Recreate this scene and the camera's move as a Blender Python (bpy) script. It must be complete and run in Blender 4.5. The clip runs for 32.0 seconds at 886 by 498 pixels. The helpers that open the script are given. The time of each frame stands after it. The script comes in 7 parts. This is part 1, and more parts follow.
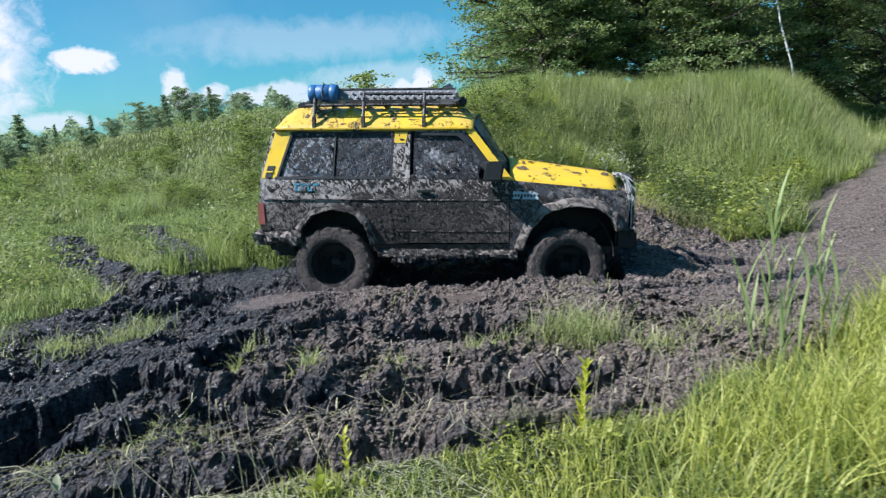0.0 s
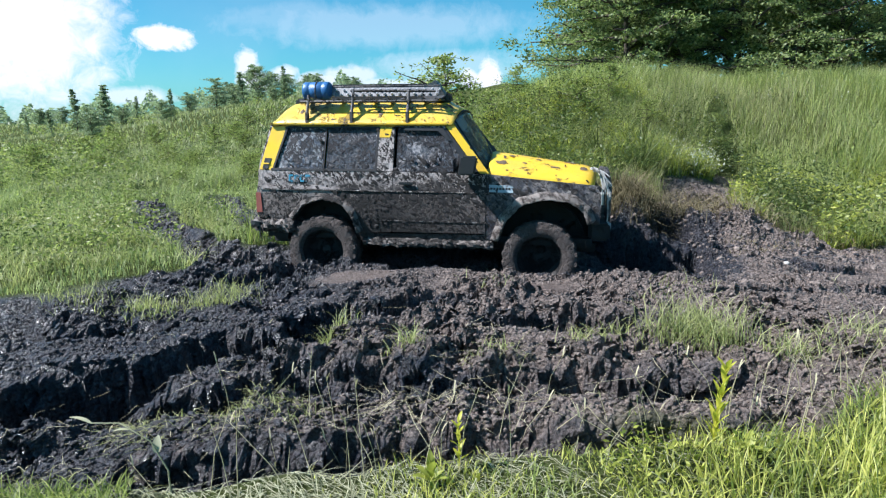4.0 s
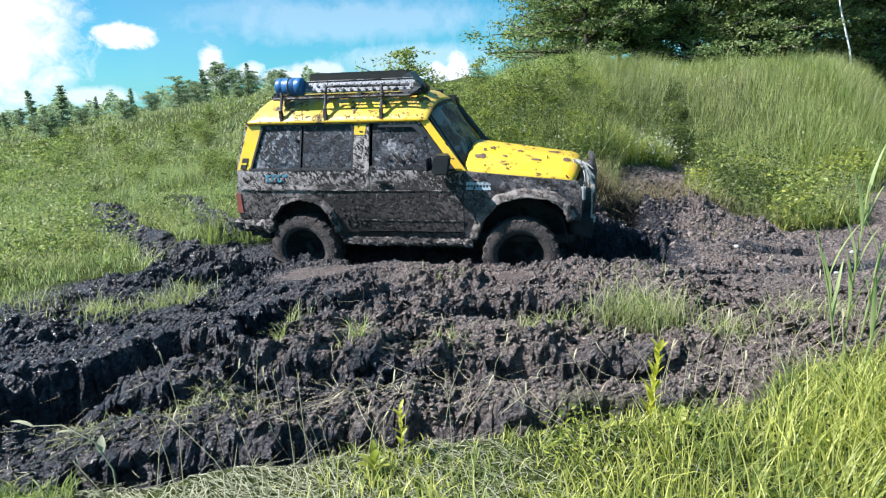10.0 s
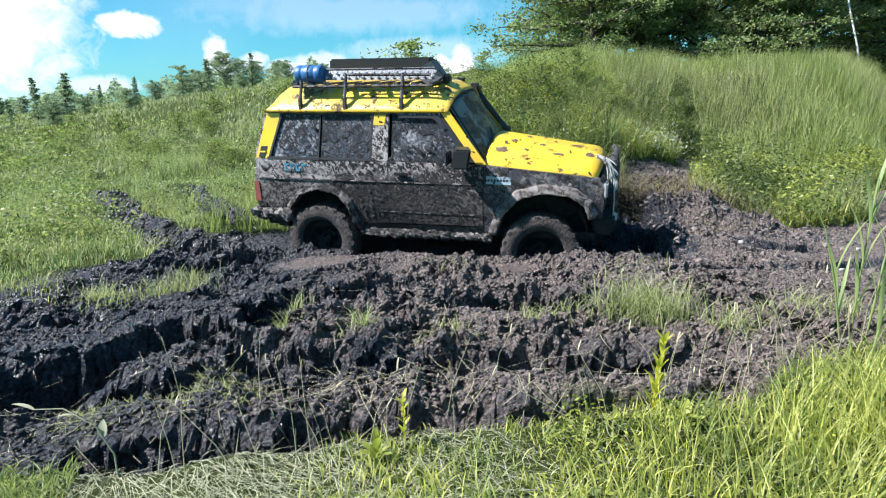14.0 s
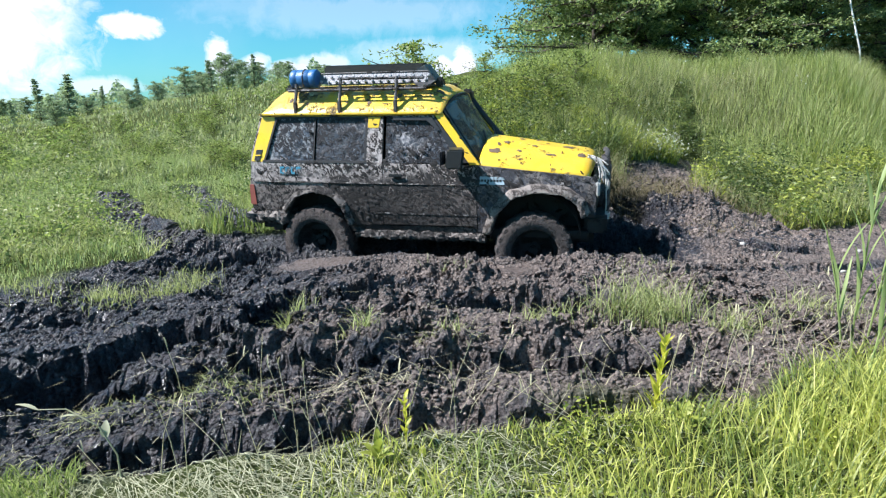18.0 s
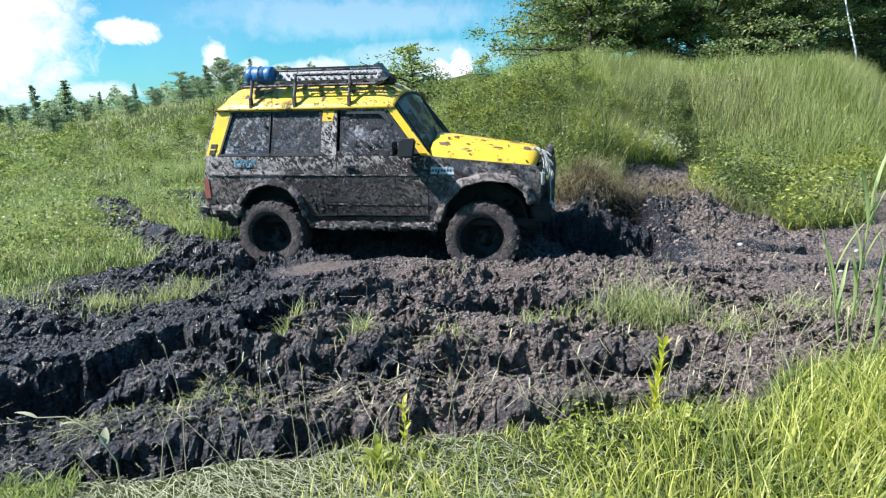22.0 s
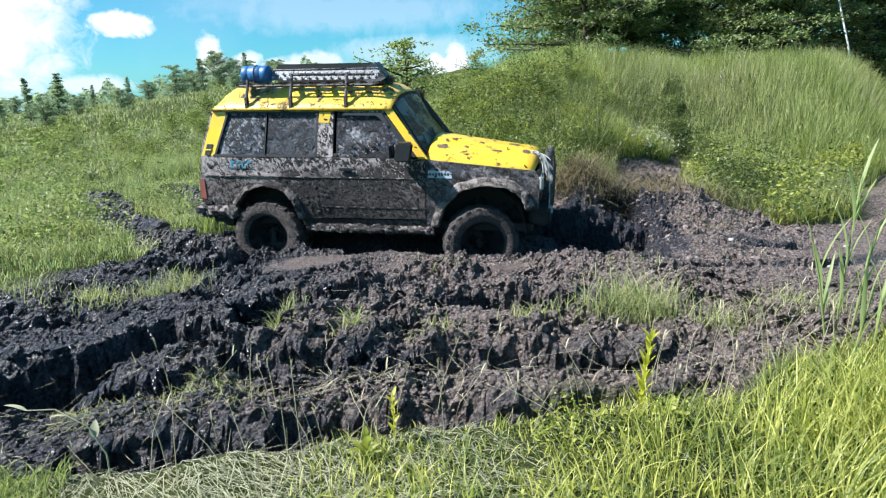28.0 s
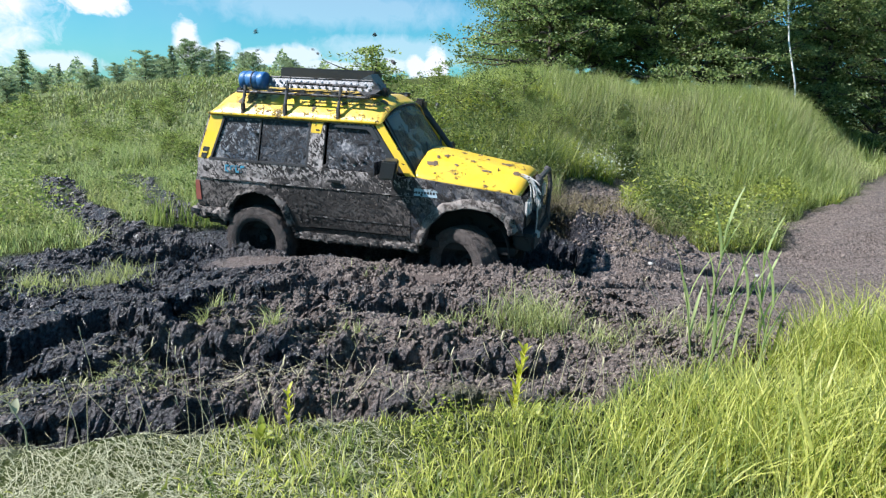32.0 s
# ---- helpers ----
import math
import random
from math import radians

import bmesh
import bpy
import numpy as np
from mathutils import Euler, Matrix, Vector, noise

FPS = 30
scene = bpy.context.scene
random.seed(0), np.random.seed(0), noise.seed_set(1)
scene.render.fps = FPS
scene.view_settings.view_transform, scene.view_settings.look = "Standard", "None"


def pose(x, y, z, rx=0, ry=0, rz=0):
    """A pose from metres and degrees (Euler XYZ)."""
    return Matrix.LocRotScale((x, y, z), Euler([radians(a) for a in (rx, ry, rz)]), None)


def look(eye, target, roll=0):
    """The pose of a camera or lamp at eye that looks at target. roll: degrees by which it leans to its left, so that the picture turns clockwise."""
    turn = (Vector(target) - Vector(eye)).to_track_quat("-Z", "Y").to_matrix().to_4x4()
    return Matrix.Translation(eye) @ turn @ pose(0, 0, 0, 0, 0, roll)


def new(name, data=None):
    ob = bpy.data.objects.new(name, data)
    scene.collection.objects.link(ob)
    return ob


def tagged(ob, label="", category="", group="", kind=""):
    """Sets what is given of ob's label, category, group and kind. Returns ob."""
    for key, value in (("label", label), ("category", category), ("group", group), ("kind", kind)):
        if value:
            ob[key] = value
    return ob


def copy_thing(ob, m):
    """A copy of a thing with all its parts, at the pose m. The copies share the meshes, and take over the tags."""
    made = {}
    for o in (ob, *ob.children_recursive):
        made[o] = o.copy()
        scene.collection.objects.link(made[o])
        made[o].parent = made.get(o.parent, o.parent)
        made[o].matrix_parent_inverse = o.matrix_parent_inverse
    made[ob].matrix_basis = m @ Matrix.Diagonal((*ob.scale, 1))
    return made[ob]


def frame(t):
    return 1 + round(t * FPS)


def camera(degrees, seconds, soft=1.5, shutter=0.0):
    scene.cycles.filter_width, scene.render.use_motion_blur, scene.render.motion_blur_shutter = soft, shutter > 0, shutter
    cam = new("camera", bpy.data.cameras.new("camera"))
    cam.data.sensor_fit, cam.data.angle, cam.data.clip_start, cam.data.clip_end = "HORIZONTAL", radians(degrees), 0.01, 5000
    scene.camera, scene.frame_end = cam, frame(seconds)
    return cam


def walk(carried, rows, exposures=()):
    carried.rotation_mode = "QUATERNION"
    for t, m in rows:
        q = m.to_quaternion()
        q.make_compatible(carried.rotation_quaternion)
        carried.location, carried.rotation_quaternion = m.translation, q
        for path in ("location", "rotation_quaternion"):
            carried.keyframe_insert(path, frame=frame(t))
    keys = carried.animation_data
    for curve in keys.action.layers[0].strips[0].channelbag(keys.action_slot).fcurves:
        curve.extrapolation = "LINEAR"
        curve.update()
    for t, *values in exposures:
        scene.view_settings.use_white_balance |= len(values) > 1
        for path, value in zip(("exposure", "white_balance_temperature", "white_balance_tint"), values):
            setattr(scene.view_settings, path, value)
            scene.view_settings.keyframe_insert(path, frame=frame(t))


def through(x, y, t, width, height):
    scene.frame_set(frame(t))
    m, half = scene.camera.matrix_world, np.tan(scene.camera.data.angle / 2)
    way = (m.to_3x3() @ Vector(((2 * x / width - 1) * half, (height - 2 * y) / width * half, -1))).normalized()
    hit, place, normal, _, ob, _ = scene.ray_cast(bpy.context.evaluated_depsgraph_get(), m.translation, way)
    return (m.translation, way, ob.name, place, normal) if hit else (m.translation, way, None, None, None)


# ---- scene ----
cam = camera(70, 32.0, soft=1.2, shutter=0.4)
PATH = [
    (0, pose(0.156, -0.149, 1.808, 79.12, 4.03, -3.34)),
    (0.5, pose(0.014, 0.003, 1.747, 78.61, 3.27, -0.81)),
    (1, pose(-0.078, 0.074, 1.708, 78.36, 2.31, 0.82)),
    (1.5, pose(-0.127, 0.095, 1.711, 78.66, 2.06, 1.54)),
    (2, pose(-0.190, 0.121, 1.701, 78.61, 1.63, 2.71)),
    (2.5, pose(-0.219, 0.133, 1.696, 78.65, 1.33, 3.42)),
    (3, pose(-0.189, 0.121, 1.696, 78.58, 1.30, 2.78)),
    (3.5, pose(-0.172, 0.104, 1.704, 78.59, 1.25, 2.43)),
    (5.5, pose(-0.112, 0.075, 1.703, 78.24, 1.82, 1.44)),
    (6, pose(-0.072, 0.062, 1.707, 78.25, 2.20, 0.78)),
    (6.5, pose(-0.031, 0.046, 1.708, 78.13, 2.46, -0.05)),
    (7, pose(-0.034, 0.053, 1.705, 78.08, 2.45, 0.08)),
    (7.5, pose(-0.010, 0.043, 1.710, 78.11, 2.78, -0.38)),
    (8, pose(-0.002, 0.040, 1.706, 77.96, 2.73, -0.45)),
    (8.5, pose(0.013, 0.030, 1.707, 77.87, 2.83, -0.87)),
    (9, pose(-0.018, 0.044, 1.700, 77.85, 2.44, -0.31)),
    (9.5, pose(-0.018, 0.042, 1.702, 77.93, 2.28, -0.25)),
    (10, pose(-0.010, 0.037, 1.702, 77.89, 2.46, -0.43)),
    (10.5, pose(-0.012, 0.036, 1.700, 77.86, 2.55, -0.45)),
    (11, pose(-0.033, 0.051, 1.691, 77.73, 2.45, 0.06)),
    (11.5, pose(-0.035, 0.056, 1.690, 77.74, 2.46, 0.24)),
    (12, pose(-0.010, 0.048, 1.687, 77.60, 2.70, -0.29)),
    (12.5, pose(-0.006, 0.049, 1.682, 77.42, 2.54, -0.40)),
    (13, pose(-0.014, 0.055, 1.678, 77.34, 2.27, -0.26)),
    (13.5, pose(-0.017, 0.057, 1.674, 77.26, 2.15, -0.25)),
    (14, pose(-0.025, 0.053, 1.677, 77.32, 1.72, -0.10)),
    (14.5, pose(-0.026, 0.038, 1.683, 77.50, 1.65, -0.17)),
    (16.5, pose(-0.042, 0.047, 1.680, 77.49, 1.61, 0.16)),
    (17, pose(-0.033, 0.041, 1.680, 77.49, 1.52, 0.17)),
    (17.5, pose(-0.032, 0.041, 1.681, 77.49, 1.64, 0.14)),
    (18, pose(-0.026, 0.045, 1.680, 77.43, 1.69, 0.05)),
    (18.5, pose(-0.020, 0.036, 1.686, 77.46, 1.80, -0.19)),
    (19, pose(-0.043, 0.051, 1.692, 77.69, 1.58, 0.08)),
    (19.5, pose(-0.055, 0.057, 1.682, 77.53, 1.45, 0.35)),
    (20, pose(-0.035, 0.042, 1.692, 77.62, 1.79, 0.03)),
    (20.5, pose(-0.023, 0.038, 1.695, 77.62, 1.98, -0.04)),
    (21, pose(-0.026, 0.042, 1.693, 77.69, 1.93, -0.00)),
    (21.5, pose(-0.014, 0.033, 1.696, 77.71, 2.04, -0.17)),
    (22, pose(-0.020, 0.039, 1.689, 77.67, 2.14, -0.15)),
    (22.5, pose(-0.014, 0.031, 1.694, 77.56, 2.14, -0.19)),
    (23, pose(-0.020, 0.047, 1.687, 77.53, 2.16, -0.15)),
    (23.5, pose(-0.005, 0.031, 1.690, 77.57, 2.22, -0.48)),
    (24, pose(0.009, 0.016, 1.698, 77.57, 2.33, -0.66)),
    (24.5, pose(0.006, 0.012, 1.699, 77.56, 2.21, -0.65)),
    (25, pose(-0.014, 0.025, 1.699, 77.59, 1.95, -0.40)),
    (25.5, pose(-0.025, 0.032, 1.696, 77.57, 1.65, -0.25)),
    (27.5, pose(-0.011, 0.032, 1.687, 77.27, 1.89, -0.38)),
    (28, pose(0.005, 0.023, 1.688, 77.19, 1.94, -0.58)),
    (28.5, pose(0.002, 0.026, 1.683, 77.11, 1.89, -0.59)),
    (29, pose(-0.000, 0.024, 1.691, 77.18, 1.82, -0.45)),
    (29.5, pose(0.044, -0.014, 1.712, 77.19, 1.71, -1.15)),
    (30, pose(0.134, -0.106, 1.743, 77.55, 3.28, -2.86)),
    (30.5, pose(0.180, -0.256, 1.859, 78.54, 4.77, -5.87)),
    (31, pose(0.129, -0.280, 1.848, 78.39, -0.46, -3.81)),
    (31.5, pose(0.236, -0.356, 1.789, 76.78, -1.43, -3.67)),
    (32, pose(0.332, -0.336, 1.834, 77.49, -2.09, -2.62)),
]
walk(cam, PATH, exposures=[(0, 0.80, 5950, 14), (2, 0.95, 5950, 14), (6, 1.02, 6000, 14), (9, 1.08, 6050, 14), (13, 1.15, 6050, 14), (25, 1.13, 6050, 14), (29, 1.12, 6100, 14), (30.2, 1.06, 6100, 14), (32, 1.01, 6100, 14)])
CAR_ROWS = [
    (0, pose(0.582, 6.936, -0.013, -3.16, 3.70, -8.31)),
    (0.5, pose(0.193, 7.045, -0.040, -1.01, 2.00, -8.41)),
    (1, pose(-0.050, 7.337, -0.051, -3.81, 3.37, -8.97)),
    (1.5, pose(-0.322, 7.437, -0.141, -0.58, 1.00, -11.47)),
    (2, pose(-0.528, 7.560, -0.107, -3.81, 1.73, -8.01)),
    (2.5, pose(-0.539, 7.583, -0.113, -4.38, 1.74, -8.14)),
    (3, pose(-0.501, 7.566, -0.132, -3.08, 1.27, -8.41)),
    (3.5, pose(-0.494, 7.548, -0.134, -2.91, 1.36, -8.41)),
    (5.5, pose(-0.304, 7.515, -0.098, 1.85, 0.39, -10.75)),
    (6, pose(-0.129, 7.420, -0.092, 3.45, 1.51, -13.38)),
    (6.5, pose(-0.108, 7.386, -0.089, 3.60, 1.29, -14.56)),
    (7, pose(-0.113, 7.398, -0.095, 2.93, 0.91, -14.38)),
    (7.5, pose(-0.152, 7.391, -0.090, 2.43, 0.93, -14.30)),
    (8, pose(-0.153, 7.392, -0.088, 2.56, 0.77, -14.46)),
    (8.5, pose(-0.161, 7.382, -0.086, 2.43, 0.75, -14.58)),
    (9, pose(-0.151, 7.384, -0.090, 2.37, 0.75, -14.40)),
    (9.5, pose(-0.152, 7.410, -0.089, 2.55, 0.72, -14.30)),
    (10, pose(-0.171, 7.404, -0.088, 2.26, 0.99, -14.26)),
    (10.5, pose(-0.419, 7.466, -0.080, 0.15, 1.04, -12.32)),
    (11, pose(-0.581, 7.541, -0.031, -1.60, 1.20, -11.56)),
    (11.5, pose(-0.497, 7.507, -0.079, -0.19, 1.27, -11.50)),
    (12, pose(-0.475, 7.514, -0.076, 0.08, 1.03, -11.54)),
    (12.5, pose(-0.470, 7.522, -0.073, 0.37, 0.96, -11.76)),
    (13, pose(-0.448, 7.533, -0.075, 0.79, 0.73, -11.67)),
    (13.5, pose(-0.156, 7.439, -0.104, 3.15, 0.73, -13.10)),
    (14, pose(0.004, 7.363, -0.079, 3.81, 1.67, -15.86)),
    (14.5, pose(-0.033, 7.384, -0.095, 2.99, 0.89, -15.16)),
    (16.5, pose(-0.078, 7.401, -0.104, 2.35, 0.81, -15.15)),
    (17, pose(-0.080, 7.406, -0.104, 2.30, 0.81, -14.96)),
    (17.5, pose(-0.077, 7.401, -0.105, 2.35, 0.83, -15.10)),
    (18, pose(-0.083, 7.392, -0.106, 2.20, 0.91, -14.99)),
    (18.5, pose(-0.081, 7.394, -0.106, 2.53, 0.91, -14.74)),
    (19, pose(-0.035, 7.386, -0.117, 2.74, 0.98, -15.27)),
    (19.5, pose(-0.023, 7.395, -0.112, 2.72, 1.26, -15.18)),
    (20, pose(-0.082, 7.402, -0.114, 2.20, 1.03, -14.72)),
    (20.5, pose(-0.079, 7.396, -0.114, 2.35, 1.04, -14.73)),
    (21, pose(-0.086, 7.404, -0.117, 2.39, 1.00, -14.65)),
    (21.5, pose(-0.346, 7.461, -0.080, 1.27, 1.26, -12.97)),
    (22, pose(-0.636, 7.590, -0.029, -1.07, 1.03, -11.04)),
    (22.5, pose(-0.584, 7.543, -0.051, -0.35, 1.38, -11.27)),
    (23, pose(-0.576, 7.547, -0.069, -0.65, 1.26, -11.39)),
    (23.5, pose(-0.594, 7.531, -0.066, -0.55, 1.16, -11.41)),
    (24, pose(-0.606, 7.521, -0.063, -0.62, 1.35, -11.58)),
    (24.5, pose(-0.607, 7.522, -0.064, -0.51, 1.41, -11.26)),
    (25, pose(-0.597, 7.519, -0.072, -0.46, 1.47, -11.48)),
    (25.5, pose(-0.586, 7.509, -0.082, -0.42, 1.45, -11.40)),
    (27.5, pose(-0.583, 7.508, -0.087, 0.08, 1.33, -11.99)),
    (28, pose(-0.576, 7.509, -0.088, 0.34, 1.51, -12.02)),
    (28.5, pose(-0.576, 7.520, -0.085, 0.54, 1.54, -12.22)),
    (29, pose(-0.568, 7.511, -0.089, 0.50, 1.47, -12.14)),
    (29.5, pose(-0.576, 7.502, -0.078, 0.79, 1.58, -12.13)),
    (30, pose(-0.401, 7.411, -0.099, 2.38, 0.50, -12.37)),
    (30.5, pose(-0.062, 7.217, -0.044, 3.89, 1.49, -16.91)),
    (31, pose(0.058, 7.178, -0.041, 3.34, 2.11, -16.77)),
    (31.5, pose(0.023, 7.207, -0.056, 2.71, 0.77, -17.60)),
    (32, pose(0.027, 7.166, -0.068, 2.71, 0.99, -18.41)),
]

# ---- world, sun, exposure ----
SUN_FROM = Vector((-0.65, -0.13, 0.73)).normalized()
sun = new("sun", bpy.data.lights.new("sun", "SUN"))
sun.data.energy, sun.data.angle, sun.data.color = 5.0, radians(0.6), (1.0, 0.97, 0.92)
sun.matrix_world = look((0, 0, 30), Vector((0, 0, 30)) - SUN_FROM)

world = bpy.data.worlds.new("sky")
scene.world = world
world.use_nodes = True
wn, wl = world.node_tree.nodes, world.node_tree.links
wn.clear()


def wnode(kind, **values):
    n = wn.new(kind)
    for k, v in values.items():
        n.inputs[k].default_value = v
    return n


def wmath(op, a, b=None, clamp=False):
    n = wn.new("ShaderNodeMath")
    n.operation, n.use_clamp = op, clamp
    for i, v in enumerate((a, b)):
        if v is None:
            continue
        if isinstance(v, (int, float)):
            n.inputs[i].default_value = v
        else:
            wl.new(v, n.inputs[i])
    return n.outputs[0]


sky = wn.new("ShaderNodeTexSky")
sky.sky_type, sky.sun_disc = "NISHITA", False
sky.sun_elevation = math.asin(SUN_FROM.z)
sky.sun_rotation = math.atan2(SUN_FROM.x, SUN_FROM.y)
sky.air_density, sky.dust_density, sky.ozone_density = 1.0, 0.6, 2.0
coord = wn.new("ShaderNodeTexCoord")
sep = wn.new("ShaderNodeSeparateXYZ")
wl.new(coord.outputs["Generated"], sep.inputs[0])
DX, DY, DZ = sep.outputs
# azimuth from straight ahead and elevation, in degrees
azim = wmath("MULTIPLY", wmath("ARCTAN2", DX, DY), 57.2958)
elev = wmath("MULTIPLY", wmath("ARCSINE", DZ), 57.2958)
warp = wnode("ShaderNodeTexNoise", Scale=9.0, Detail=7.0, Roughness=0.62)
wl.new(coord.outputs["Generated"], warp.inputs["Vector"])
wsep = wn.new("ShaderNodeSeparateColor")
wl.new(warp.outputs["Color"], wsep.inputs[0])
ragged = wnode("ShaderNodeTexNoise", Scale=34.0, Detail=8.0, Roughness=0.66, Distortion=0.5)
wl.new(coord.outputs["Generated"], ragged.inputs["Vector"])
fine = wmath("ADD", wmath("MULTIPLY", wmath("SUBTRACT", warp.outputs["Fac"], 0.5), 0.6), wmath("SUBTRACT", ragged.outputs["Fac"], 0.5))


def puff(az, el, ra, re, soft, gain=1.0):
    """A cloud of that place and size in the sky, with a ragged rim; also the glare patch."""
    a = wmath("DIVIDE", wmath("SUBTRACT", azim, az), ra)
    e = wmath("DIVIDE", wmath("SUBTRACT", elev, el), re)
    r = wmath("SQRT", wmath("ADD", wmath("MULTIPLY", a, a), wmath("MULTIPLY", e, e)))
    r = wmath("ADD", r, wmath("MULTIPLY", fine, 2.4))
    v = wmath("DIVIDE", wmath("SUBTRACT", 1.0 + soft, r), soft, clamp=True)
    return wmath("MULTIPLY", v, gain)


PUFFS = [
    (-25.3, 7.0, 1.9, 0.7, 0.55, 1),
    (-18.8, 4.4, 0.7, 1.3, 0.7, 0.9),
    (-18.0, 3.5, 0.9, 0.5, 0.7, 0.8),
    (-15.8, 4.1, 0.8, 0.5, 0.8, 0.8),
    (-13.1, 3.6, 1.6, 0.4, 0.9, 0.8),
    (-10.5, 4.0, 1.6, 0.5, 0.9, 0.7),
    (-27.7, 2.4, 1.9, 0.5, 1, 0.7),
    (1.8, 3.7, 0.8, 1.1, 0.7, 1),
    (0.2, 3.3, 0.8, 0.7, 0.8, 0.9),
    (-2.0, 3.4, 1.2, 0.5, 0.9, 0.7),
    (-7.7, 3.1, 2.4, 0.4, 0.9, 0.7),
    (-7.3, 8.0, 7.0, 1.0, 1.2, 0.26),
    (-13.8, 8.5, 4.2, 0.8, 1.2, 0.18),
    (-1.7, 4.6, 4.2, 0.8, 1, 0.35),
    # white glare at the far left, painted into the sky as a puff
    (-34.3, 7.8, 3.5, 4.0, 1.2, 1),
]
cover = None
for p in PUFFS:
    m = puff(*p)
    cover = m if cover is None else wmath("MAXIMUM", cover, m)
# scattered fair-weather cloud over the rest of the sky
far_noise = wnode("ShaderNodeTexNoise", Scale=2.6, Detail=8.0, Roughness=0.58)
wl.new(coord.outputs["Generated"], far_noise.inputs["Vector"])
haze = wmath("MULTIPLY", wmath("SUBTRACT", far_noise.outputs["Fac"], 0.50, clamp=True), 2.2, clamp=True)
cover = wmath("MAXIMUM", cover, wmath("MULTIPLY", haze, 0.17))
tint = wn.new("ShaderNodeMix")
tint.data_type, tint.blend_type = "RGBA", "MULTIPLY"
tint.inputs[0].default_value = 1.0
wl.new(sky.outputs[0], tint.inputs[6])
tint.inputs[7].default_value = (0.39, 1.03, 1.11, 1)
cloud_mix = wn.new("ShaderNodeMix")
cloud_mix.data_type = "RGBA"
wl.new(cover, cloud_mix.inputs[0])
wl.new(tint.outputs[2], cloud_mix.inputs[6])
cloud_mix.inputs[7].default_value = (9.0, 9.2, 9.6, 1)
bg = wnode("ShaderNodeBackground", Strength=0.06)
wl.new(cloud_mix.outputs[2], bg.inputs[0])
wout = wn.new("ShaderNodeOutputWorld")
wl.new(bg.outputs[0], wout.inputs[0])

# ---- materials ----


class Mat:
    """A node material with short ways to make nodes and links."""

    def __init__(self, name):
        self.m = bpy.data.materials.new(name)
        self.m.use_nodes = True
        self.nt = self.m.node_tree
        self.nt.nodes.clear()
        self.out = self.nt.nodes.new("ShaderNodeOutputMaterial")

    def link(self, a, b):
        self.nt.links.new(a, b)

    def put(self, socket, v):
        if v is None:
            return
        if isinstance(v, bpy.types.NodeSocket):
            self.link(v, socket)
        elif isinstance(v, (tuple, list)) and len(v) == 3 and socket.type == "RGBA":
            socket.default_value = (*v, 1)
        else:
            socket.default_value = v

    def node(self, kind, **inputs):
        n = self.nt.nodes.new(kind)
        for k, v in inputs.items():
            self.put(n.inputs[k.replace("_", " ")], v)
        return n

    def coords(self):
        return self.node("ShaderNodeTexCoord").outputs["Object"]

    def noise(self, scale, detail=4.0, rough=0.55, vector=None, stretch=None, distortion=0.0):
        v = vector or self.coords()
        if stretch:
            mp = self.node("ShaderNodeMapping", Vector=v)
            mp.inputs["Scale"].default_value = stretch
            v = mp.outputs[0]
        return self.node("ShaderNodeTexNoise", Scale=scale, Detail=detail, Roughness=rough, Vector=v, Distortion=distortion).outputs["Fac"]

    def math(self, op, a, b=0.0, clamp=False):
        n = self.nt.nodes.new("ShaderNodeMath")
        n.operation, n.use_clamp = op, clamp
        self.put(n.inputs[0], a)
        self.put(n.inputs[1], b)
        return n.outputs[0]

    def span(self, v, lo, hi):
        """0 at lo, 1 at hi."""
        n = self.node("ShaderNodeMapRange")
        self.put(n.inputs[0], v)
        n.inputs[1].default_value, n.inputs[2].default_value = lo, hi
        return n.outputs[0]

    def mix(self, f, a, b):
        n = self.nt.nodes.new("ShaderNodeMix")
        n.data_type = "RGBA"
        self.put(n.inputs[0], f)
        self.put(n.inputs[6], a)
        self.put(n.inputs[7], b)
        return n.outputs[2]

    def bump(self, height, strength=0.5, distance=0.02, normal=None):
        n = self.node("ShaderNodeBump", Strength=strength, Distance=distance, Height=height)
        if normal:
            self.link(normal, n.inputs["Normal"])
        return n.outputs[0]

    def island(self):
        return self.node("ShaderNodeNewGeometry").outputs["Random Per Island"]

    def surface(self, color, rough=0.6, metal=0.0, normal=None, spec=0.5):
        p = self.node("ShaderNodeBsdfPrincipled", Base_Color=color, Roughness=rough, Metallic=metal, Specular_IOR_Level=spec)
        if normal:
            self.link(normal, p.inputs["Normal"])
        self.link(p.outputs[0], self.out.inputs[0])
        return self.m

    def leafy(self, color, through, amount=0.4, gloss=0.05):
        d = self.node("ShaderNodeBsdfDiffuse", Color=color)
        t = self.node("ShaderNodeBsdfTranslucent", Color=through)
        a = self.node("ShaderNodeMixShader", Fac=amount)
        self.link(d.outputs[0], a.inputs[1])
        self.link(t.outputs[0], a.inputs[2])
        g = self.node("ShaderNodeBsdfGlossy", Roughness=0.45)
        b = self.node("ShaderNodeMixShader", Fac=gloss * 0.4)
        self.link(a.outputs[0], b.inputs[1])
        self.link(g.outputs[0], b.inputs[2])
        self.link(b.outputs[0], self.out.inputs[0])
        return self.m


def foliage(name, dark, light, through=1.5, amount=0.4):
    k = Mat(name)
    c = k.mix(k.island(), dark, light)
    t = k.node("ShaderNodeMix")
    t.data_type, t.blend_type = "RGBA", "MULTIPLY"
    t.inputs[0].default_value = 1
    k.put(t.inputs[6], c)
    k.put(t.inputs[7], (through * 1.0, through * 1.08, through * 0.78))
    return k.leafy(c, t.outputs[2], amount)


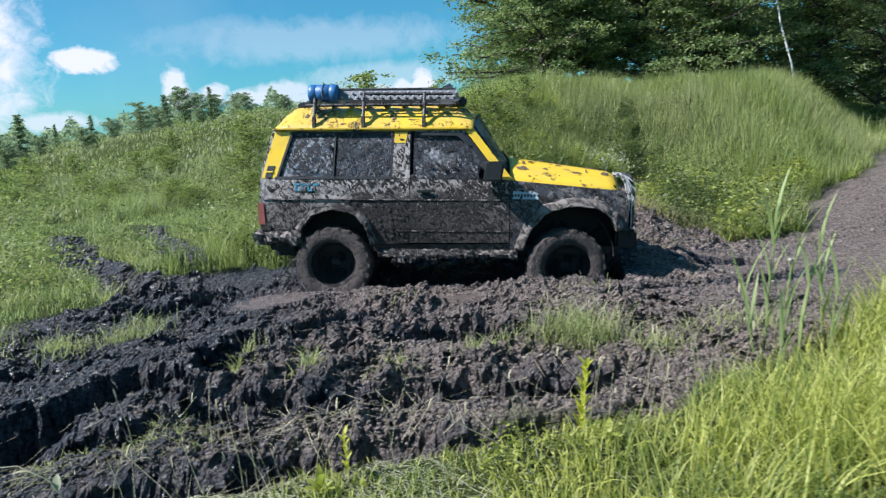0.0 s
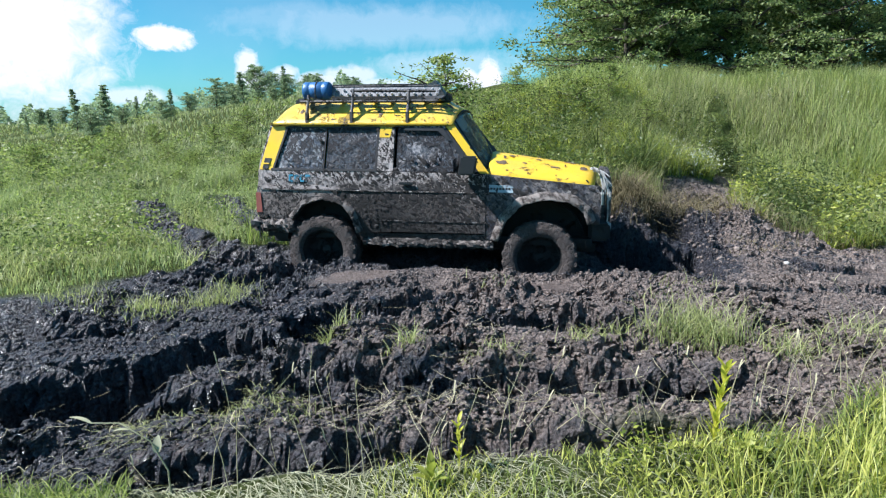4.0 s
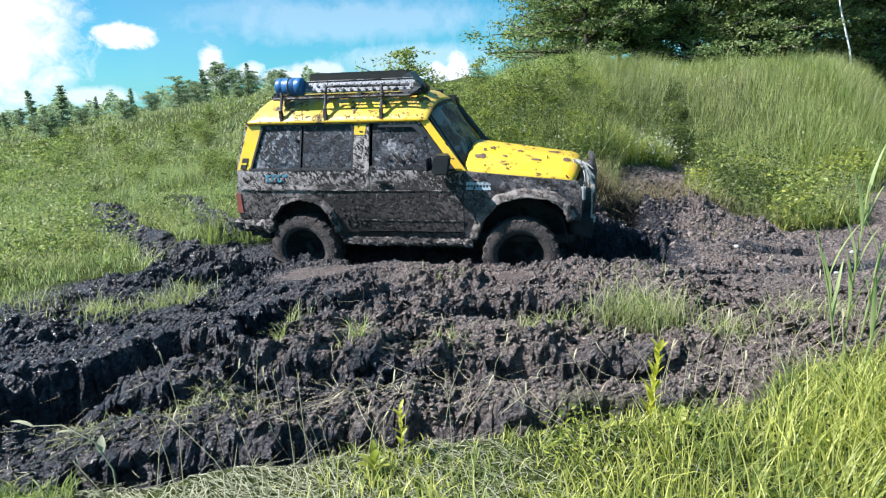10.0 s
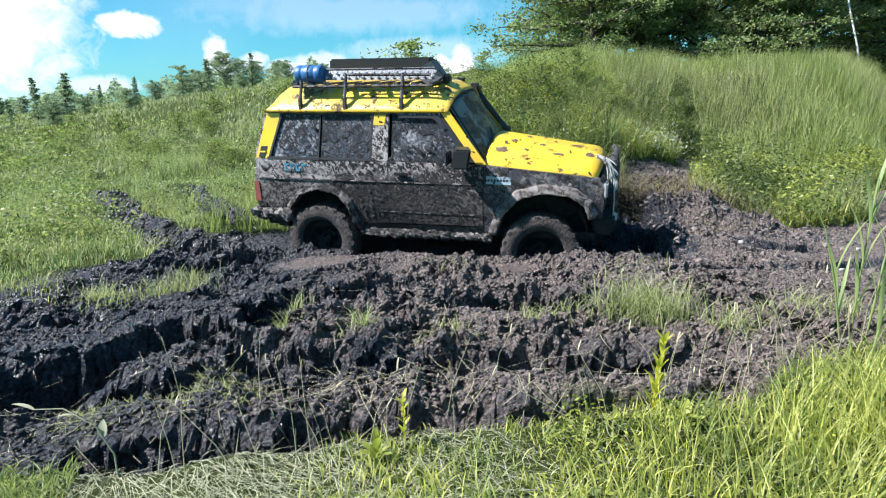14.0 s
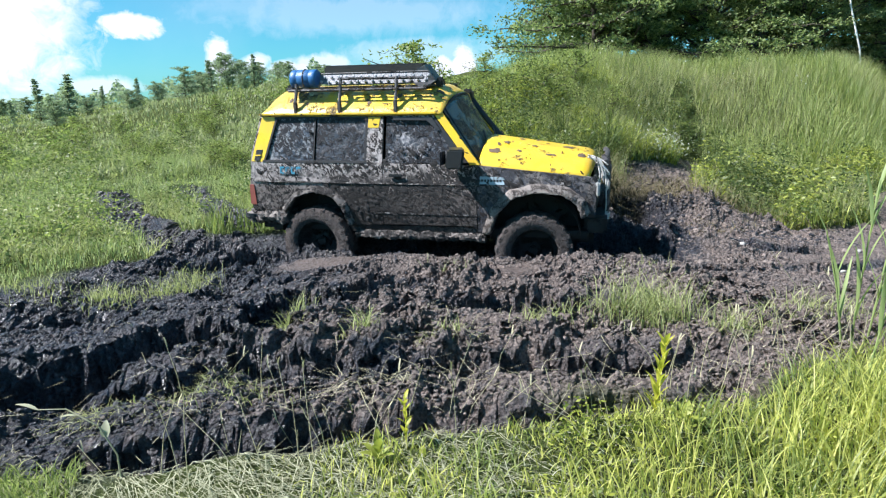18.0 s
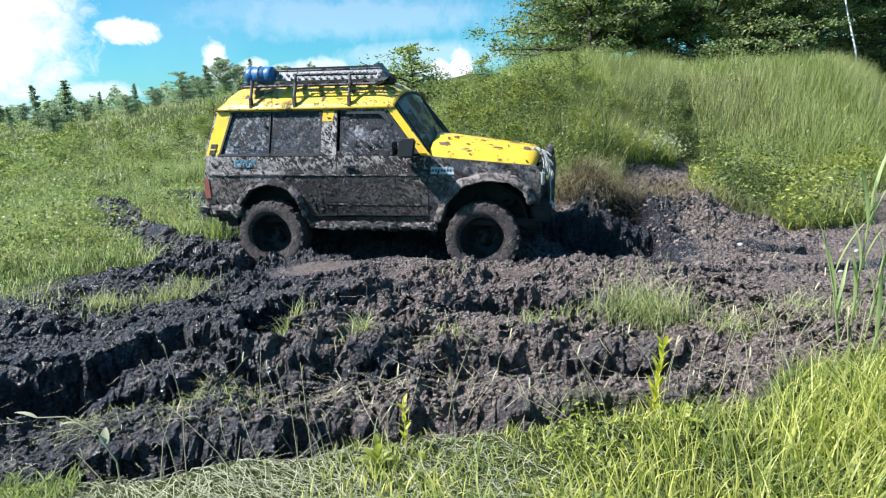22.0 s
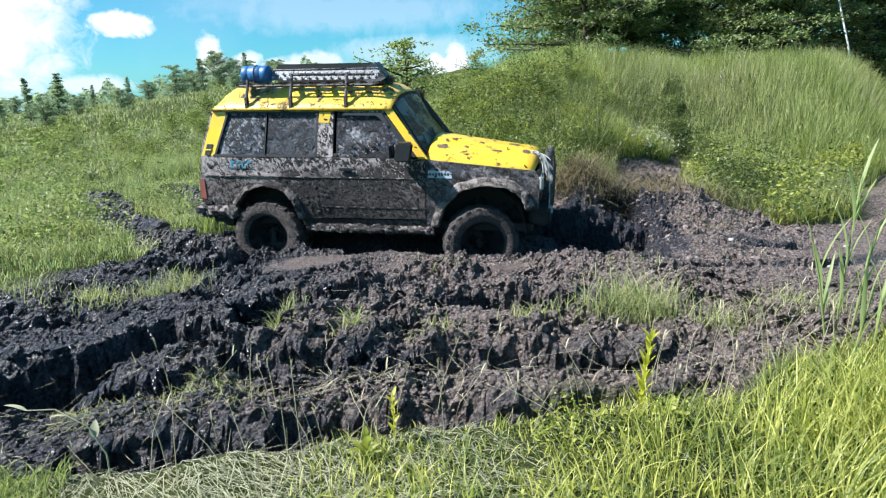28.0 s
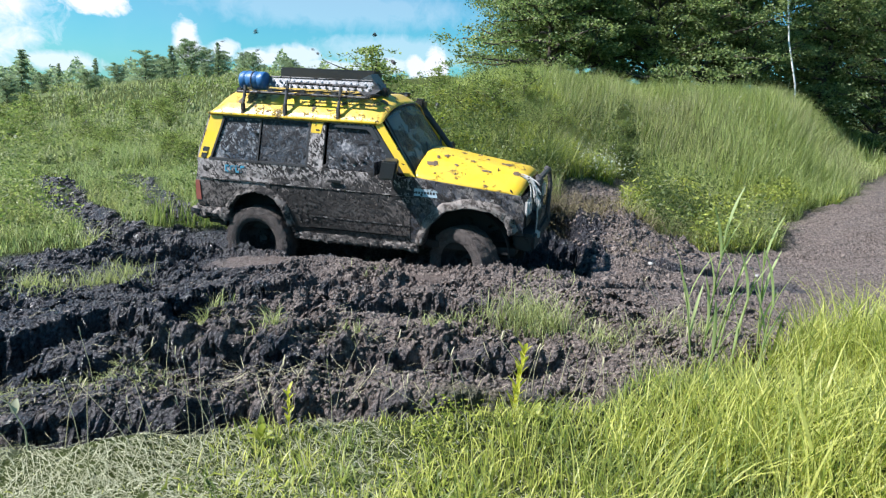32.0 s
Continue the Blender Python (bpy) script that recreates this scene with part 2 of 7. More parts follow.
def mud_coat(k, dry, wet):
    """Mud colour and relief shared by the coated parts."""
    n = k.noise(7.0, 8, 0.65)
    f = k.noise(38.0, 5, 0.6)
    c = k.mix(k.span(n, 0.35, 0.68), wet, dry)
    return c, k.math("ADD", k.math("MULTIPLY", n, 0.7), k.math("MULTIPLY", f, 0.35))


def painted(name, paint, share, dry=(0.16, 0.145, 0.135), wet=(0.028, 0.024, 0.023), scale=5.0, rough=0.32, grain=0.5, film=0.30):
    """Paint with mud thrown on it. share: how much of it is covered; grain: how finely the splashes break up."""
    k = Mat(name)
    mudc, relief = mud_coat(k, dry, wet)
    broad = k.noise(scale * 0.45, 4, 0.6, distortion=0.6)
    spots = k.noise(scale, 9, 0.72, distortion=0.5)
    fine_spots = k.noise(scale * 4.5, 6, 0.7)
    v = k.math("ADD", k.math("MULTIPLY", broad, 0.32), k.math("ADD", k.math("MULTIPLY", spots, 0.68 * (1 - grain * 0.5)), k.math("MULTIPLY", fine_spots, 0.34 * grain)))
    at = 0.5 + 0.17 * (0.5 - share) * 2
    cover_ = k.span(v, at - 0.012, at + 0.025)
    thick = k.span(v, at, at + 0.10)
    dusty = k.mix(k.math("MULTIPLY", k.span(k.noise(2.2, 6, 0.65), 0.3, 0.75), film), paint, dry)
    c = k.mix(cover_, dusty, k.mix(thick, mudc, wet))
    r = k.math("ADD", k.math("MULTIPLY", cover_, 0.45), rough, clamp=True)
    h = k.math("ADD", k.math("MULTIPLY", k.math("ADD", thick, relief), cover_), k.math("MULTIPLY", fine_spots, 0.12))
    return k.surface(c, r, normal=k.bump(h, 1.0, 0.03))


YELLOW = painted("yellow_paint", (0.80, 0.52, 0.014), 0.31, scale=5.0, dry=(0.34, 0.25, 0.14), wet=(0.11, 0.078, 0.046), grain=0.8, film=0.42)
YELLOW_ROOF = painted("dusty_yellow_roof", (0.78, 0.50, 0.014), 0.37, scale=7.0, dry=(0.42, 0.31, 0.16), wet=(0.12, 0.085, 0.05), grain=1.0, film=0.8)
CAKED = painted("caked_mud", (0.22, 0.19, 0.17), 0.45, dry=(0.18, 0.15, 0.135), wet=(0.07, 0.058, 0.052), scale=22.0, rough=0.75, grain=1.0)
SILL_MUD = painted("sill_mud", (0.17, 0.145, 0.13), 0.55, scale=8.0, rough=0.75)


def dashes(k, scale, lo, hi, turn=42, long=0.34):
    """Short slanting strokes on the flank, 0 to 1."""
    mp = k.node("ShaderNodeMapping", Vector=k.coords())
    mp.vector_type = "TEXTURE"
    mp.inputs["Rotation"].default_value = (0, radians(turn), 0)
    mp.inputs["Scale"].default_value = (1.0 / long, 1, 1)
    return k.span(k.noise(scale, 3, 0.6, mp.outputs[0], distortion=0.5), lo, hi)


def flank(name, pale, brown, dark, amount=0.5, clean=None, bare=0.0, gloss=0.45, thrown=0.0):
    """A flank coated with a dried film of mud, with strokes and spots of darker mud on it.
    thrown: the fan of wet mud that the rear wheel threw forwards along the doors."""
    k = Mat(name)
    xyz = k.node("ShaderNodeSeparateXYZ", Vector=k.coords()).outputs
    broad, fine = k.noise(3.0, 6, 0.65, distortion=0.4), k.noise(60, 5, 0.7)
    off = k.math("DIVIDE", k.math("SUBTRACT", xyz["Z"], k.math("ADD", 1.06, k.math("MULTIPLY", xyz["X"], 0.10))), 0.17)
    fan = k.math("MULTIPLY", k.span(k.math("MULTIPLY", off, off), 1.3, 0.0), k.math("MULTIPLY", k.span(xyz["X"], -1.25, -0.75), k.span(xyz["X"], 0.75, 0.2)))
    fan = k.math("MULTIPLY", fan, thrown)
    strokes = []
    for scale, at, turn, long in ((30, 0.572, 42, 0.44), (22, 0.60, -38, 0.45), (46, 0.572, 70, 0.50)):
        v = dashes(k, scale, 0.0, 1.0, turn, long)
        strokes.append(k.span(k.math("ADD", v, k.math("MULTIPLY", fan, 0.075)), at - 0.055 * amount, at + 0.018 - 0.055 * amount))
    low_ = k.math("ADD", k.span(xyz["Z"], 1.24, 0.95), k.math("MULTIPLY", k.math("SUBTRACT", broad, 0.5), 1.6), clamp=True)
    film = k.mix(k.math("MULTIPLY", low_, 0.85), pale, brown)
    soaked = k.math("MULTIPLY", k.span(k.math("ADD", xyz["Z"], k.math("MULTIPLY", broad, 0.25)), 1.13, 1.02), k.math("MULTIPLY", k.math("MULTIPLY", k.span(xyz["X"], -1.0, -0.8), k.span(xyz["X"], 0.9, -0.4)), thrown))
    film = k.mix(k.math("MULTIPLY", soaked, 0.9), film, (0.016, 0.014, 0.013))
    film = k.mix(k.span(fine, 0.35, 0.75), film, k.mix(0.5, film, dark))
    if clean:
        film = k.mix(k.math("MULTIPLY", k.span(k.math("ADD", k.math("MULTIPLY", broad, 0.5), k.math("MULTIPLY", k.noise(14, 6, 0.7), 0.5)), 0.58 - bare, 0.50 - bare), 0.9), film, clean)
    marks = k.math("MAXIMUM", strokes[0], k.math("MAXIMUM", strokes[1], strokes[2]))
    marks = k.math("MULTIPLY", marks, k.math("MAXIMUM", fan, k.span(k.noise(5, 4, 0.6), 0.34, 0.52)))
    c = k.mix(marks, film, dark)
    h = k.math("ADD", k.math("MULTIPLY", marks, 0.8), k.math("MULTIPLY", fine, 0.35))
    return k.surface(c, k.math("ADD", gloss, k.math("MULTIPLY", marks, 0.25)), normal=k.bump(h, 1.0, 0.022), spec=0.3)


GLASS_MUD = flank("mud_smeared_glass", (0.42, 0.40, 0.405), (0.30, 0.275, 0.27), (0.013, 0.012, 0.014), 0.95, (0.03, 0.04, 0.055), -0.02, 0.25)
GLASS_CLEANER = flank("half_clean_glass", (0.34, 0.35, 0.365), (0.23, 0.225, 0.23), (0.016, 0.015, 0.018), 0.8, (0.04, 0.055, 0.08), 0.05, 0.15)
GREY_BODY = flank("muddy_grey_body", (0.47, 0.42, 0.40), (0.105, 0.083, 0.073), (0.022, 0.019, 0.018), 0.55, thrown=1.0)
WING = flank("muddy_front_wing", (0.36, 0.325, 0.31), (0.15, 0.125, 0.11), (0.04, 0.033, 0.031), 0.3, (0.045, 0.05, 0.065), 0.02, 0.3)
SCREEN = painted("dirty_windscreen", (0.15, 0.16, 0.145), 0.45, dry=(0.30, 0.30, 0.26), scale=7.0, rough=0.12)
RACK_METAL = painted("dirty_rack_steel", (0.05, 0.048, 0.05), 0.4, scale=10.0, dry=(0.12, 0.10, 0.09), rough=0.5)
BLACK_PLASTIC = painted("black_plastic", (0.010, 0.011, 0.013), 0.10, dry=(0.06, 0.055, 0.05), scale=7.0, rough=0.45)
PLATE_ALLOY = painted("grey_alloy_plate", (0.17, 0.172, 0.185), 0.30, scale=11.0, rough=0.42)
PLATE_STUD = painted("bright_alloy", (0.40, 0.41, 0.43), 0.12, scale=11.0, rough=0.35)
BLUE_DRUM = painted("blue_plastic", (0.010, 0.115, 0.31), 0.14, scale=9.0, rough=0.4)
RUBBER = painted("muddy_rubber", (0.03, 0.027, 0.026), 0.74, dry=(0.26, 0.215, 0.195), wet=(0.075, 0.062, 0.057), scale=9.0, rough=0.7)
RIM_DARK = painted("muddy_rim", (0.012, 0.011, 0.011), 0.5, dry=(0.03, 0.026, 0.024), wet=(0.012, 0.011, 0.011), scale=9.0, rough=0.7)
UNDER = painted("underbody", (0.012, 0.011, 0.011), 0.3, dry=(0.05, 0.042, 0.038), scale=6.0, rough=0.8)
STICKER_BLUE = painted("blue_sticker", (0.05, 0.28, 0.42), 0.45, scale=16.0, dry=(0.25, 0.24, 0.24), wet=(0.10, 0.10, 0.1))
STICKER_PALE = painted("pale_sticker", (0.36, 0.46, 0.52), 0.3, scale=12.0, dry=(0.25, 0.24, 0.24))
ROPE_PALE = painted("pale_rope", (0.55, 0.53, 0.50), 0.35, scale=18.0, rough=0.8)
TRIM_PALE = painted("pale_trim_line", (0.26, 0.24, 0.23), 0.62, scale=20.0, rough=0.6)


def simple(name, color, rough=0.5, vary=0.25, scale=12.0, metal=0.0):
    k = Mat(name)
    n = k.noise(scale, 5)
    c = k.mix(k.math("MULTIPLY", n, vary * 2), color, tuple(v * 0.55 for v in color))
    return k.surface(c, rough, metal, k.bump(n, 0.25, 0.01))


SPLAT = simple("drying_splat", (0.16, 0.11, 0.068), 0.75, 0.55, 34.0)
RED_LAMP = simple("red_lamp_lens", (0.30, 0.09, 0.07), 0.4, 0.5)
PALE_LAMP = simple("clear_lamp_lens", (0.6, 0.6, 0.58), 0.15)
DARK_SEAL = simple("dark_rubber_seal", (0.015, 0.014, 0.015), 0.6)

# ground: grass litter where dry, churned mud where the mask says so
k = Mat("ground_soil")
mask = k.node("ShaderNodeAttribute")
mask.attribute_name = "mud"
# black to brown mud; shade of ruts and hole is painted into it
dry_less_shade = k.node("ShaderNodeAttribute")
dry_less_shade.attribute_name = "dry"
smear = k.node("ShaderNodeAttribute")
smear.attribute_name = "smear"
big, mid, tiny = k.noise(0.9, 5, 0.6), k.noise(6.0, 7, 0.65), k.noise(34.0, 7, 0.7, distortion=0.4)
grit = k.noise(110.0, 4, 0.6)
crumb = k.node("ShaderNodeTexVoronoi", Scale=46.0, Vector=k.coords())
crumb_tone = k.node("ShaderNodeSeparateColor", Color=crumb.outputs["Color"]).outputs[0]
grain_ = k.math("ADD", k.math("MULTIPLY", k.span(tiny, 0.42, 0.60), 0.6), k.math("MULTIPLY", crumb_tone, 0.4))
# black mud's light end is bluish: the sky's sheen is painted in
black = k.mix(grain_, (0.003, 0.003, 0.004), (0.051, 0.054, 0.073))
brown = k.mix(grain_, (0.058, 0.046, 0.041), (0.43, 0.342, 0.292))
dry_shade_v = k.math("ADD", dry_less_shade.outputs["Fac"], k.math("MULTIPLY", k.math("SUBTRACT", k.math("ADD", k.math("MULTIPLY", big, 0.6), k.math("MULTIPLY", mid, 0.4)), 0.5), 1.5), clamp=True)
mudcol = k.mix(smear.outputs["Fac"], k.mix(dry_shade_v, black, brown), k.mix(k.noise(9.0, 5, 0.6), (0.050, 0.038, 0.033), (0.125, 0.094, 0.080)))
litter = k.mix(mid, (0.05, 0.07, 0.02), (0.13, 0.15, 0.06))
col = k.mix(mask.outputs["Fac"], litter, mudcol)
wet_spot = k.math("MULTIPLY", k.span(k.noise(26.0, 5, 0.65), 0.36, 0.54), k.math("SUBTRACT", 1.0, k.math("MULTIPLY", dry_shade_v, 0.8)))
rough = k.math("SUBTRACT", 0.85, k.math("MULTIPLY", wet_spot, 0.54))
h = k.math("ADD", k.math("MULTIPLY", mid, 0.35), k.math("ADD", k.math("MULTIPLY", tiny, 0.6), k.math("ADD", k.math("MULTIPLY", grit, 0.34), k.math("MULTIPLY", crumb.outputs["Distance"], -0.45))))
h = k.math("MULTIPLY", h, k.math("SUBTRACT", 1.0, k.math("MULTIPLY", smear.outputs["Fac"], 0.86)))
SOIL = k.surface(col, rough, normal=k.bump(h, 1.0, 0.10), spec=k.math("MULTIPLY", mask.outputs["Fac"], k.math("ADD", 0.15, k.math("MULTIPLY", wet_spot, 1.1))))

k = Mat("mud_clods")
r1 = k.island()
mid = k.noise(40.0, 6, 0.7)
# sky sheen on the wet clods is put into their bluish light tone
blackc = k.mix(k.span(mid, 0.35, 0.7), (0.009, 0.009, 0.011), (0.095, 0.096, 0.114))
CLOD = k.surface(k.mix(k.math("MULTIPLY", r1, 0.5), blackc, (0.13, 0.115, 0.112)), k.math("ADD", 0.10, k.math("MULTIPLY", mid, 0.6)), normal=k.bump(mid, 1.0, 0.04))

k = Mat("drying_clods")
r1, mid = k.island(), k.noise(40.0, 6, 0.7)
drying = k.mix(k.span(mid, 0.3, 0.7), (0.124, 0.099, 0.086), (0.50, 0.405, 0.348))
CLOD_DRY = k.surface(k.mix(k.math("MULTIPLY", r1, 0.45), drying, (0.06, 0.05, 0.047)), 0.7, normal=k.bump(mid, 1.0, 0.04))
GRASS_NEAR = foliage("verge_grass", (0.165, 0.20, 0.042), (0.62, 0.60, 0.18), 1.6, 0.45)
GRASS_DRY = foliage("flattened_pale_grass", (0.22, 0.225, 0.13), (0.52, 0.515, 0.355), 1.1, 0.25)
GRASS_HILL = foliage("hill_grass", (0.165, 0.215, 0.062), (0.485, 0.51, 0.215), 1.5, 0.45)
GRASS_FAR = foliage("meadow_grass", (0.15, 0.20, 0.075), (0.42, 0.46, 0.215))
# far meadow: its haze is put into the paler grass colour
GRASS_HAZED = foliage("far_hazed_grass", (0.18, 0.21, 0.10), (0.37, 0.385, 0.20))
WEED = foliage("weed_leaves", (0.085, 0.130, 0.034), (0.35, 0.39, 0.125))
# dark foliage; also serves as painted shade in parts of the bank
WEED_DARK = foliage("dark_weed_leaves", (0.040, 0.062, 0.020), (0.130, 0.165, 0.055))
WEED_YELLOW = foliage("yellow_green_leaves", (0.32, 0.34, 0.03), (0.58, 0.54, 0.09))
WEED_BRIGHT = foliage("bright_weed_leaves", (0.12, 0.165, 0.030), (0.44, 0.45, 0.095), 1.5, 0.4)
GRASS_TUFT = foliage("mud_tuft_grass", (0.17, 0.195, 0.075), (0.52, 0.53, 0.25), 1.3, 0.4)
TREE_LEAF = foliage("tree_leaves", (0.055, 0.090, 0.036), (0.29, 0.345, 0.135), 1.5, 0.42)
# paler and bluer than near leaves, with distance haze painted in
TREE_LEAF_HAZED = foliage("hazed_tree_leaves", (0.12, 0.165, 0.105), (0.33, 0.385, 0.245), 1.5, 0.45)
REED = foliage("reed_leaves", (0.17, 0.235, 0.075), (0.42, 0.48, 0.21))
GRASS_HEADS = foliage("seeding_grass", (0.20, 0.22, 0.09), (0.40, 0.40, 0.20), 1.2, 0.3)
STRAW = foliage("dry_straw", (0.30, 0.27, 0.16), (0.60, 0.55, 0.36), 1.0, 0.2)
ROOTS = foliage("dry_roots", (0.085, 0.068, 0.038), (0.27, 0.23, 0.13), 1.0, 0.1)
DUSTY_LEAF = foliage("dusty_leaves", (0.24, 0.28, 0.20), (0.52, 0.55, 0.44), 1.2, 0.25)
WHITE_PETAL = foliage("white_flowers", (0.55, 0.56, 0.5), (0.8, 0.8, 0.74), 1.0, 0.2)
BARK = simple("brown_bark", (0.07, 0.055, 0.04), 0.85, 0.4, 9.0)
BIRCH = simple("birch_bark", (0.85, 0.82, 0.78), 0.7, 0.35, 6.0)
STONE = simple("pale_stone", (0.42, 0.40, 0.37), 0.8)


def smooth(a, b, x):
    t = np.clip((x - a) / (b - a), 0, 1)
    return t * t * (3 - 2 * t)


def lattice(x, y, seed):
    """Smooth value noise in -1..1 on arrays."""
    table = np.random.RandomState(seed).rand(256, 256) * 2 - 1
    xi, yi = np.floor(x).astype(int), np.floor(y).astype(int)
    u, v = x - xi, y - yi
    u, v = u * u * (3 - 2 * u), v * v * (3 - 2 * v)
    a, b = table[xi & 255, yi & 255], table[(xi + 1) & 255, yi & 255]
    c, d = table[xi & 255, (yi + 1) & 255], table[(xi + 1) & 255, (yi + 1) & 255]
    return (a * (1 - u) + b * u) * (1 - v) + (c * (1 - u) + d * u) * v


def fbm(x, y, size, octaves, seed):
    total, amp = 0.0, 1.0
    for k in range(octaves):
        ca, sa = math.cos(k * 1.1 + seed), math.sin(k * 1.1 + seed)
        total = total + amp * lattice((x * ca - y * sa) / size + 17.3 * k, (x * sa + y * ca) / size - 9.1 * k, seed + k)
        size, amp = size / 2.03, amp * 0.5
    return total


def land(x, y):
    """The ground without ruts: grassy verge, mud flat, bank and meadow."""
    z = np.interp(y, [-3, 0, 2.2, 3.3, 4.4, 5.9, 8.0, 10.0, 60, 400], [0.45, 0.40, 0.24, 0.40, 0.42, 0.24, 0.24, 0.3, 0.4, 2.0])
    z = z - 0.16 * smooth(0.6, 2.4, -x) * smooth(6.5, 4.0, y)
    z = z - 0.30 * smooth(1.2, 5.0, x) * smooth(2.6, 4.0, y) * smooth(40, 12, y)
    wide = smooth(-3.0, 3.2, x) * (1 - 0.85 * smooth(9, 24, x + 0.25 * (y - 12)))
    foot = 9.3 + 0.9 * smooth(2, 5, x) - 1.2 * smooth(5.5, 8, x) + 0.8 * smooth(9, 13, x)
    foot = np.maximum(foot, 8.4 + 1.05 * (x - 5.6)) * smooth(4, 6, x) + foot * smooth(6, 4, x)
    z = z + 0.45 * smooth(5.5, 10, x) * smooth(6, 10.5, y)
    z = z + wide * (2.35 - 0.55 * smooth(4, 10, x)) * smooth(foot, foot + 6.0 - 2.6 * smooth(6, 9, x), y) + 0.5 * wide * smooth(18, 40, y)
    z = z + 0.55 * smooth(9, 22, y) * smooth(2, -6, x) * smooth(-40, -10, x)
    z = z + 1.5 * smooth(24, 50, y) * smooth(6, -4, x)
    side = x / np.maximum(y, 1.0)
    z = z + 1.6 * smooth(-0.60, -0.20, side) * smooth(0.14, -0.06, side) * smooth(15, 40, y)
    return z + 0.35 * fbm(x, y, 14.0, 2, 5) * smooth(10, 30, y)


# ---- ground ----

MUD_EDGE = [(-9, 2.0), (-1.85, 2.57), (-1.35, 2.53), (-0.86, 2.52), (-0.60, 2.57), (-0.27, 2.65), (-0.07, 2.66), (0.69, 2.80), (1.32, 2.80), (2.5, 3.3), (3.3, 3.9), (4.7, 4.9), (9, 6.2), (18, 9),
            (18, 20), (13, 16.3), (10.5, 13.5), (8.3, 11.1), (7.2, 10.3), (5.6, 8.5), (4.7, 8.05), (3.8, 8.10), (3.4, 8.5), (3.5, 9.3), (4.1, 10.3), (5.0, 11.6), (4.4, 11.65), (3.6, 11.2), (3.0, 10.6), (2.7, 9.9), (2.3, 9.4), (1.5, 8.9), (-1.5, 8.9), (-2.75, 7.9), (-3.05, 6.9), (-3.25, 6.4), (-3.7, 5.9),
            (-4.0, 5.4), (-4.6, 5.2), (-9, 5.6)]
OLD_TRACKS = [([(-6.3, 11.2), (-5.43, 10.16), (-4.78, 9.28), (-3.89, 8.19), (-2.7, 6.6)], 0.25), ([(-4.8, 11.6), (-3.98, 10.24), (-3.25, 9.0), (-2.3, 7.9)], 0.17)]
# crest lines of the steep sides of the ruts: x, y, drop; then the width of the floor that rises again towards the verge
RUTS = [([(-6, 2.6, 0.30), (-3.9, 3.2, 0.32), (-2.66, 3.54, 0.34), (-2.25, 3.70, 0.36), (-2.12, 3.84, 0.38), (-2.04, 4.05, 0.38), (-1.93, 4.20, 0.38), (-1.74, 4.24, 0.36), (-1.46, 4.22, 0.30), (-1.30, 4.22, 0.18), (-1.12, 4.26, 0.02)], 0.56),
        ([(-2.25, 3.20, 0.04), (-2.15, 3.24, 0.14), (-1.93, 3.29, 0.20), (-1.71, 3.29, 0.22), (-1.56, 3.32, 0.32), (-1.46, 3.38, 0.42), (-1.28, 3.42, 0.42), (-1.15, 3.47, 0.30), (-0.9, 3.45, 0.20), (-0.47, 3.40, 0.18), (0.0, 3.35, 0.17), (0.47, 3.38, 0.18), (0.93, 3.33, 0.18), (1.2, 3.35, 0.10), (1.5, 3.4, 0.03)], 0.40),
        ([(-1.8, 2.75, 0.05), (-1.63, 2.77, 0.22), (-1.48, 2.78, 0.28), (-1.24, 2.75, 0.28), (-1.06, 2.77, 0.30), (-0.75, 2.80, 0.28), (-0.54, 2.79, 0.22), (-0.27, 2.79, 0.18), (0.0, 2.82, 0.14), (0.5, 2.86, 0.12), (1.0, 2.88, 0.10), (1.4, 3.0, 0.03)], 0.30),
        ([(-1.62, 4.58, 0.08), (-1.48, 4.66, 0.25), (-1.21, 4.78, 0.30), (-1.01, 4.74, 0.36), (-0.85, 4.79, 0.38), (-0.64, 4.90, 0.36), (-0.49, 5.12, 0.30), (-0.32, 5.14, 0.22), (-0.08, 5.2, 0.03)], 0.74),
        ([(-0.1, 4.25, 0.04), (0.1, 4.25, 0.20), (0.3, 4.34, 0.28), (0.53, 4.31, 0.28), (0.8, 4.25, 0.18), (1.04, 4.28, 0.12), (1.4, 4.3, 0.03)], 0.46),
        ([(-3.1, 6.1, 0.04), (-2.67, 6.2, 0.20), (-2.45, 6.4, 0.30), (-2.26, 6.54, 0.30), (-2.08, 6.78, 0.08)], 0.55),
        ([(-7, 5.1, 0.25), (-3.78, 5.18, 0.30), (-3.46, 5.14, 0.30), (-3.15, 5.2, 0.16), (-2.9, 5.2, 0.03)], 0.50),
        ([(-5, 4.5, 0.20), (-3.28, 4.46, 0.26), (-3.0, 4.38, 0.26), (-2.9, 4.48, 0.20), (-2.55, 4.55, 0.15), (-2.3, 4.6, 0.02)], 0.36),
        ([(-2.1, 4.9, 0.03), (-1.8, 5.2, 0.12), (-1.38, 5.45, 0.10), (-1.0, 5.6, 0.03)], 0.4),
        ([(1.4, 4.9, 0.03), (2.4, 5.6, 0.08), (3.6, 6.2, 0.08), (5.0, 6.9, 0.06)], 0.4),
        ([(2.2, 7.3, 0.02), (2.9, 7.2, 0.12), (3.6, 7.1, 0.12), (4.4, 7.2, 0.03)], 0.4)]
CAR_YAW = radians(-13.0)


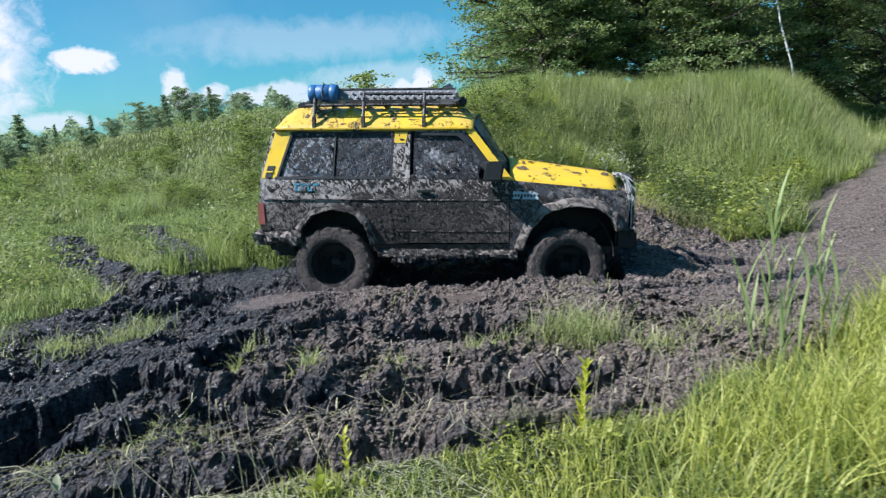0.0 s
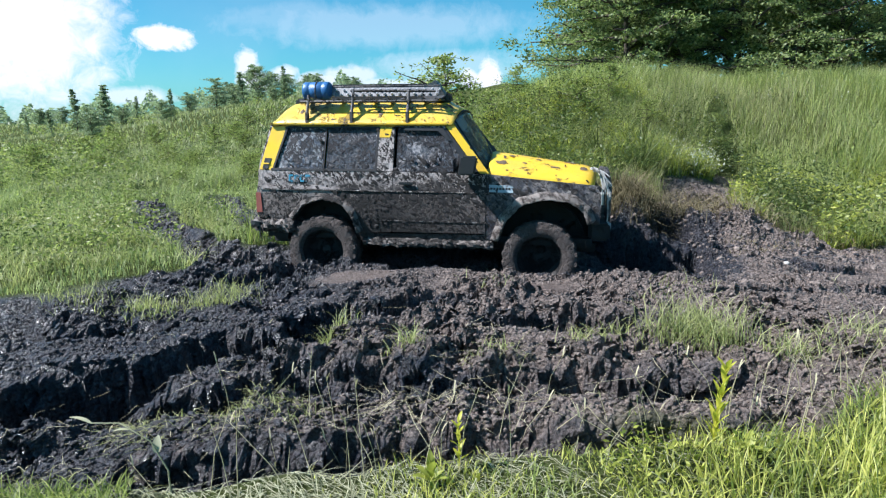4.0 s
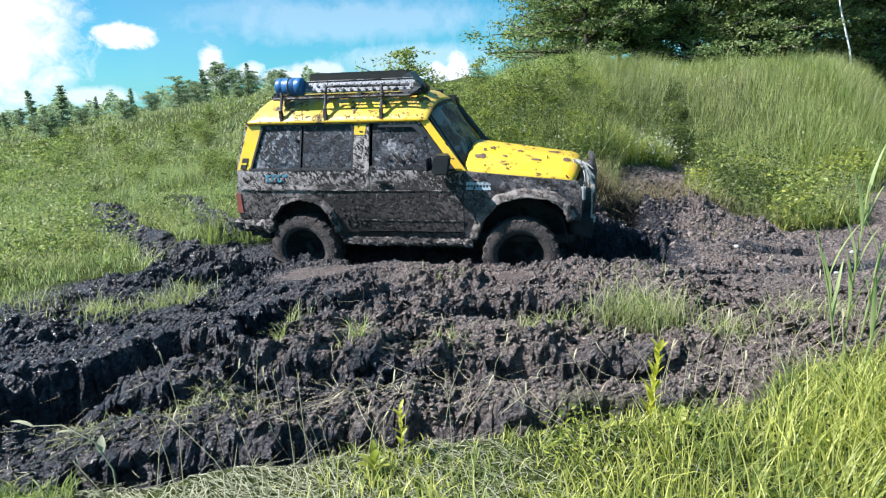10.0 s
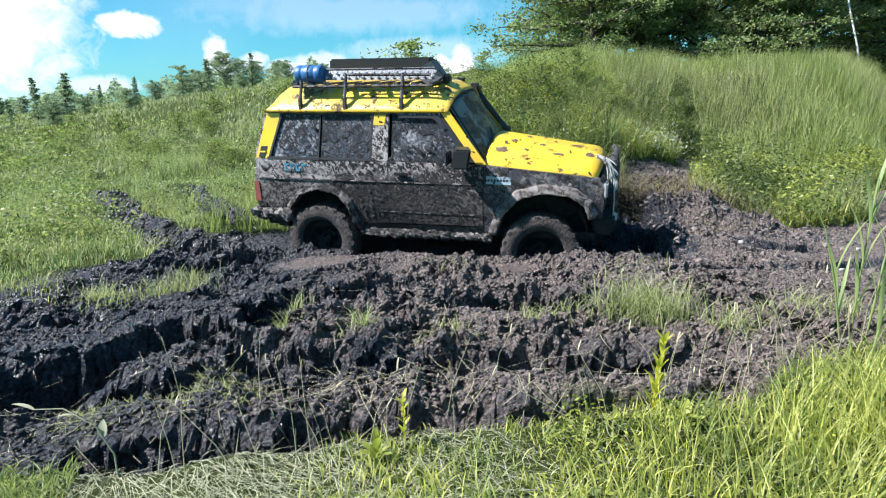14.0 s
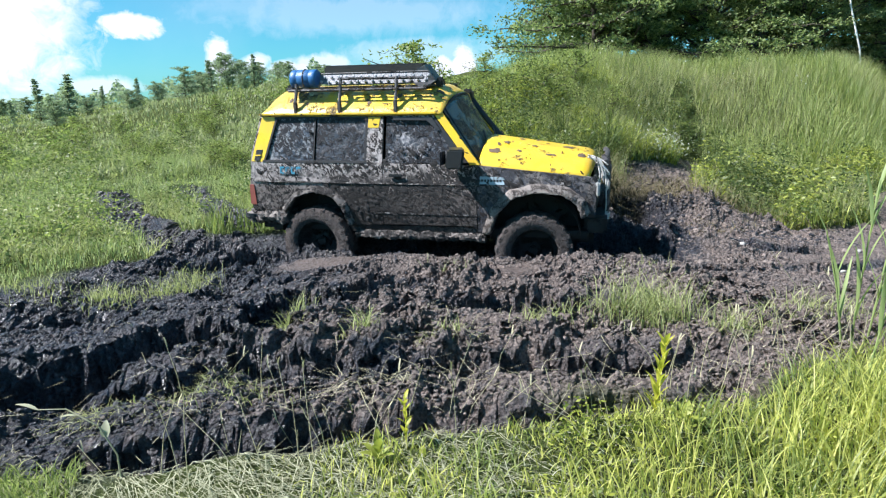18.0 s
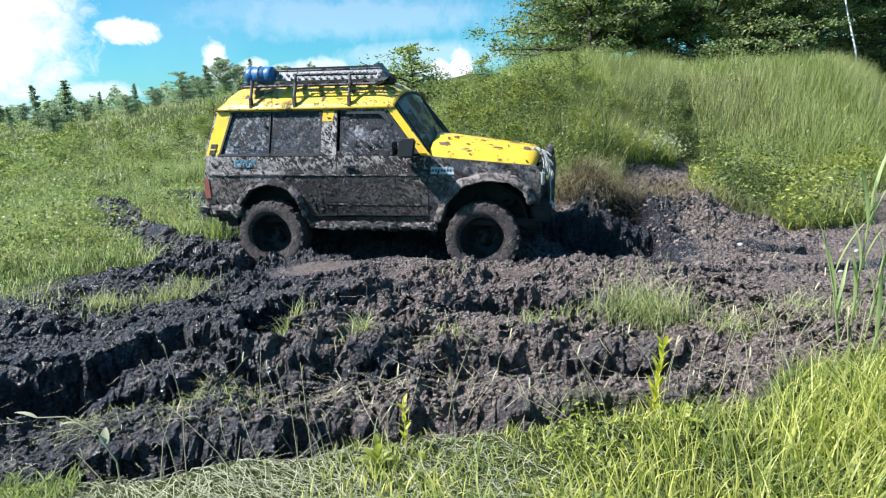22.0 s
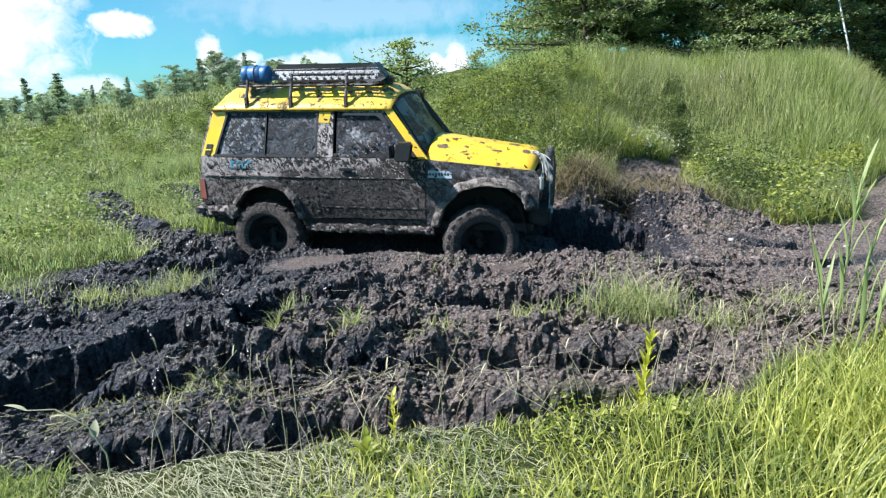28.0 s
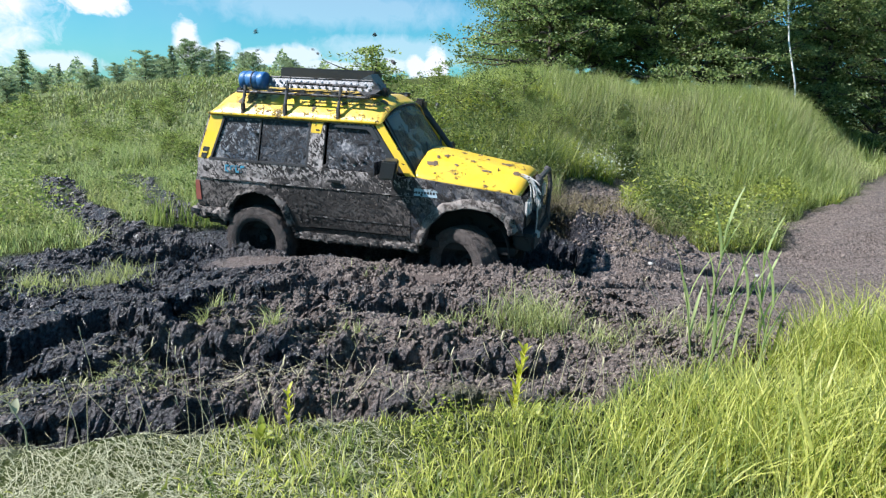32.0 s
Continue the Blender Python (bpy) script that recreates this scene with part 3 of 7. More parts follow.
def to_line(x, y, pts):
    """Distance to a line of points."""
    best = np.full(np.shape(x), 1e9)
    for (ax, ay), (bx, by) in zip(pts, pts[1:]):
        dx, dy = bx - ax, by - ay
        t = np.clip(((x - ax) * dx + (y - ay) * dy) / (dx * dx + dy * dy), 0, 1)
        best = np.minimum(best, np.hypot(x - ax - t * dx, y - ay - t * dy))
    return best


def rut_wall(x, y, pts, wide):
    """Depth of a rut with one steep side along the line of points, and how near the crest is."""
    best, side, drop, end = np.full(np.shape(x), 1e9), np.zeros(np.shape(x)), np.zeros(np.shape(x)), np.zeros(np.shape(x))
    for i, ((ax, ay, ad), (bx, by, bd)) in enumerate(zip(pts, pts[1:])):
        dx, dy = bx - ax, by - ay
        raw = ((x - ax) * dx + (y - ay) * dy) / (dx * dx + dy * dy)
        t = np.clip(raw, 0, 1)
        d = np.hypot(x - ax - t * dx, y - ay - t * dy)
        new_ = d < best
        best = np.where(new_, d, best)
        side = np.where(new_, np.sign((x - ax) * dy - (y - ay) * dx), side)
        drop = np.where(new_, ad + (bd - ad) * t, drop)
        past = (raw < 0) & (i == 0) | (raw > 1) & (i == len(pts) - 2)
        end = np.where(new_, past * 1.0, end)
    s = best * side
    return drop * smooth(-0.012, 0.065, s) * smooth(wide, wide * 0.55, s) * (1 - end), drop * np.exp(-((s + 0.08) / 0.09) ** 2) * (1 - end), drop * np.exp(-((s - wide) / 0.13) ** 2) * (1 - end), smooth(-0.03, 0.02, s) * smooth(0.16, 0.08, s) * smooth(0.04, 0.14, drop) * (1 - end)


def cells(x, y, size, seed):
    """Domed lumps, one to a cell, of uneven height, 0 to 1."""
    table = np.random.RandomState(seed).rand(128, 128, 3)
    x, y = x / size, y / size
    xi, yi = np.floor(x).astype(int), np.floor(y).astype(int)
    best = np.zeros(np.shape(x))
    for i in (-1, 0, 1):
        for j in (-1, 0, 1):
            t = table[(xi + i) & 127, (yi + j) & 127]
            r = 0.42 + 0.34 * t[..., 2]
            d2 = ((x - xi - i - t[..., 0]) ** 2 + (y - yi - j - t[..., 1]) ** 2) / (r * r)
            best = np.maximum(best, (0.35 + 0.65 * t[..., 2]) * np.sqrt(np.clip(1 - d2, 0, 1)))
    return best


def inside(x, y, pts):
    odd = np.zeros(np.shape(x), bool)
    for (ax, ay), (bx, by) in zip(pts, pts[1:] + pts[:1]):
        cross = (ay > y) != (by > y)
        odd ^= cross & (x < (bx - ax) * (y - ay) / (by - ay + 1e-12) + ax)
    return odd


def mud_share(x, y):
    """1 in the mud, 0 in the grass."""
    d = to_line(x, y, MUD_EDGE + MUD_EDGE[:1]) * np.where(inside(x, y, MUD_EDGE), -1, 1)
    for pts, w in OLD_TRACKS:
        d = np.minimum(d, to_line(x, y, pts) - w)
    return smooth(0.13, -0.10, d + (0.09 + 0.13 * smooth(3.6, 5.5, y)) * fbm(x, y, 0.55, 3, 21))


def pads(x, y):
    """Where the mud lies smeared smooth beside the car, 0 to 1."""
    return np.clip(np.exp(-((x + 1.32) / 0.42) ** 4 - ((y - 5.98 - 0.3 * (x + 1.32)) / 0.20) ** 4) + np.exp(-((x - 0.40) / 0.30) ** 4 - ((y - 5.22) / 0.30) ** 4), 0, 1)


def relief(x, y, mud):
    """The ground with ruts, trench, spoil and clods."""
    z = land(x, y)
    jx, jy = x + 0.06 * fbm(x, y, 0.42, 2, 31), y + 0.06 * fbm(x, y, 0.42, 2, 32)
    wall = np.zeros(np.shape(x))
    for pts, wide in RUTS:
        down, crest, lip, steep = rut_wall(jx, jy, pts, wide)
        wall = np.maximum(wall, steep)
        z = z - 1.3 * down * (1 + 0.2 * fbm(x, y, 0.3, 2, 35)) + 0.10 * crest + 0.08 * lip
    for pts, w in OLD_TRACKS:
        d = to_line(jx, jy, pts)
        z = z - 0.10 * smooth(w, w * 0.4, d)
    # the trench that the wheels have dug, the hole before it and the spoil beyond
    c, s = math.cos(CAR_YAW), math.sin(CAR_YAW)
    u, v = (jx + 0.25) * c + (jy - 7.45) * s, -(jx + 0.25) * s + (jy - 7.45) * c
    along = smooth(-2.9, -2.2, u) * smooth(2.80, 2.62, u)
    floor_ = 0.16 - 0.26 * (np.exp(-((v - 0.76) / 0.24) ** 2) + np.exp(-((v + 0.76) / 0.24) ** 2)) - 0.30 * smooth(1.2, 1.9, u) * smooth(1.1, 0.8, np.abs(v))
    z = z + (floor_ - z) * along * smooth(1.13, 0.98, np.abs(v) + 0.08 * smooth(1.6, 2.0, u))
    z = z + 0.03 * np.exp(-((v + 1.42) / 0.2) ** 2) * smooth(-2.4, -1.6, u) * smooth(2.4, 1.6, u)
    z = z + 0.28 * np.exp(-((u - 3.5) / 0.6) ** 2 - ((v - 1.6) / 0.8) ** 2) + 0.10 * np.exp(-((u - 3.2) / 0.35) ** 2 - ((v + 0.1) / 0.55) ** 2)
    z = z + 0.46 * np.exp(-((jx - 1.95) / 0.42) ** 2 - ((jy - 8.75) / 0.5) ** 2) + 0.20 * np.exp(-((jx - 3.05) / 0.55) ** 2 - ((jy - 8.6) / 0.6) ** 2) 
    z = z - 0.55 * smooth(0.34, 0.20, np.hypot((jx - 2.42) * 1.1, (jy - 8.35) * 0.8))
    z = z + 0.20 * np.exp(-((x - 4.6) / 0.6) ** 2 - ((y - 10.4) / 0.7) ** 2)
    z = z + 0.30 * np.exp(-((x - 3.5) / 1.25) ** 2) * smooth(9.25, 9.7, jy + 0.25 * fbm(x, y, 0.8, 2, 77)) * smooth(12.5, 10.6, y)
    near = smooth(30, 12, np.hypot(x, y - 6))
    wx, wy = x + 0.03 * fbm(x, y, 0.09, 2, 42), y + 0.03 * fbm(x, y, 0.09, 2, 43)
    clod = 0.080 * np.abs(fbm(jx * 0.9 + jy * 0.43, (jy * 0.9 - jx * 0.43) * 2.6, 0.40, 3, 41)) + 0.022 * fbm(jx, jy * 1.4, 0.18, 2, 57)
    clod = clod + 0.034 * cells(wx, wy * 1.3, 0.120, 44) * smooth(-0.4, 0.5, fbm(x, y, 0.45, 2, 48)) + 0.040 * cells(wx, wy * 1.2, 0.062, 45) + 0.026 * cells(wx, wy * 1.1, 0.033, 46)
    calm = 1 - 0.66 * smooth(2.2, 4.2, x + 0.12 * (y - 5)) * smooth(7.6, 6.8, y - 0.35 * (x - 4))
    pressed = pads(x, y)
    calm = calm * (1 - 0.94 * pressed)
    rough_ = 0.50 + 0.9 * np.exp(-((x - 2.9) / 0.9) ** 2 - ((y - 8.3) / 0.8) ** 2) + 0.95 * smooth(-0.4, 0.5, fbm(x, y, 0.55, 2, 59))
    lump = mud * near * (1 - 0.92 * wall) * ((clod - 0.072) * 1.0 * calm * rough_ + 0.03 * fbm(x, y, 1.1, 2, 61) * calm)
    return z + lump + (1 - mud) * (0.035 * fbm(x, y, 0.7, 3, 71) + 0.10 * fbm(x, y, 3.0, 2, 73) * smooth(7, 14, y))


def stretch_axis(lo, hi, step, far_lo, far_hi, grow):
    mid = list(np.arange(lo, hi + 1e-6, step))
    a, d = [lo], step
    while a[-1] > far_lo:
        d *= grow
        a.append(a[-1] - d)
    b, d = [hi], step
    while b[-1] < far_hi:
        d *= grow
        b.append(b[-1] + d)
    return np.array(a[:0:-1] + mid + b[1:])


def quad_mesh(name, verts, quads, material):
    """A mesh from arrays of points and of four-cornered faces."""
    me = bpy.data.meshes.new(name)
    n = len(quads)
    me.vertices.add(len(verts))
    me.vertices.foreach_set("co", np.ascontiguousarray(verts, np.float32).ravel())
    me.loops.add(n * 4)
    me.loops.foreach_set("vertex_index", np.ascontiguousarray(quads, np.int32).ravel())
    me.polygons.add(n)
    me.polygons.foreach_set("loop_start", np.arange(0, n * 4, 4, dtype=np.int32))
    me.update(calc_edges=True)
    me.materials.append(material)
    return me


gx = stretch_axis(-3.4, 4.4, 0.0155, -420, 420, 1.11)
gy = np.concatenate([stretch_axis(2.3, 5.2, 0.0110, -60, 5.21, 1.08)[:-1], np.arange(5.215, 6.4, 0.018), stretch_axis(6.4, 10.2, 0.032, 6.4, 520, 1.10)])
GX, GY = np.meshgrid(gx, gy)
rs = np.random.RandomState(19)
fine = (GX > -3.3) & (GX < 4.3) & (GY > 2.4) & (GY < 10)
GX = GX + 0.0045 * (rs.rand(*GX.shape) * 2 - 1) * fine
GY = GY + 0.004 * (rs.rand(*GX.shape) * 2 - 1) * fine
MUD = np.zeros(GX.shape)
close = (np.abs(GX) < 19) & (GY > -1) & (GY < 21)
MUD[close] = mud_share(GX[close], GY[close])
GZ = relief(GX, GY, MUD)
# torn clods lean out over the gaps between them
lean_x, lean_y = 0.016 * MUD * fine * fbm(GX, GY, 0.05, 2, 64), 0.014 * MUD * fine * fbm(GX, GY, 0.05, 2, 65)
steep = smooth(0.55, 1.6, np.abs(np.gradient(GZ, axis=0) / np.gradient(GY, axis=0))) * MUD * fine
lean_y = lean_y + 0.048 * steep * fbm(GX, GZ * 1.6, 0.075, 3, 66)
lean_x = lean_x + 0.018 * steep * fbm(GX, GZ * 1.3, 0.05, 2, 67)
# the sods at the crest of a rut hang over its steep side
fx, fy = GX[fine], GY[fine]
fx, fy = fx + 0.06 * fbm(fx, fy, 0.42, 2, 31), fy + 0.06 * fbm(fx, fy, 0.42, 2, 32)
hang = np.zeros(fx.shape)
for pts, wide in RUTS:
    down, crest, lip, side_ = rut_wall(fx, fy, pts, wide)
    hang = np.maximum(hang, side_ * np.clip(1 - down / 0.30, 0, 1))
lean_y[fine] -= 0.06 * hang * (0.75 + 0.5 * fbm(fx, fy, 0.25, 2, 68)) * MUD[fine]
GX, GY = GX + lean_x, GY + lean_y
idx = np.arange(GX.size).reshape(GX.shape)
quads = np.stack([idx[:-1, :-1], idx[:-1, 1:], idx[1:, 1:], idx[1:, :-1]], -1).reshape(-1, 4)
ground_mesh = quad_mesh("ground", np.stack([GX, GY, GZ], -1).reshape(-1, 3), quads, SOIL)
ground_mesh.polygons.foreach_set("use_smooth", (~fine).ravel()[quads[:, 0]])
att = ground_mesh.attributes.new("mud", "FLOAT", "POINT")
att.data.foreach_set("value", MUD.astype(np.float32).ravel())
DRY_LESS_SHADE = smooth(-2.1, 0.0, GX) * 0.95 + 0.35 * smooth(3.2, 6, GX) - 0.05
wet_shade = np.zeros(GX.shape)
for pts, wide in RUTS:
    wet_shade[close] = np.maximum(wet_shade[close], smooth(0.01, 0.07, rut_wall(GX[close], GY[close], pts, wide)[0]))
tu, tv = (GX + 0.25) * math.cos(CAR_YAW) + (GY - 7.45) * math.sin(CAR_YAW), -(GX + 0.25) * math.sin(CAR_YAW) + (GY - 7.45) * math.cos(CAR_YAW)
# the car's shadow in the hole before it, painted as black mud
wet_shade = np.maximum(wet_shade, 1.3 * smooth(3.1, 2.85, tu) * smooth(1.5, 1.8, tu) * smooth(1.75, 1.5, np.abs(tv - 0.3)))
wet_shade = np.maximum(wet_shade, 1.4 * smooth(2.9, 2.7, tu) * smooth(-2.9, -2.5, tu) * smooth(1.25, 1.05, np.abs(tv)))
# ruts, trench and hole turn black: wet mud, with their shade painted in
DRY_LESS_SHADE = DRY_LESS_SHADE - (0.95 - 0.50 * smooth(-0.6, 0.6, GX) * smooth(6.2, 5.9, GY)) * wet_shade + 0.5 * pads(GX, GY)
DRY_LESS_SHADE = DRY_LESS_SHADE - 0.12 * np.exp(-((GX - 3.1) / 0.8) ** 2 - ((GY - 9.2) / 1.2) ** 2)
DRY_LESS_SHADE = np.clip(DRY_LESS_SHADE - 0.28 * np.exp(-((GX - 2.3) / 0.7) ** 2 - ((GY - 7.9) / 0.8) ** 2), 0, 1)
att = ground_mesh.attributes.new("smear", "FLOAT", "POINT")
att.data.foreach_set("value", 0.9 * smooth(0.35, 0.75, pads(GX, GY) + 0.55 * fbm(GX, GY, 0.14, 3, 62)).astype(np.float32).ravel())
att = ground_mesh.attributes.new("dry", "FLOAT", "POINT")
att.data.foreach_set("value", DRY_LESS_SHADE.astype(np.float32).ravel())
ground = tagged(new("ground", ground_mesh), "dark churned wet mud with deep tyre ruts between grassy banks", "ground", kind="structure")


def height(x, y):
    x, y = np.asarray(x, float), np.asarray(y, float)
    return relief(x, y, mud_share(x, y))


# ---- grass, weeds and trees ----


def blades(n_seg, base, tall, wide, az, bend, face):
    """Points and faces of many grass blades. az: the way each leans; face: the way its flat side turns."""
    n = len(base)
    s = np.linspace(0, 1, n_seg + 1)
    lean = np.stack([np.cos(az), np.sin(az), np.zeros(n)], -1)
    side = np.stack([np.cos(face), np.sin(face), np.zeros(n)], -1)
    rise = (tall[:, None] * s) * (1 - 0.45 * (bend[:, None] * s) ** 2).clip(0.1, 1)
    out = (tall * bend)[:, None] * s ** 1.8
    mid = base[:, None] + np.array([0, 0, 1.0]) * rise[..., None] + lean[:, None] * out[..., None]
    half = wide[:, None] * (1 - s) ** 0.7 * 0.5 + 0.0004
    a, b = mid - side[:, None] * half[..., None], mid + side[:, None] * half[..., None]
    verts = np.stack([a, b], 2).reshape(-1, 3)
    k_ = (np.arange(n)[:, None] * (2 * (n_seg + 1)) + np.arange(n_seg)[None] * 2)[..., None]
    return verts, (k_ + np.array([0, 1, 3, 2])).reshape(-1, 4)


def grass(name, label, xy, tall, wide, bend, material, seg=3, seed=1, az=None, lift=0.0, zs=None, category="grass", kind="stuff"):
    rs = np.random.RandomState(seed)
    n = len(xy)
    z = height(xy[:, 0], xy[:, 1]) if zs is None else zs
    base = np.column_stack([xy, z - 0.01 + lift])
    t = tall * (0.55 + 0.75 * rs.rand(n))
    w = wide * (0.6 + 0.8 * rs.rand(n))
    a = rs.rand(n) * 6.283 if az is None else az + rs.randn(n) * 0.7
    verts, q = blades(seg, base, t, w, a, bend * (0.4 + rs.rand(n) * 1.2), a + 1.57 + rs.randn(n) * 0.5)
    return tagged(new(name, quad_mesh(name, verts, q, material)), label, category, kind=kind)


def scatter(n, box, seed, keep=None):
    rs = np.random.RandomState(seed)
    xy = np.column_stack([rs.uniform(box[0], box[1], n), rs.uniform(box[2], box[3], n)])
    return xy[keep(xy[:, 0], xy[:, 1], rs)] if keep else xy


def off_mud(limit=0.35):
    return lambda x, y, rs: mud_share(x, y) < limit


def patchy(size, seed, low, base=off_mud()):
    return lambda x, y, rs: base(x, y, rs) & (fbm(x, y, size, 2, seed) > low - 0.5 * rs.rand(len(x)))


# verge in front of the camera
def verge_tall(x, y):
    """How tall the verge's grass stands: trodden at the mud's edge, higher towards the bank's end."""
    from_mud = to_line(x, y, MUD_EDGE[:14])
    tall = np.interp(x, [-2, -0.7, -0.45, 0.2, 0.8, 1.3, 1.9, 3], [0.03, 0.035, 0.09, 0.105, 0.115, 0.175, 0.29, 0.40])
    return tall * (0.62 + 0.38 * smooth(0.02, 0.45, from_mud)) * (0.6 + 0.8 * smooth(-0.5, 0.6, fbm(x, y, 0.40, 2, 90)))


xy = scatter(52000, (-2.6, 5.5, 0.75, 4.6), 3, lambda x, y, rs: (mud_share(x, y) < 0.55) & (rs.rand(len(x)) < (0.16 + 0.84 * smooth(-0.7, -0.3, x)) * smooth(0.7, 1.5, y + 0.3 * fbm(x, y, 0.8, 3, 28))))
wet_green = fbm(xy[:, 0], xy[:, 1], 0.35, 2, 91) + 0.4 * np.random.RandomState(92).randn(len(xy)) > 0.35
grass("verge_grass", "tall fresh green grass along the near edge of the mud", xy[~wet_green], verge_tall(*xy[~wet_green].T), 0.0068, 0.55, GRASS_NEAR, 4, 4)
grass("verge_sedge", "darker green blades mixed into the verge grass", xy[wet_green], verge_tall(*xy[wet_green].T) * 0.9, 0.0070, 0.7, WEED, 4, 21)
corner = scatter(1500, (-2.4, -1.62, 2.1, 2.52), 24)
grass("corner_grass", "dark green grass growing at the end of the ruts", corner, 0.11, 0.006, 0.7, WEED, 4, 25)
xy = scatter(36000, (-3.2, 2.4, 0.8, 2.75), 5, lambda x, y, rs: (mud_share(x, y) < 0.6) & (rs.rand(len(x)) < (smooth(0.6, -0.7, x) + 0.10) * smooth(1.0, 1.9, y + 0.35 * fbm(x, y, 0.7, 3, 26)) * smooth(-3.3, -2.5, x + 0.4 * fbm(x, y, 0.6, 2, 27))))
grass("flattened_grass", "pale trampled grass lying flat beside the mud", xy, 0.062, 0.0034, 2.6, GRASS_DRY, 4, 6, az=-0.5, lift=0.008)
xy = scatter(9000, (-0.7, 5.0, 0.9, 3.8), 7, patchy(0.4, 8, 0.05))
grass("verge_weeds", "broad-leaved weeds among the verge grass", xy[::3], 0.085, 0.014, 1.1, WEED_BRIGHT, 3, 8)
grass("verge_herbs", "dark green herbs low in the verge grass", xy[1::3], 0.07, 0.013, 1.2, WEED_DARK, 3, 9)
xy = scatter(900, (0.9, 4.2, 1.2, 4.2), 22, lambda x, y, rs: (mud_share(x, y) < 0.5) & (rs.rand(len(x)) < smooth(0.9, 2.0, x)))
grass("verge_blades", "broad bright blades standing in the verge grass", xy, verge_tall(*xy.T) * 1.15, 0.017, 0.55, GRASS_NEAR, 5, 23)

# grass round the place where the camera stands
xy = scatter(90000, (-9, 9, -7, 2.6), 9, lambda x, y, rs: (mud_share(x, y) < 0.4) & ((x < -2.7) | (x > 2.9) | (y < 1.5 + 0.3 * fbm(x, y, 0.8, 3, 29))) & (rs.rand(len(x)) < 0.06 + 0.60 * np.exp(-(np.hypot(x, y - 0.5) / 3.4) ** 2)))
grass("rough_grass", "rough green grass behind the verge", xy, 0.13 + 0.07 * smooth(2.0, 4.0, np.hypot(*xy.T)), 0.009, 0.8, GRASS_NEAR, 2, 10)

# bank behind the car, meadow beyond
for name, label, box_, n, tall, wide, mat, seed in (
        ("foot_plants", "leafy yellow-green plants crowding the foot of the bank", (3.6, 9.0, 8.0, 11.8), 9000, 0.34, 0.020, WEED_BRIGHT, 31),
        ("foot_sedge", "dark green broad blades at the foot of the bank", (3.6, 9.0, 8.0, 11.8), 6000, 0.30, 0.016, WEED_DARK, 32),
        ("slope_plants", "leafy upright plants on the slope behind the car", (-0.6, 4.0, 10.4, 14.2), 8000, 0.46, 0.017, WEED_BRIGHT, 33),
        ("slope_sedge", "dark green blades on the slope behind the car", (-0.6, 4.0, 10.2, 13.6), 6000, 0.42, 0.015, WEED_DARK, 34),
        # the thicket's shade is put into its dark leaf colour
        ("shaded_thicket", "dense thicket above the dug slope, leaves darkened for shade", (2.0, 2.9, 10.4, 11.7), 3600, 0.56, 0.017, WEED_DARK, 35)):
    xy = scatter(n, box_, seed, patchy(0.6, seed + 60, 0.12, off_mud(0.4)))
    grass(name, label, xy, tall * (0.55 + 0.7 * smooth(-0.5, 0.6, fbm(xy[:, 0], xy[:, 1], 0.7, 2, seed + 3))), wide, 0.8, mat, 3, seed + 5)
xy = scatter(150000, (-3, 15, 7.7, 17.8), 11, off_mud(0.3))
gully = to_line(xy[:, 0], xy[:, 1], [(4.3, 10.4), (4.75, 12.6), (5.2, 14.4)])
xy = xy[gully > 0.22 * np.random.RandomState(86).rand(len(xy)) + 0.12]
tall_ = 0.28 + 0.22 * smooth(-0.6, 0.6, fbm(xy[:, 0], xy[:, 1], 1.6, 3, 83))
pale = (fbm(xy[:, 0], xy[:, 1], 2.2, 3, 87) + 0.5 * np.random.RandomState(88).randn(len(xy))) > 0.55
deep = ~pale & (fbm(xy[:, 0], xy[:, 1], 0.9, 3, 89) + 0.3 * np.random.RandomState(84).randn(len(xy)) > 0.42)
grass("bank_grass", "tall bright green grass covering the bank", xy[~pale & ~deep], tall_[~pale & ~deep], 0.0068, 0.4, GRASS_HILL, 2, 12)
grass("bank_sedge", "deeper green blades in tufts on the bank", xy[deep], tall_[deep] * 1.1, 0.010, 0.5, WEED, 2, 19)
grass("seeding_grass", "pale seeding grass in patches on the bank", xy[pale], tall_[pale] * 1.12, 0.006, 0.4, GRASS_HEADS, 2, 13)
xy = scatter(9000, (13, 30, 7, 26), 13, off_mud(0.3))
grass("far_bank_grass", "tall green grass on the end of the bank", xy, 0.6, 0.05, 0.5, GRASS_HILL, 2, 14)
xy = scatter(64000, (-11, -1.2, 5.2, 16), 15, off_mud(0.3))
grass("meadow_grass", "uneven meadow grass beside the mud", xy, 0.10 + 0.36 * smooth(-0.3, 0.8, fbm(xy[:, 0], xy[:, 1], 0.8, 3, 85)) ** 1.5 * smooth(5.5, 10, xy[:, 1]), 0.0085, 0.55, GRASS_FAR, 2, 16)
rs = np.random.RandomState(17)
d = 15 + 65 * rs.rand(48000) ** 1.6
a = rs.uniform(radians(92), radians(142), 48000)
xy = np.column_stack([d * np.cos(a), d * np.sin(a)])
grass("far_meadow_grass", "pale green meadow running back to the trees, haze in its colour", xy, 0.24, 0.022 + 0.0010 * d, 0.5, GRASS_HAZED, 2, 18, zs=land(xy[:, 0], xy[:, 1]))


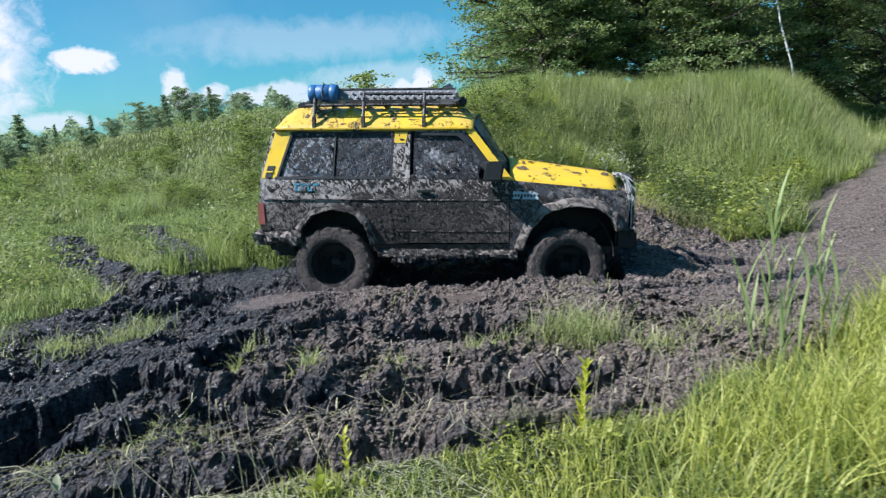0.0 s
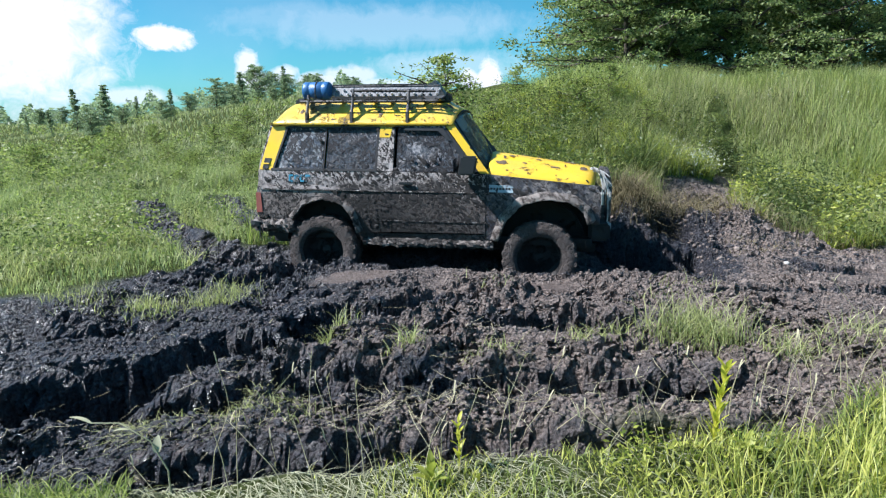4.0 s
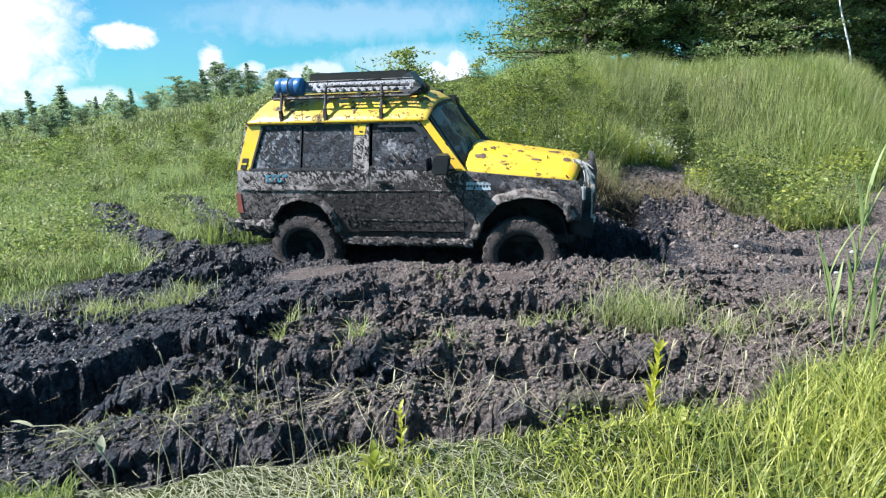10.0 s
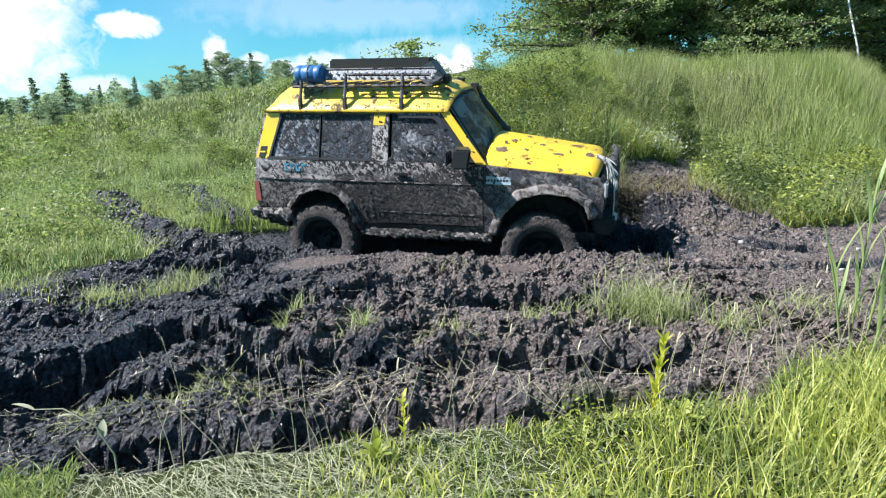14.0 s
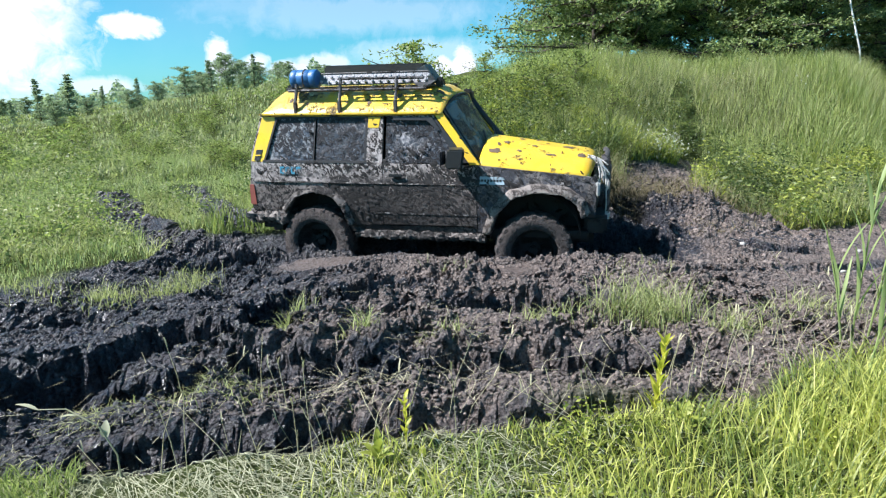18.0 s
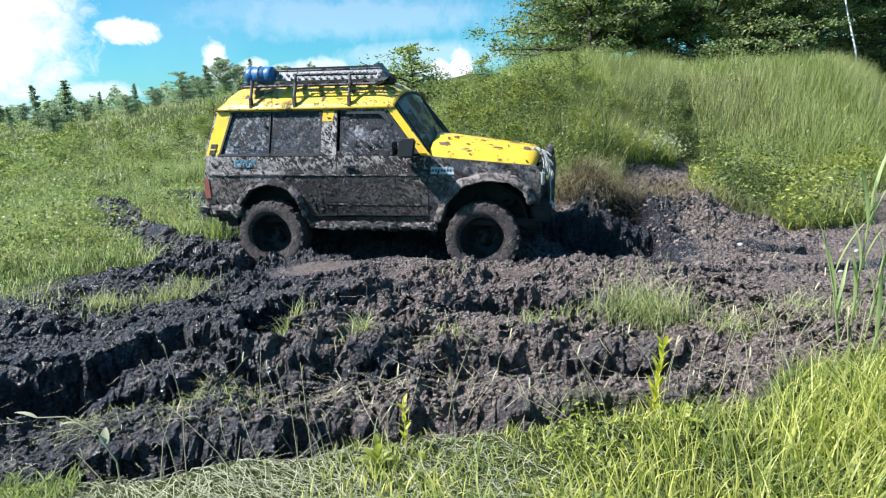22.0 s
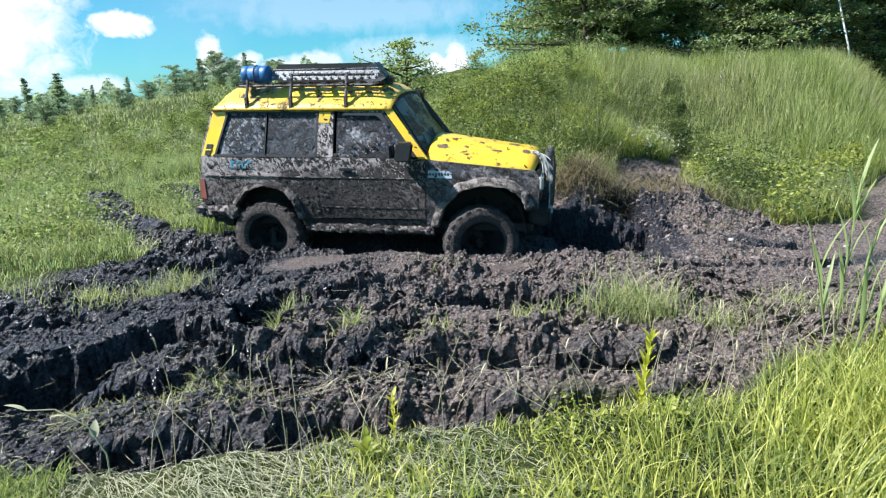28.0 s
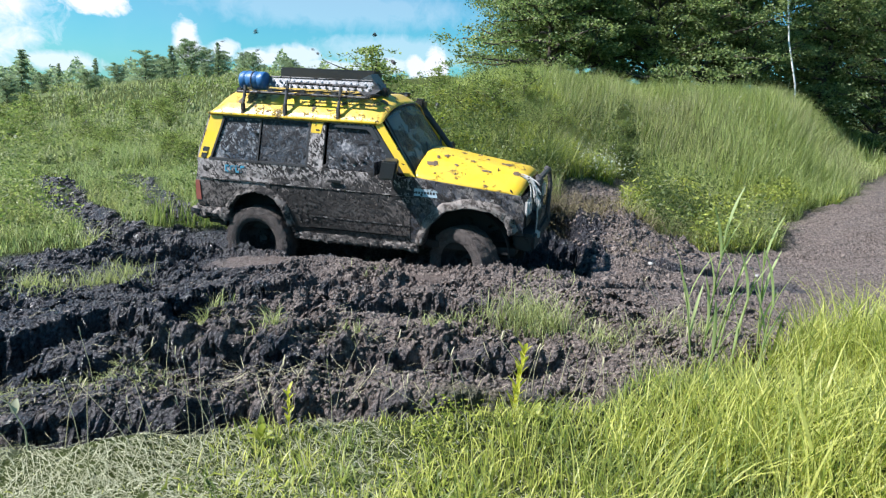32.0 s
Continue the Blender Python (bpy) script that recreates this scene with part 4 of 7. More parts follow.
def leaf_cloud(rs, points, size, flat=0.6):
    """Small four-cornered leaves about many points."""
    n = len(points)
    u = rs.randn(n, 3)
    u[:, 2] *= flat
    u /= np.linalg.norm(u, axis=1, keepdims=True)
    w = np.cross(u, rs.randn(n, 3))
    w /= np.linalg.norm(w, axis=1, keepdims=True)
    s = (size * (0.6 + 0.8 * rs.rand(n)))[:, None]
    corners = np.stack([points - u * s, points + w * s * 0.42, points + u * s, points - w * s * 0.42], 1)
    return corners.reshape(-1, 3), np.arange(4 * n).reshape(-1, 4)


def tube(path, radii, sides=6):
    """Points and faces of a tapered branch."""
    path = np.asarray(path, float)
    t = np.gradient(path, axis=0)
    t /= np.linalg.norm(t, axis=1, keepdims=True) + 1e-9
    ref = np.where(np.abs(t[:, 2:3]) > 0.9, [[1.0, 0, 0]], [[0, 0, 1.0]])
    a = np.cross(t, ref)
    a /= np.linalg.norm(a, axis=1, keepdims=True)
    b = np.cross(t, a)
    ang = np.arange(sides) * 6.2832 / sides
    ring = a[:, None] * np.cos(ang)[None, :, None] + b[:, None] * np.sin(ang)[None, :, None]
    verts = (path[:, None] + ring * np.asarray(radii)[:, None, None]).reshape(-1, 3)
    i = np.arange(len(path) - 1)[:, None] * sides + np.arange(sides)[None]
    j = np.arange(len(path) - 1)[:, None] * sides + (np.arange(sides)[None] + 1) % sides
    return verts, np.stack([i, j, j + sides, i + sides], -1).reshape(-1, 4)


def joined(pieces):
    vs, qs, off = [], [], 0
    for v, q in pieces:
        vs.append(v)
        qs.append(q + off)
        off += len(v)
    return np.concatenate(vs), np.concatenate(qs)


def make_tree(name, label, seed, tall, spread, limbs, leaves, leaf, bark, leafmat, low=0.12, droop=0.0, shape="round", category="tree", trunk_r=0.09, clump=0.24):
    """A tree: trunk with limbs, and a crown of leaves along the twigs."""
    rs = np.random.RandomState(seed)
    zs = np.linspace(0, tall, 9)
    wob = np.cumsum(rs.randn(9, 2) * 0.035 * tall / 6, 0)
    trunk_path = np.column_stack([wob - wob[0], zs])
    pieces = [tube(trunk_path, np.interp(zs, [0, tall], [trunk_r * tall / 6, 0.012]))]
    pts = []
    for i in range(limbs):
        f = low + (0.97 - low) * ((i + rs.rand()) / limbs)
        z0 = f * tall
        reach = spread * {"round": math.sin(math.pi * min(0.98, 0.18 + 0.8 * f)) ** 0.7, "cone": 1.05 - f, "layer": 0.55 + 0.45 * (1 - f)}[shape] * (0.65 + 0.6 * rs.rand())
        az = i * 2.4 + rs.rand() * 0.9
        up = {"round": 0.45, "cone": 0.05, "layer": 0.18}[shape] + 0.2 * rs.randn()
        o = np.array([np.interp(z0, zs, trunk_path[:, 0]), np.interp(z0, zs, trunk_path[:, 1]), z0])
        s = np.linspace(0, 1, 6)[:, None]
        path = o + np.array([math.cos(az), math.sin(az), up]) * reach * s + np.array([0, 0, -droop * reach]) * s * s + np.cumsum(rs.randn(6, 3), 0) * 0.035 * reach
        pieces.append(tube(path, np.linspace(0.03, 0.005, 6) * max(0.4, reach), 4))
        for j in range(7):
            g = 0.22 + 0.78 * (j + rs.rand()) / 7
            p = path[0] + (path[-1] - path[0]) * g
            p = np.array([np.interp(g, s[:, 0], path[:, q_]) for q_ in range(3)])
            tw = p + rs.randn(3) * np.array([0.30, 0.30, 0.12]) * (0.35 + 0.4 * reach)
            pieces.append(tube(np.array([p, (p + tw) / 2 + rs.randn(3) * 0.02, tw]), [0.008, 0.006, 0.003], 3))
            c = rs.randn(leaves, 3) * np.array([clump, clump, 0.42 * clump]) * (0.3 + 0.42 * reach)
            pts.append(tw + c)
    thing = new(name)
    tv, tq = joined(pieces)
    tr = new("trunk", quad_mesh("trunk", tv, tq, bark))
    lv, lq = leaf_cloud(rs, np.concatenate(pts), leaf)
    cr = new("crown", quad_mesh("crown", lv, lq, leafmat))
    tr.parent = cr.parent = thing
    return tagged(thing, label, category)


def plant_copies(proto, places, group, seed, sink=0.05, flat=land):
    """Sets the first at the first place and copies of it at the rest: x, y, size, and turn."""
    rs = np.random.RandomState(seed)
    for i, (x, y, s) in enumerate(places):
        m = pose(x, y, float(flat(np.array([float(x)]), np.array([float(y)]))[0]) - sink, rs.randn() * 2, rs.randn() * 2, rs.rand() * 360)
        if i == 0:
            ob = proto
            ob.matrix_basis = m
        else:
            ob = copy_thing(proto, m)
        ob.scale = (s, s, s * (0.92 + 0.16 * rs.rand()))
        tagged(ob, group=group)


t1 = make_tree("broadleaf_tree", "dense dark green tree with low spreading branches", 101, 5.2, 2.5, 36, 95, 0.052, BARK, TREE_LEAF, low=0.03, shape="layer", clump=0.15)
plant_copies(t1, [(4.2, 18.6, 0.95), (6.2, 19.2, 0.85), (8.8, 18.6, 0.9), (13.6, 20.4, 0.95), (5.0, 22.5, 1.3), (7.6, 23.5, 1.4), (11.0, 25.0, 1.5), (15.6, 24.0, 1.4), (19.0, 22.0, 1.3), (23.5, 24, 1.4), (4.3, 21.5, 1.0), (17.5, 19.5, 1.0), (10.9, 21.4, 1.2)], "trees on the bank", 1)
t2 = make_tree("broadleaf_tree", "leafy tree with a thin upright trunk", 102, 6.2, 2.1, 34, 95, 0.052, BARK, TREE_LEAF, low=0.05, shape="round", clump=0.16)
plant_copies(t2, [(5.3, 18.9, 0.75), (7.5, 18.9, 0.8), (10.2, 19.0, 0.75), (15.0, 19.4, 0.85), (17.2, 25.5, 1.15), (13.2, 27.5, 1.2), (9.0, 27.0, 1.2), (5.5, 26.5, 1.15), (21.5, 28.0, 1.3), (26.5, 28, 1.3), (17.0, 18.6, 0.9)], "trees on the bank", 2)
b1 = make_tree("birch", "slender birch with a pale bare trunk", 103, 9.0, 1.4, 16, 40, 0.055, BIRCH, TREE_LEAF, low=0.5, shape="round", trunk_r=0.017)
plant_copies(b1, [(12.1, 18.8, 1.0)], "", 3)
b1.matrix_basis = pose(11.05, 17.3, 1.75, 0, -11, 0)
t3 = make_tree("meadow_tree", "round green tree standing in the meadow", 104, 4.2, 1.7, 26, 60, 0.075, BARK, TREE_LEAF_HAZED, low=0.08, shape="round")
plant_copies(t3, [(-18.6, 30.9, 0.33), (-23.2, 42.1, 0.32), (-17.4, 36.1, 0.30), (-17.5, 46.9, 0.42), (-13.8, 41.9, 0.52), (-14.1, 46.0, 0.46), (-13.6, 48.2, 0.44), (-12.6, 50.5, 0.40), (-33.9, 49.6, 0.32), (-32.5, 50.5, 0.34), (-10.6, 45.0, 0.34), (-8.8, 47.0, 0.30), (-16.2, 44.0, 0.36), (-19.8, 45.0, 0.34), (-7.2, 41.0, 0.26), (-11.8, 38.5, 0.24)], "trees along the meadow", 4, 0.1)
t4 = make_tree("conifer", "narrow young conifer in the meadow", 105, 5.2, 1.15, 40, 26, 0.075, BARK, TREE_LEAF_HAZED, low=0.04, shape="cone", droop=0.2, clump=0.17)
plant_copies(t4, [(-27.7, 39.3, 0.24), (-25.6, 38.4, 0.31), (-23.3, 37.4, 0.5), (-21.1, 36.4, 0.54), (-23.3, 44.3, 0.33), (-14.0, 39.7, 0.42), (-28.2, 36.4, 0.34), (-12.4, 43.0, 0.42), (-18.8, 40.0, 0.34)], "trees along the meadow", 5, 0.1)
t6 = make_tree("spreading_tree", "tree with wide layered branches at the meadow's edge", 107, 5.2, 2.3, 26, 60, 0.075, BARK, TREE_LEAF_HAZED, low=0.08, shape="layer")
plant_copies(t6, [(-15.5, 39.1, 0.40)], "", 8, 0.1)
t5 = make_tree("willow_bush", "loose grey-green bush with thin upright twigs", 106, 2.6, 1.2, 26, 16, 0.055, BARK, WEED, low=0.05, shape="round", category="bush", trunk_r=0.05)
plant_copies(t5, [(-0.75, 16.6, 0.90), (0.3, 13.6, 0.38), (1.2, 13.0, 0.32), (2.0, 12.6, 0.36), (-1.8, 15.6, 0.5), (0.9, 14.4, 0.34), (2.6, 13.2, 0.34), (-3.0, 19.0, 0.6), (-5.0, 21.0, 0.6), (-4.2, 17.0, 0.45), (3.2, 12.4, 0.3), (-7.8, 19, 0.4), (-11, 22, 0.4), (-15, 26, 0.45), (-9.5, 27, 0.45)], "bushes on the slope", 6)

t7 = make_tree("leafy_bush", "dense yellow-green bush on the bank", 108, 1.25, 0.75, 30, 24, 0.034, BARK, WEED_BRIGHT, low=0.02, shape="round", category="bush", trunk_r=0.05)
plant_copies(t7, [(0.9, 12.4, 0.44), (1.5, 12.7, 0.46), (2.1, 12.5, 0.42), (1.3, 11.7, 0.40), (2.5, 12.0, 0.38), (0.4, 13.2, 0.50), (1.0, 13.6, 0.45), (2.2, 13.6, 0.38), (3.4, 13.0, 0.34), (1.7, 13.2, 0.42),
                  (5.3, 10.2, 0.38), (5.7, 10.5, 0.40), (6.1, 10.0, 0.34), (5.5, 11.3, 0.40), (6.6, 10.7, 0.36), (5.6, 9.2, 0.28), (5.1, 9.0, 0.28), (7.3, 11.2, 0.36), (4.9, 9.5, 0.32), (4.4, 9.6, 0.30), (4.8, 10.3, 0.36)], "leafy bushes on the bank", 11, 0.05)
t8 = make_tree("meadow_bush", "low green bush in the meadow", 109, 1.2, 0.8, 28, 24, 0.036, BARK, WEED, low=0.02, shape="round", category="bush", trunk_r=0.05)
plant_copies(t8, [(2.6, 11.3, 0.40), (4.75, 12.8, 0.26), (4.95, 13.6, 0.28), (-9.6, 16.0, 0.45), (-11.6, 16.4, 0.55), (-10.6, 18.5, 0.5), (-8.4, 17.2, 0.45), (-6.9, 15.4, 0.42), (-5.2, 14.6, 0.5), (-4.4, 13.4, 0.45), (-6.2, 13.2, 0.35), (-3.6, 15.2, 0.55), (-7.6, 21.0, 0.5), (-12.6, 20.4, 0.55), (-4.8, 18.4, 0.6), (-9.8, 12.6, 0.32), (-3.2, 12.4, 0.36), (-14.2, 25.0, 0.7), (-9.4, 25.2, 0.6), (-6.0, 26.5, 0.7), (5.9, 9.9, 0.30), (5.45, 10.4, 0.36), (-2.4, 14.2, 0.6), (-1.6, 13.0, 0.55)], "low bushes over the meadow", 12, 0.05)

# far woods that close the view
rs = np.random.RandomState(201)
n = 60000
a = rs.uniform(radians(20), radians(150), n)
d = 95 + 25 * rs.rand(n)
tall = 2.4 + 0.7 * smooth(radians(123), radians(112), a) + 0.9 * np.sin(a * 40) + 1.0 * np.sin(a * 93 + 1) + 0.8 * np.sin(a * 211)
pts = np.column_stack([d * np.cos(a), d * np.sin(a), land(d * np.cos(a), d * np.sin(a)) + tall * rs.rand(n) ** 0.7])
lv, lq = leaf_cloud(rs, pts, 0.30)
tagged(new("far_woods", quad_mesh("far_woods", lv, lq, TREE_LEAF_HAZED)), "distant line of green woods behind the meadow", "woods", kind="stuff")


# ---- the car ----


def part(name, bm, material, parent, label="", smooth_=False):
    me = bpy.data.meshes.new(name)
    bm.to_mesh(me)
    bm.free()
    me.materials.append(material)
    if smooth_:
        for p in me.polygons:
            p.use_smooth = True
    ob = new(name, me)
    ob.parent = parent
    if label:
        ob["label"] = label
    return ob


def half_width(x, z):
    """Half the body's width at that place."""
    w = np.interp(z, [0.45, 0.62, 0.78, 1.06, 1.10, 1.27, 1.78], [0.79, 0.82, 0.845, 0.845, 0.835, 0.825, 0.725])
    return float(w) - 0.05 * max(0.0, (x - 1.2) / 0.6) ** 2 - 0.03 * max(0.0, (-1.5 - x) / 0.5) ** 2


def panel(name, outline, material, parent, side=-1, out=0.0, thick=0.025, label="", zcuts=(0.62, 0.78, 1.02, 1.07, 1.11, 1.27, 1.45, 1.6), xcuts=(-1.7, -1.5, 1.3, 1.5, 1.65)):
    """A body panel with that outline seen from the side, bent to the body's flank."""
    bm = bmesh.new()
    bm.faces.new([bm.verts.new((x, 0, z)) for x, z in outline])
    for z in zcuts:
        bmesh.ops.bisect_plane(bm, geom=bm.verts[:] + bm.edges[:] + bm.faces[:], plane_co=(0, 0, z), plane_no=(0, 0, 1))
    for x in xcuts:
        bmesh.ops.bisect_plane(bm, geom=bm.verts[:] + bm.edges[:] + bm.faces[:], plane_co=(x, 0, 0), plane_no=(1, 0, 0))
    for v in bm.verts:
        v.co.y = side * (half_width(v.co.x, v.co.z) + out)
    ret = bmesh.ops.extrude_face_region(bm, geom=bm.faces[:])
    for v in ret["geom"]:
        if isinstance(v, bmesh.types.BMVert):
            v.co.y -= side * thick
    bmesh.ops.recalc_face_normals(bm, faces=bm.faces[:])
    return part(name, bm, material, parent, label)


def box(x0, x1, y0, y1, z0, z1, bevel=0.01, bm=None):
    made = bm or bmesh.new()
    r = bmesh.ops.create_cube(made, size=1.0)
    for v in r["verts"]:
        v.co = Vector(((x0 + x1) / 2 + v.co.x * (x1 - x0), (y0 + y1) / 2 + v.co.y * (y1 - y0), (z0 + z1) / 2 + v.co.z * (z1 - z0)))
    if bevel:
        es = list({e for v in r["verts"] for e in v.link_edges})
        bmesh.ops.bevel(made, geom=es, offset=bevel, segments=2, affect="EDGES")
    return made


def pipe(points, radius, sides=8, bm=None):
    """A round bar along points."""
    made = bm or bmesh.new()
    v, q = tube(np.array(points, float), np.full(len(points), radius), sides)
    vs = [made.verts.new(p) for p in v]
    for f in q:
        made.faces.new([vs[i] for i in f])
    made.faces.new(vs[:sides])
    made.faces.new(vs[-sides:])
    bmesh.ops.recalc_face_normals(made, faces=made.faces[:])
    return made


def surface(fn, nu, nv, thick=0.02, down=(0, 0, -1)):
    """A bent sheet from fn(u, v), u and v in 0..1."""
    bm = bmesh.new()
    g = [[bm.verts.new(fn(i / nu, j / nv)) for j in range(nv + 1)] for i in range(nu + 1)]
    for i in range(nu):
        for j in range(nv):
            bm.faces.new((g[i][j], g[i + 1][j], g[i + 1][j + 1], g[i][j + 1]))
    ret = bmesh.ops.extrude_face_region(bm, geom=bm.faces[:])
    for v in ret["geom"]:
        if isinstance(v, bmesh.types.BMVert):
            v.co += Vector(down) * thick
    bmesh.ops.recalc_face_normals(bm, faces=bm.faces[:])
    return bm


def roughen(bm, amount, size, seed=0):
    for v in bm.verts:
        v.co += noise.noise_vector(v.co / size + Vector((seed, 0, 0))) * amount
    return bm


def lumpy_bar(ends, radius, seed):
    """A bar lost under lumps of mud."""
    a_, b_ = (Vector(e) for e in ends)
    n_ = max(8, int((b_ - a_).length / 0.03))
    v, q = tube(np.array([a_.lerp(b_, i / n_) for i in range(n_ + 1)]), np.full(n_ + 1, radius), 12)
    bm = bmesh.new()
    vs = []
    for p_ in v:
        p_ = Vector(p_)
        mid_ = a_ + (b_ - a_) * ((p_ - a_).dot(b_ - a_) / (b_ - a_).length_squared)
        f_ = 0.72 + 0.55 * noise.noise(p_ / 0.11 + Vector((seed, 3, 0))) + 0.45 * noise.noise(p_ / 0.04 + Vector((seed, 0, 5)))
        vs.append(bm.verts.new(mid_ + (p_ - mid_) * max(0.3, f_)))
    for f_ in q:
        bm.faces.new([vs[i] for i in f_])
    bm.faces.new(vs[:12])
    bm.faces.new(vs[-12:])
    bmesh.ops.recalc_face_normals(bm, faces=bm.faces[:])
    return bm


REAR_ARCH = [(-0.80, 0.60), (-0.86, 0.80), (-0.98, 0.92), (-1.20, 0.965), (-1.40, 0.90), (-1.53, 0.74)]
FRONT_ARCH = [(1.64, 0.76), (1.60, 0.88), (1.46, 0.985), (1.20, 1.005), (0.96, 0.94), (0.82, 0.79), (0.735, 0.56)]

car = tagged(new("off_road_car"), "mud-covered yellow and grey off-road car stuck in deep mud", "car")

for side in (-1, 1):
    panel("rear_quarter_panel", [(-1.945, 1.27), (-0.405, 1.27), (-0.425, 0.62)] + REAR_ARCH + [(-1.97, 0.74), (-1.975, 1.05)], GREY_BODY, car, side)
    door = panel("door", [(-0.395, 1.268), (0.595, 1.258), (0.595, 0.632), (-0.415, 0.622)], GREY_BODY, car, side, 0.004)
    panel("front_wing", [(0.605, 1.258), (1.72, 1.155), (1.77, 1.06), (1.765, 0.76)] + FRONT_ARCH + [(0.605, 0.58)], WING, car, side)
    # yellow upper frame
    panel("rear_pillar", [(-1.945, 1.275), (-1.80, 1.775), (-1.625, 1.775), (-1.775, 1.275)], YELLOW, car, side, 0.002)
    panel("window_rail", [(-1.63, 1.742), (-1.62, 1.775), (-0.40, 1.775), (-0.40, 1.745)], YELLOW, car, side, 0.0)
    panel("centre_pillar", [(-0.585, 1.275), (-0.575, 1.742), (-0.405, 1.742), (-0.405, 1.275)], GREY_BODY, car, side, 0.003)
    panel("centre_pillar_top", [(-0.565, 1.63), (-0.562, 1.735), (-0.43, 1.735), (-0.45, 1.63)], YELLOW, car, side, 0.007)
    panel("windscreen_pillar", [(0.13, 1.775), (0.215, 1.79), (0.63, 1.262), (0.53, 1.262)], YELLOW, car, side, 0.002)
    panel("door_window_frame", [(-0.395, 1.745), (-0.395, 1.775), (0.13, 1.775), (0.15, 1.72), (0.09, 1.72)], GREY_BODY, car, side, 0.002)
    panel("door_window_front_frame", [(0.09, 1.735), (0.13, 1.755), (0.52, 1.275), (0.44, 1.275)], BLACK_PLASTIC, car, side, 0.0)
    # panes, set in
    panel("side_window", [(-1.76, 1.285), (-1.615, 1.735), (-1.185, 1.735), (-1.205, 1.285)], GLASS_CLEANER, car, side, -0.014, 0.008)
    panel("side_window", [(-1.175, 1.285), (-1.155, 1.735), (-0.59, 1.735), (-0.60, 1.285)], GLASS_MUD, car, side, -0.018, 0.008)
    panel("window_divider", [(-1.198, 1.28), (-1.178, 1.738), (-1.164, 1.738), (-1.184, 1.28)], DARK_SEAL, car, side, -0.006, 0.012)
    panel("window_seal", [(-1.80, 1.268), (-1.80, 1.292), (-0.585, 1.292), (-0.585, 1.268)], DARK_SEAL, car, side, 0.004, 0.02)
    panel("window_seal", [(-1.655, 1.728), (-1.645, 1.746), (-0.575, 1.746), (-0.575, 1.728)], DARK_SEAL, car, side, 0.004, 0.02)
    panel("window_seal", [(-1.785, 1.28), (-1.635, 1.742), (-1.612, 1.742), (-1.762, 1.28)], DARK_SEAL, car, side, 0.005, 0.02)
    panel("window_seal", [(-0.605, 1.28), (-0.592, 1.742), (-0.572, 1.742), (-0.583, 1.28)], DARK_SEAL, car, side, 0.005, 0.02)
    panel("door_window", [(-0.375, 1.27), (-0.372, 1.735), (0.10, 1.735), (0.47, 1.275)], GLASS_MUD, car, side, -0.018, 0.008)
    panel("rain_guard", [(-0.30, 1.705), (-0.28, 1.735), (0.12, 1.735), (0.22, 1.60), (0.18, 1.60), (0.07, 1.70)], BLACK_PLASTIC, car, side, 0.012, 0.015, "dark wind deflector")
    panel("door_gap", [(-0.412, 1.76), (-0.394, 1.76), (-0.404, 0.63), (-0.424, 0.63)], DARK_SEAL, car, side, -0.002, 0.01)
    panel("door_gap", [(0.594, 1.262), (0.606, 1.262), (0.606, 0.60), (0.594, 0.60)], DARK_SEAL, car, side, -0.003, 0.01)
    # trim lines, vent, lamp and stickers
    panel("swage_line", [(-1.93, 1.058), (-1.93, 1.069), (0.70, 1.069), (0.70, 1.058)], TRIM_PALE, car, side, 0.012, 0.015)
    panel("lower_trim", [(-0.55, 0.742), (-0.55, 0.756), (0.60, 0.756), (0.60, 0.742)], TRIM_PALE, car, side, 0.008, 0.012)
    vent = panel("vent", [(-1.905, 1.285), (-1.875, 1.40), (-1.80, 1.40), (-1.835, 1.285)], BLACK_PLASTIC, car, side, 0.008, 0.01)
    panel("vent_bar", [(-1.89, 1.335), (-1.886, 1.348), (-1.815, 1.348), (-1.82, 1.335)], YELLOW, vent, side, 0.016, 0.012)
    panel("sill", [(-0.80, 0.60), (0.70, 0.62), (0.70, 0.545), (-0.78, 0.53)], GREY_BODY, car, side, -0.01, 0.04)
    step = lumpy_bar([(-0.74, side * 0.80, 0.505), (0.68, side * 0.80, 0.515)], 0.058, side)
    part("side_step", step, SILL_MUD, car, "side step caked in brown mud")
    # flares
    for name, arch, lip in (("rear_wheel_flare", REAR_ARCH, 0.075), ("front_wheel_flare", FRONT_ARCH, 0.10)):
        pts = np.array(arch)
        fine_ = np.array([[np.interp(t_, np.linspace(0, 1, len(pts)), pts[:, q_]) for q_ in range(2)] for t_ in np.linspace(0, 1, 26)])
        mid_ = np.array([pts[:, 0].mean(), 0.52])
        bm = bmesh.new()
        rows = []
        for p in fine_:
            away = (p - mid_) / np.linalg.norm(p - mid_)
            row = []
            for f in range(7):
                ang = f / 6 * math.pi / 2
                rr = p + away * (0.065 if name == "rear_wheel_flare" else 0.09) * math.sin(ang)
                row.append(bm.verts.new((rr[0], side * (half_width(p[0], p[1]) - 0.02 + lip * math.cos(ang) ** 0.8), rr[1])))
            row.append(bm.verts.new((p[0], side * (half_width(p[0], p[1]) - 0.06), p[1])))
            rows.append(row)
        for r0, r1 in zip(rows, rows[1:]):
            for q_ in range(8):
                bm.faces.new((r0[q_], r0[(q_ + 1) % 8], r1[(q_ + 1) % 8], r1[q_]))
        bm.faces.new(rows[0])
        bm.faces.new(rows[-1])
        bmesh.ops.recalc_face_normals(bm, faces=bm.faces[:])
        bmesh.ops.subdivide_edges(bm, edges=bm.edges[:], cuts=1, use_grid_fill=True)
        roughen(roughen(bm, 0.009, 0.10, side * 3), 0.012, 0.03, 7)
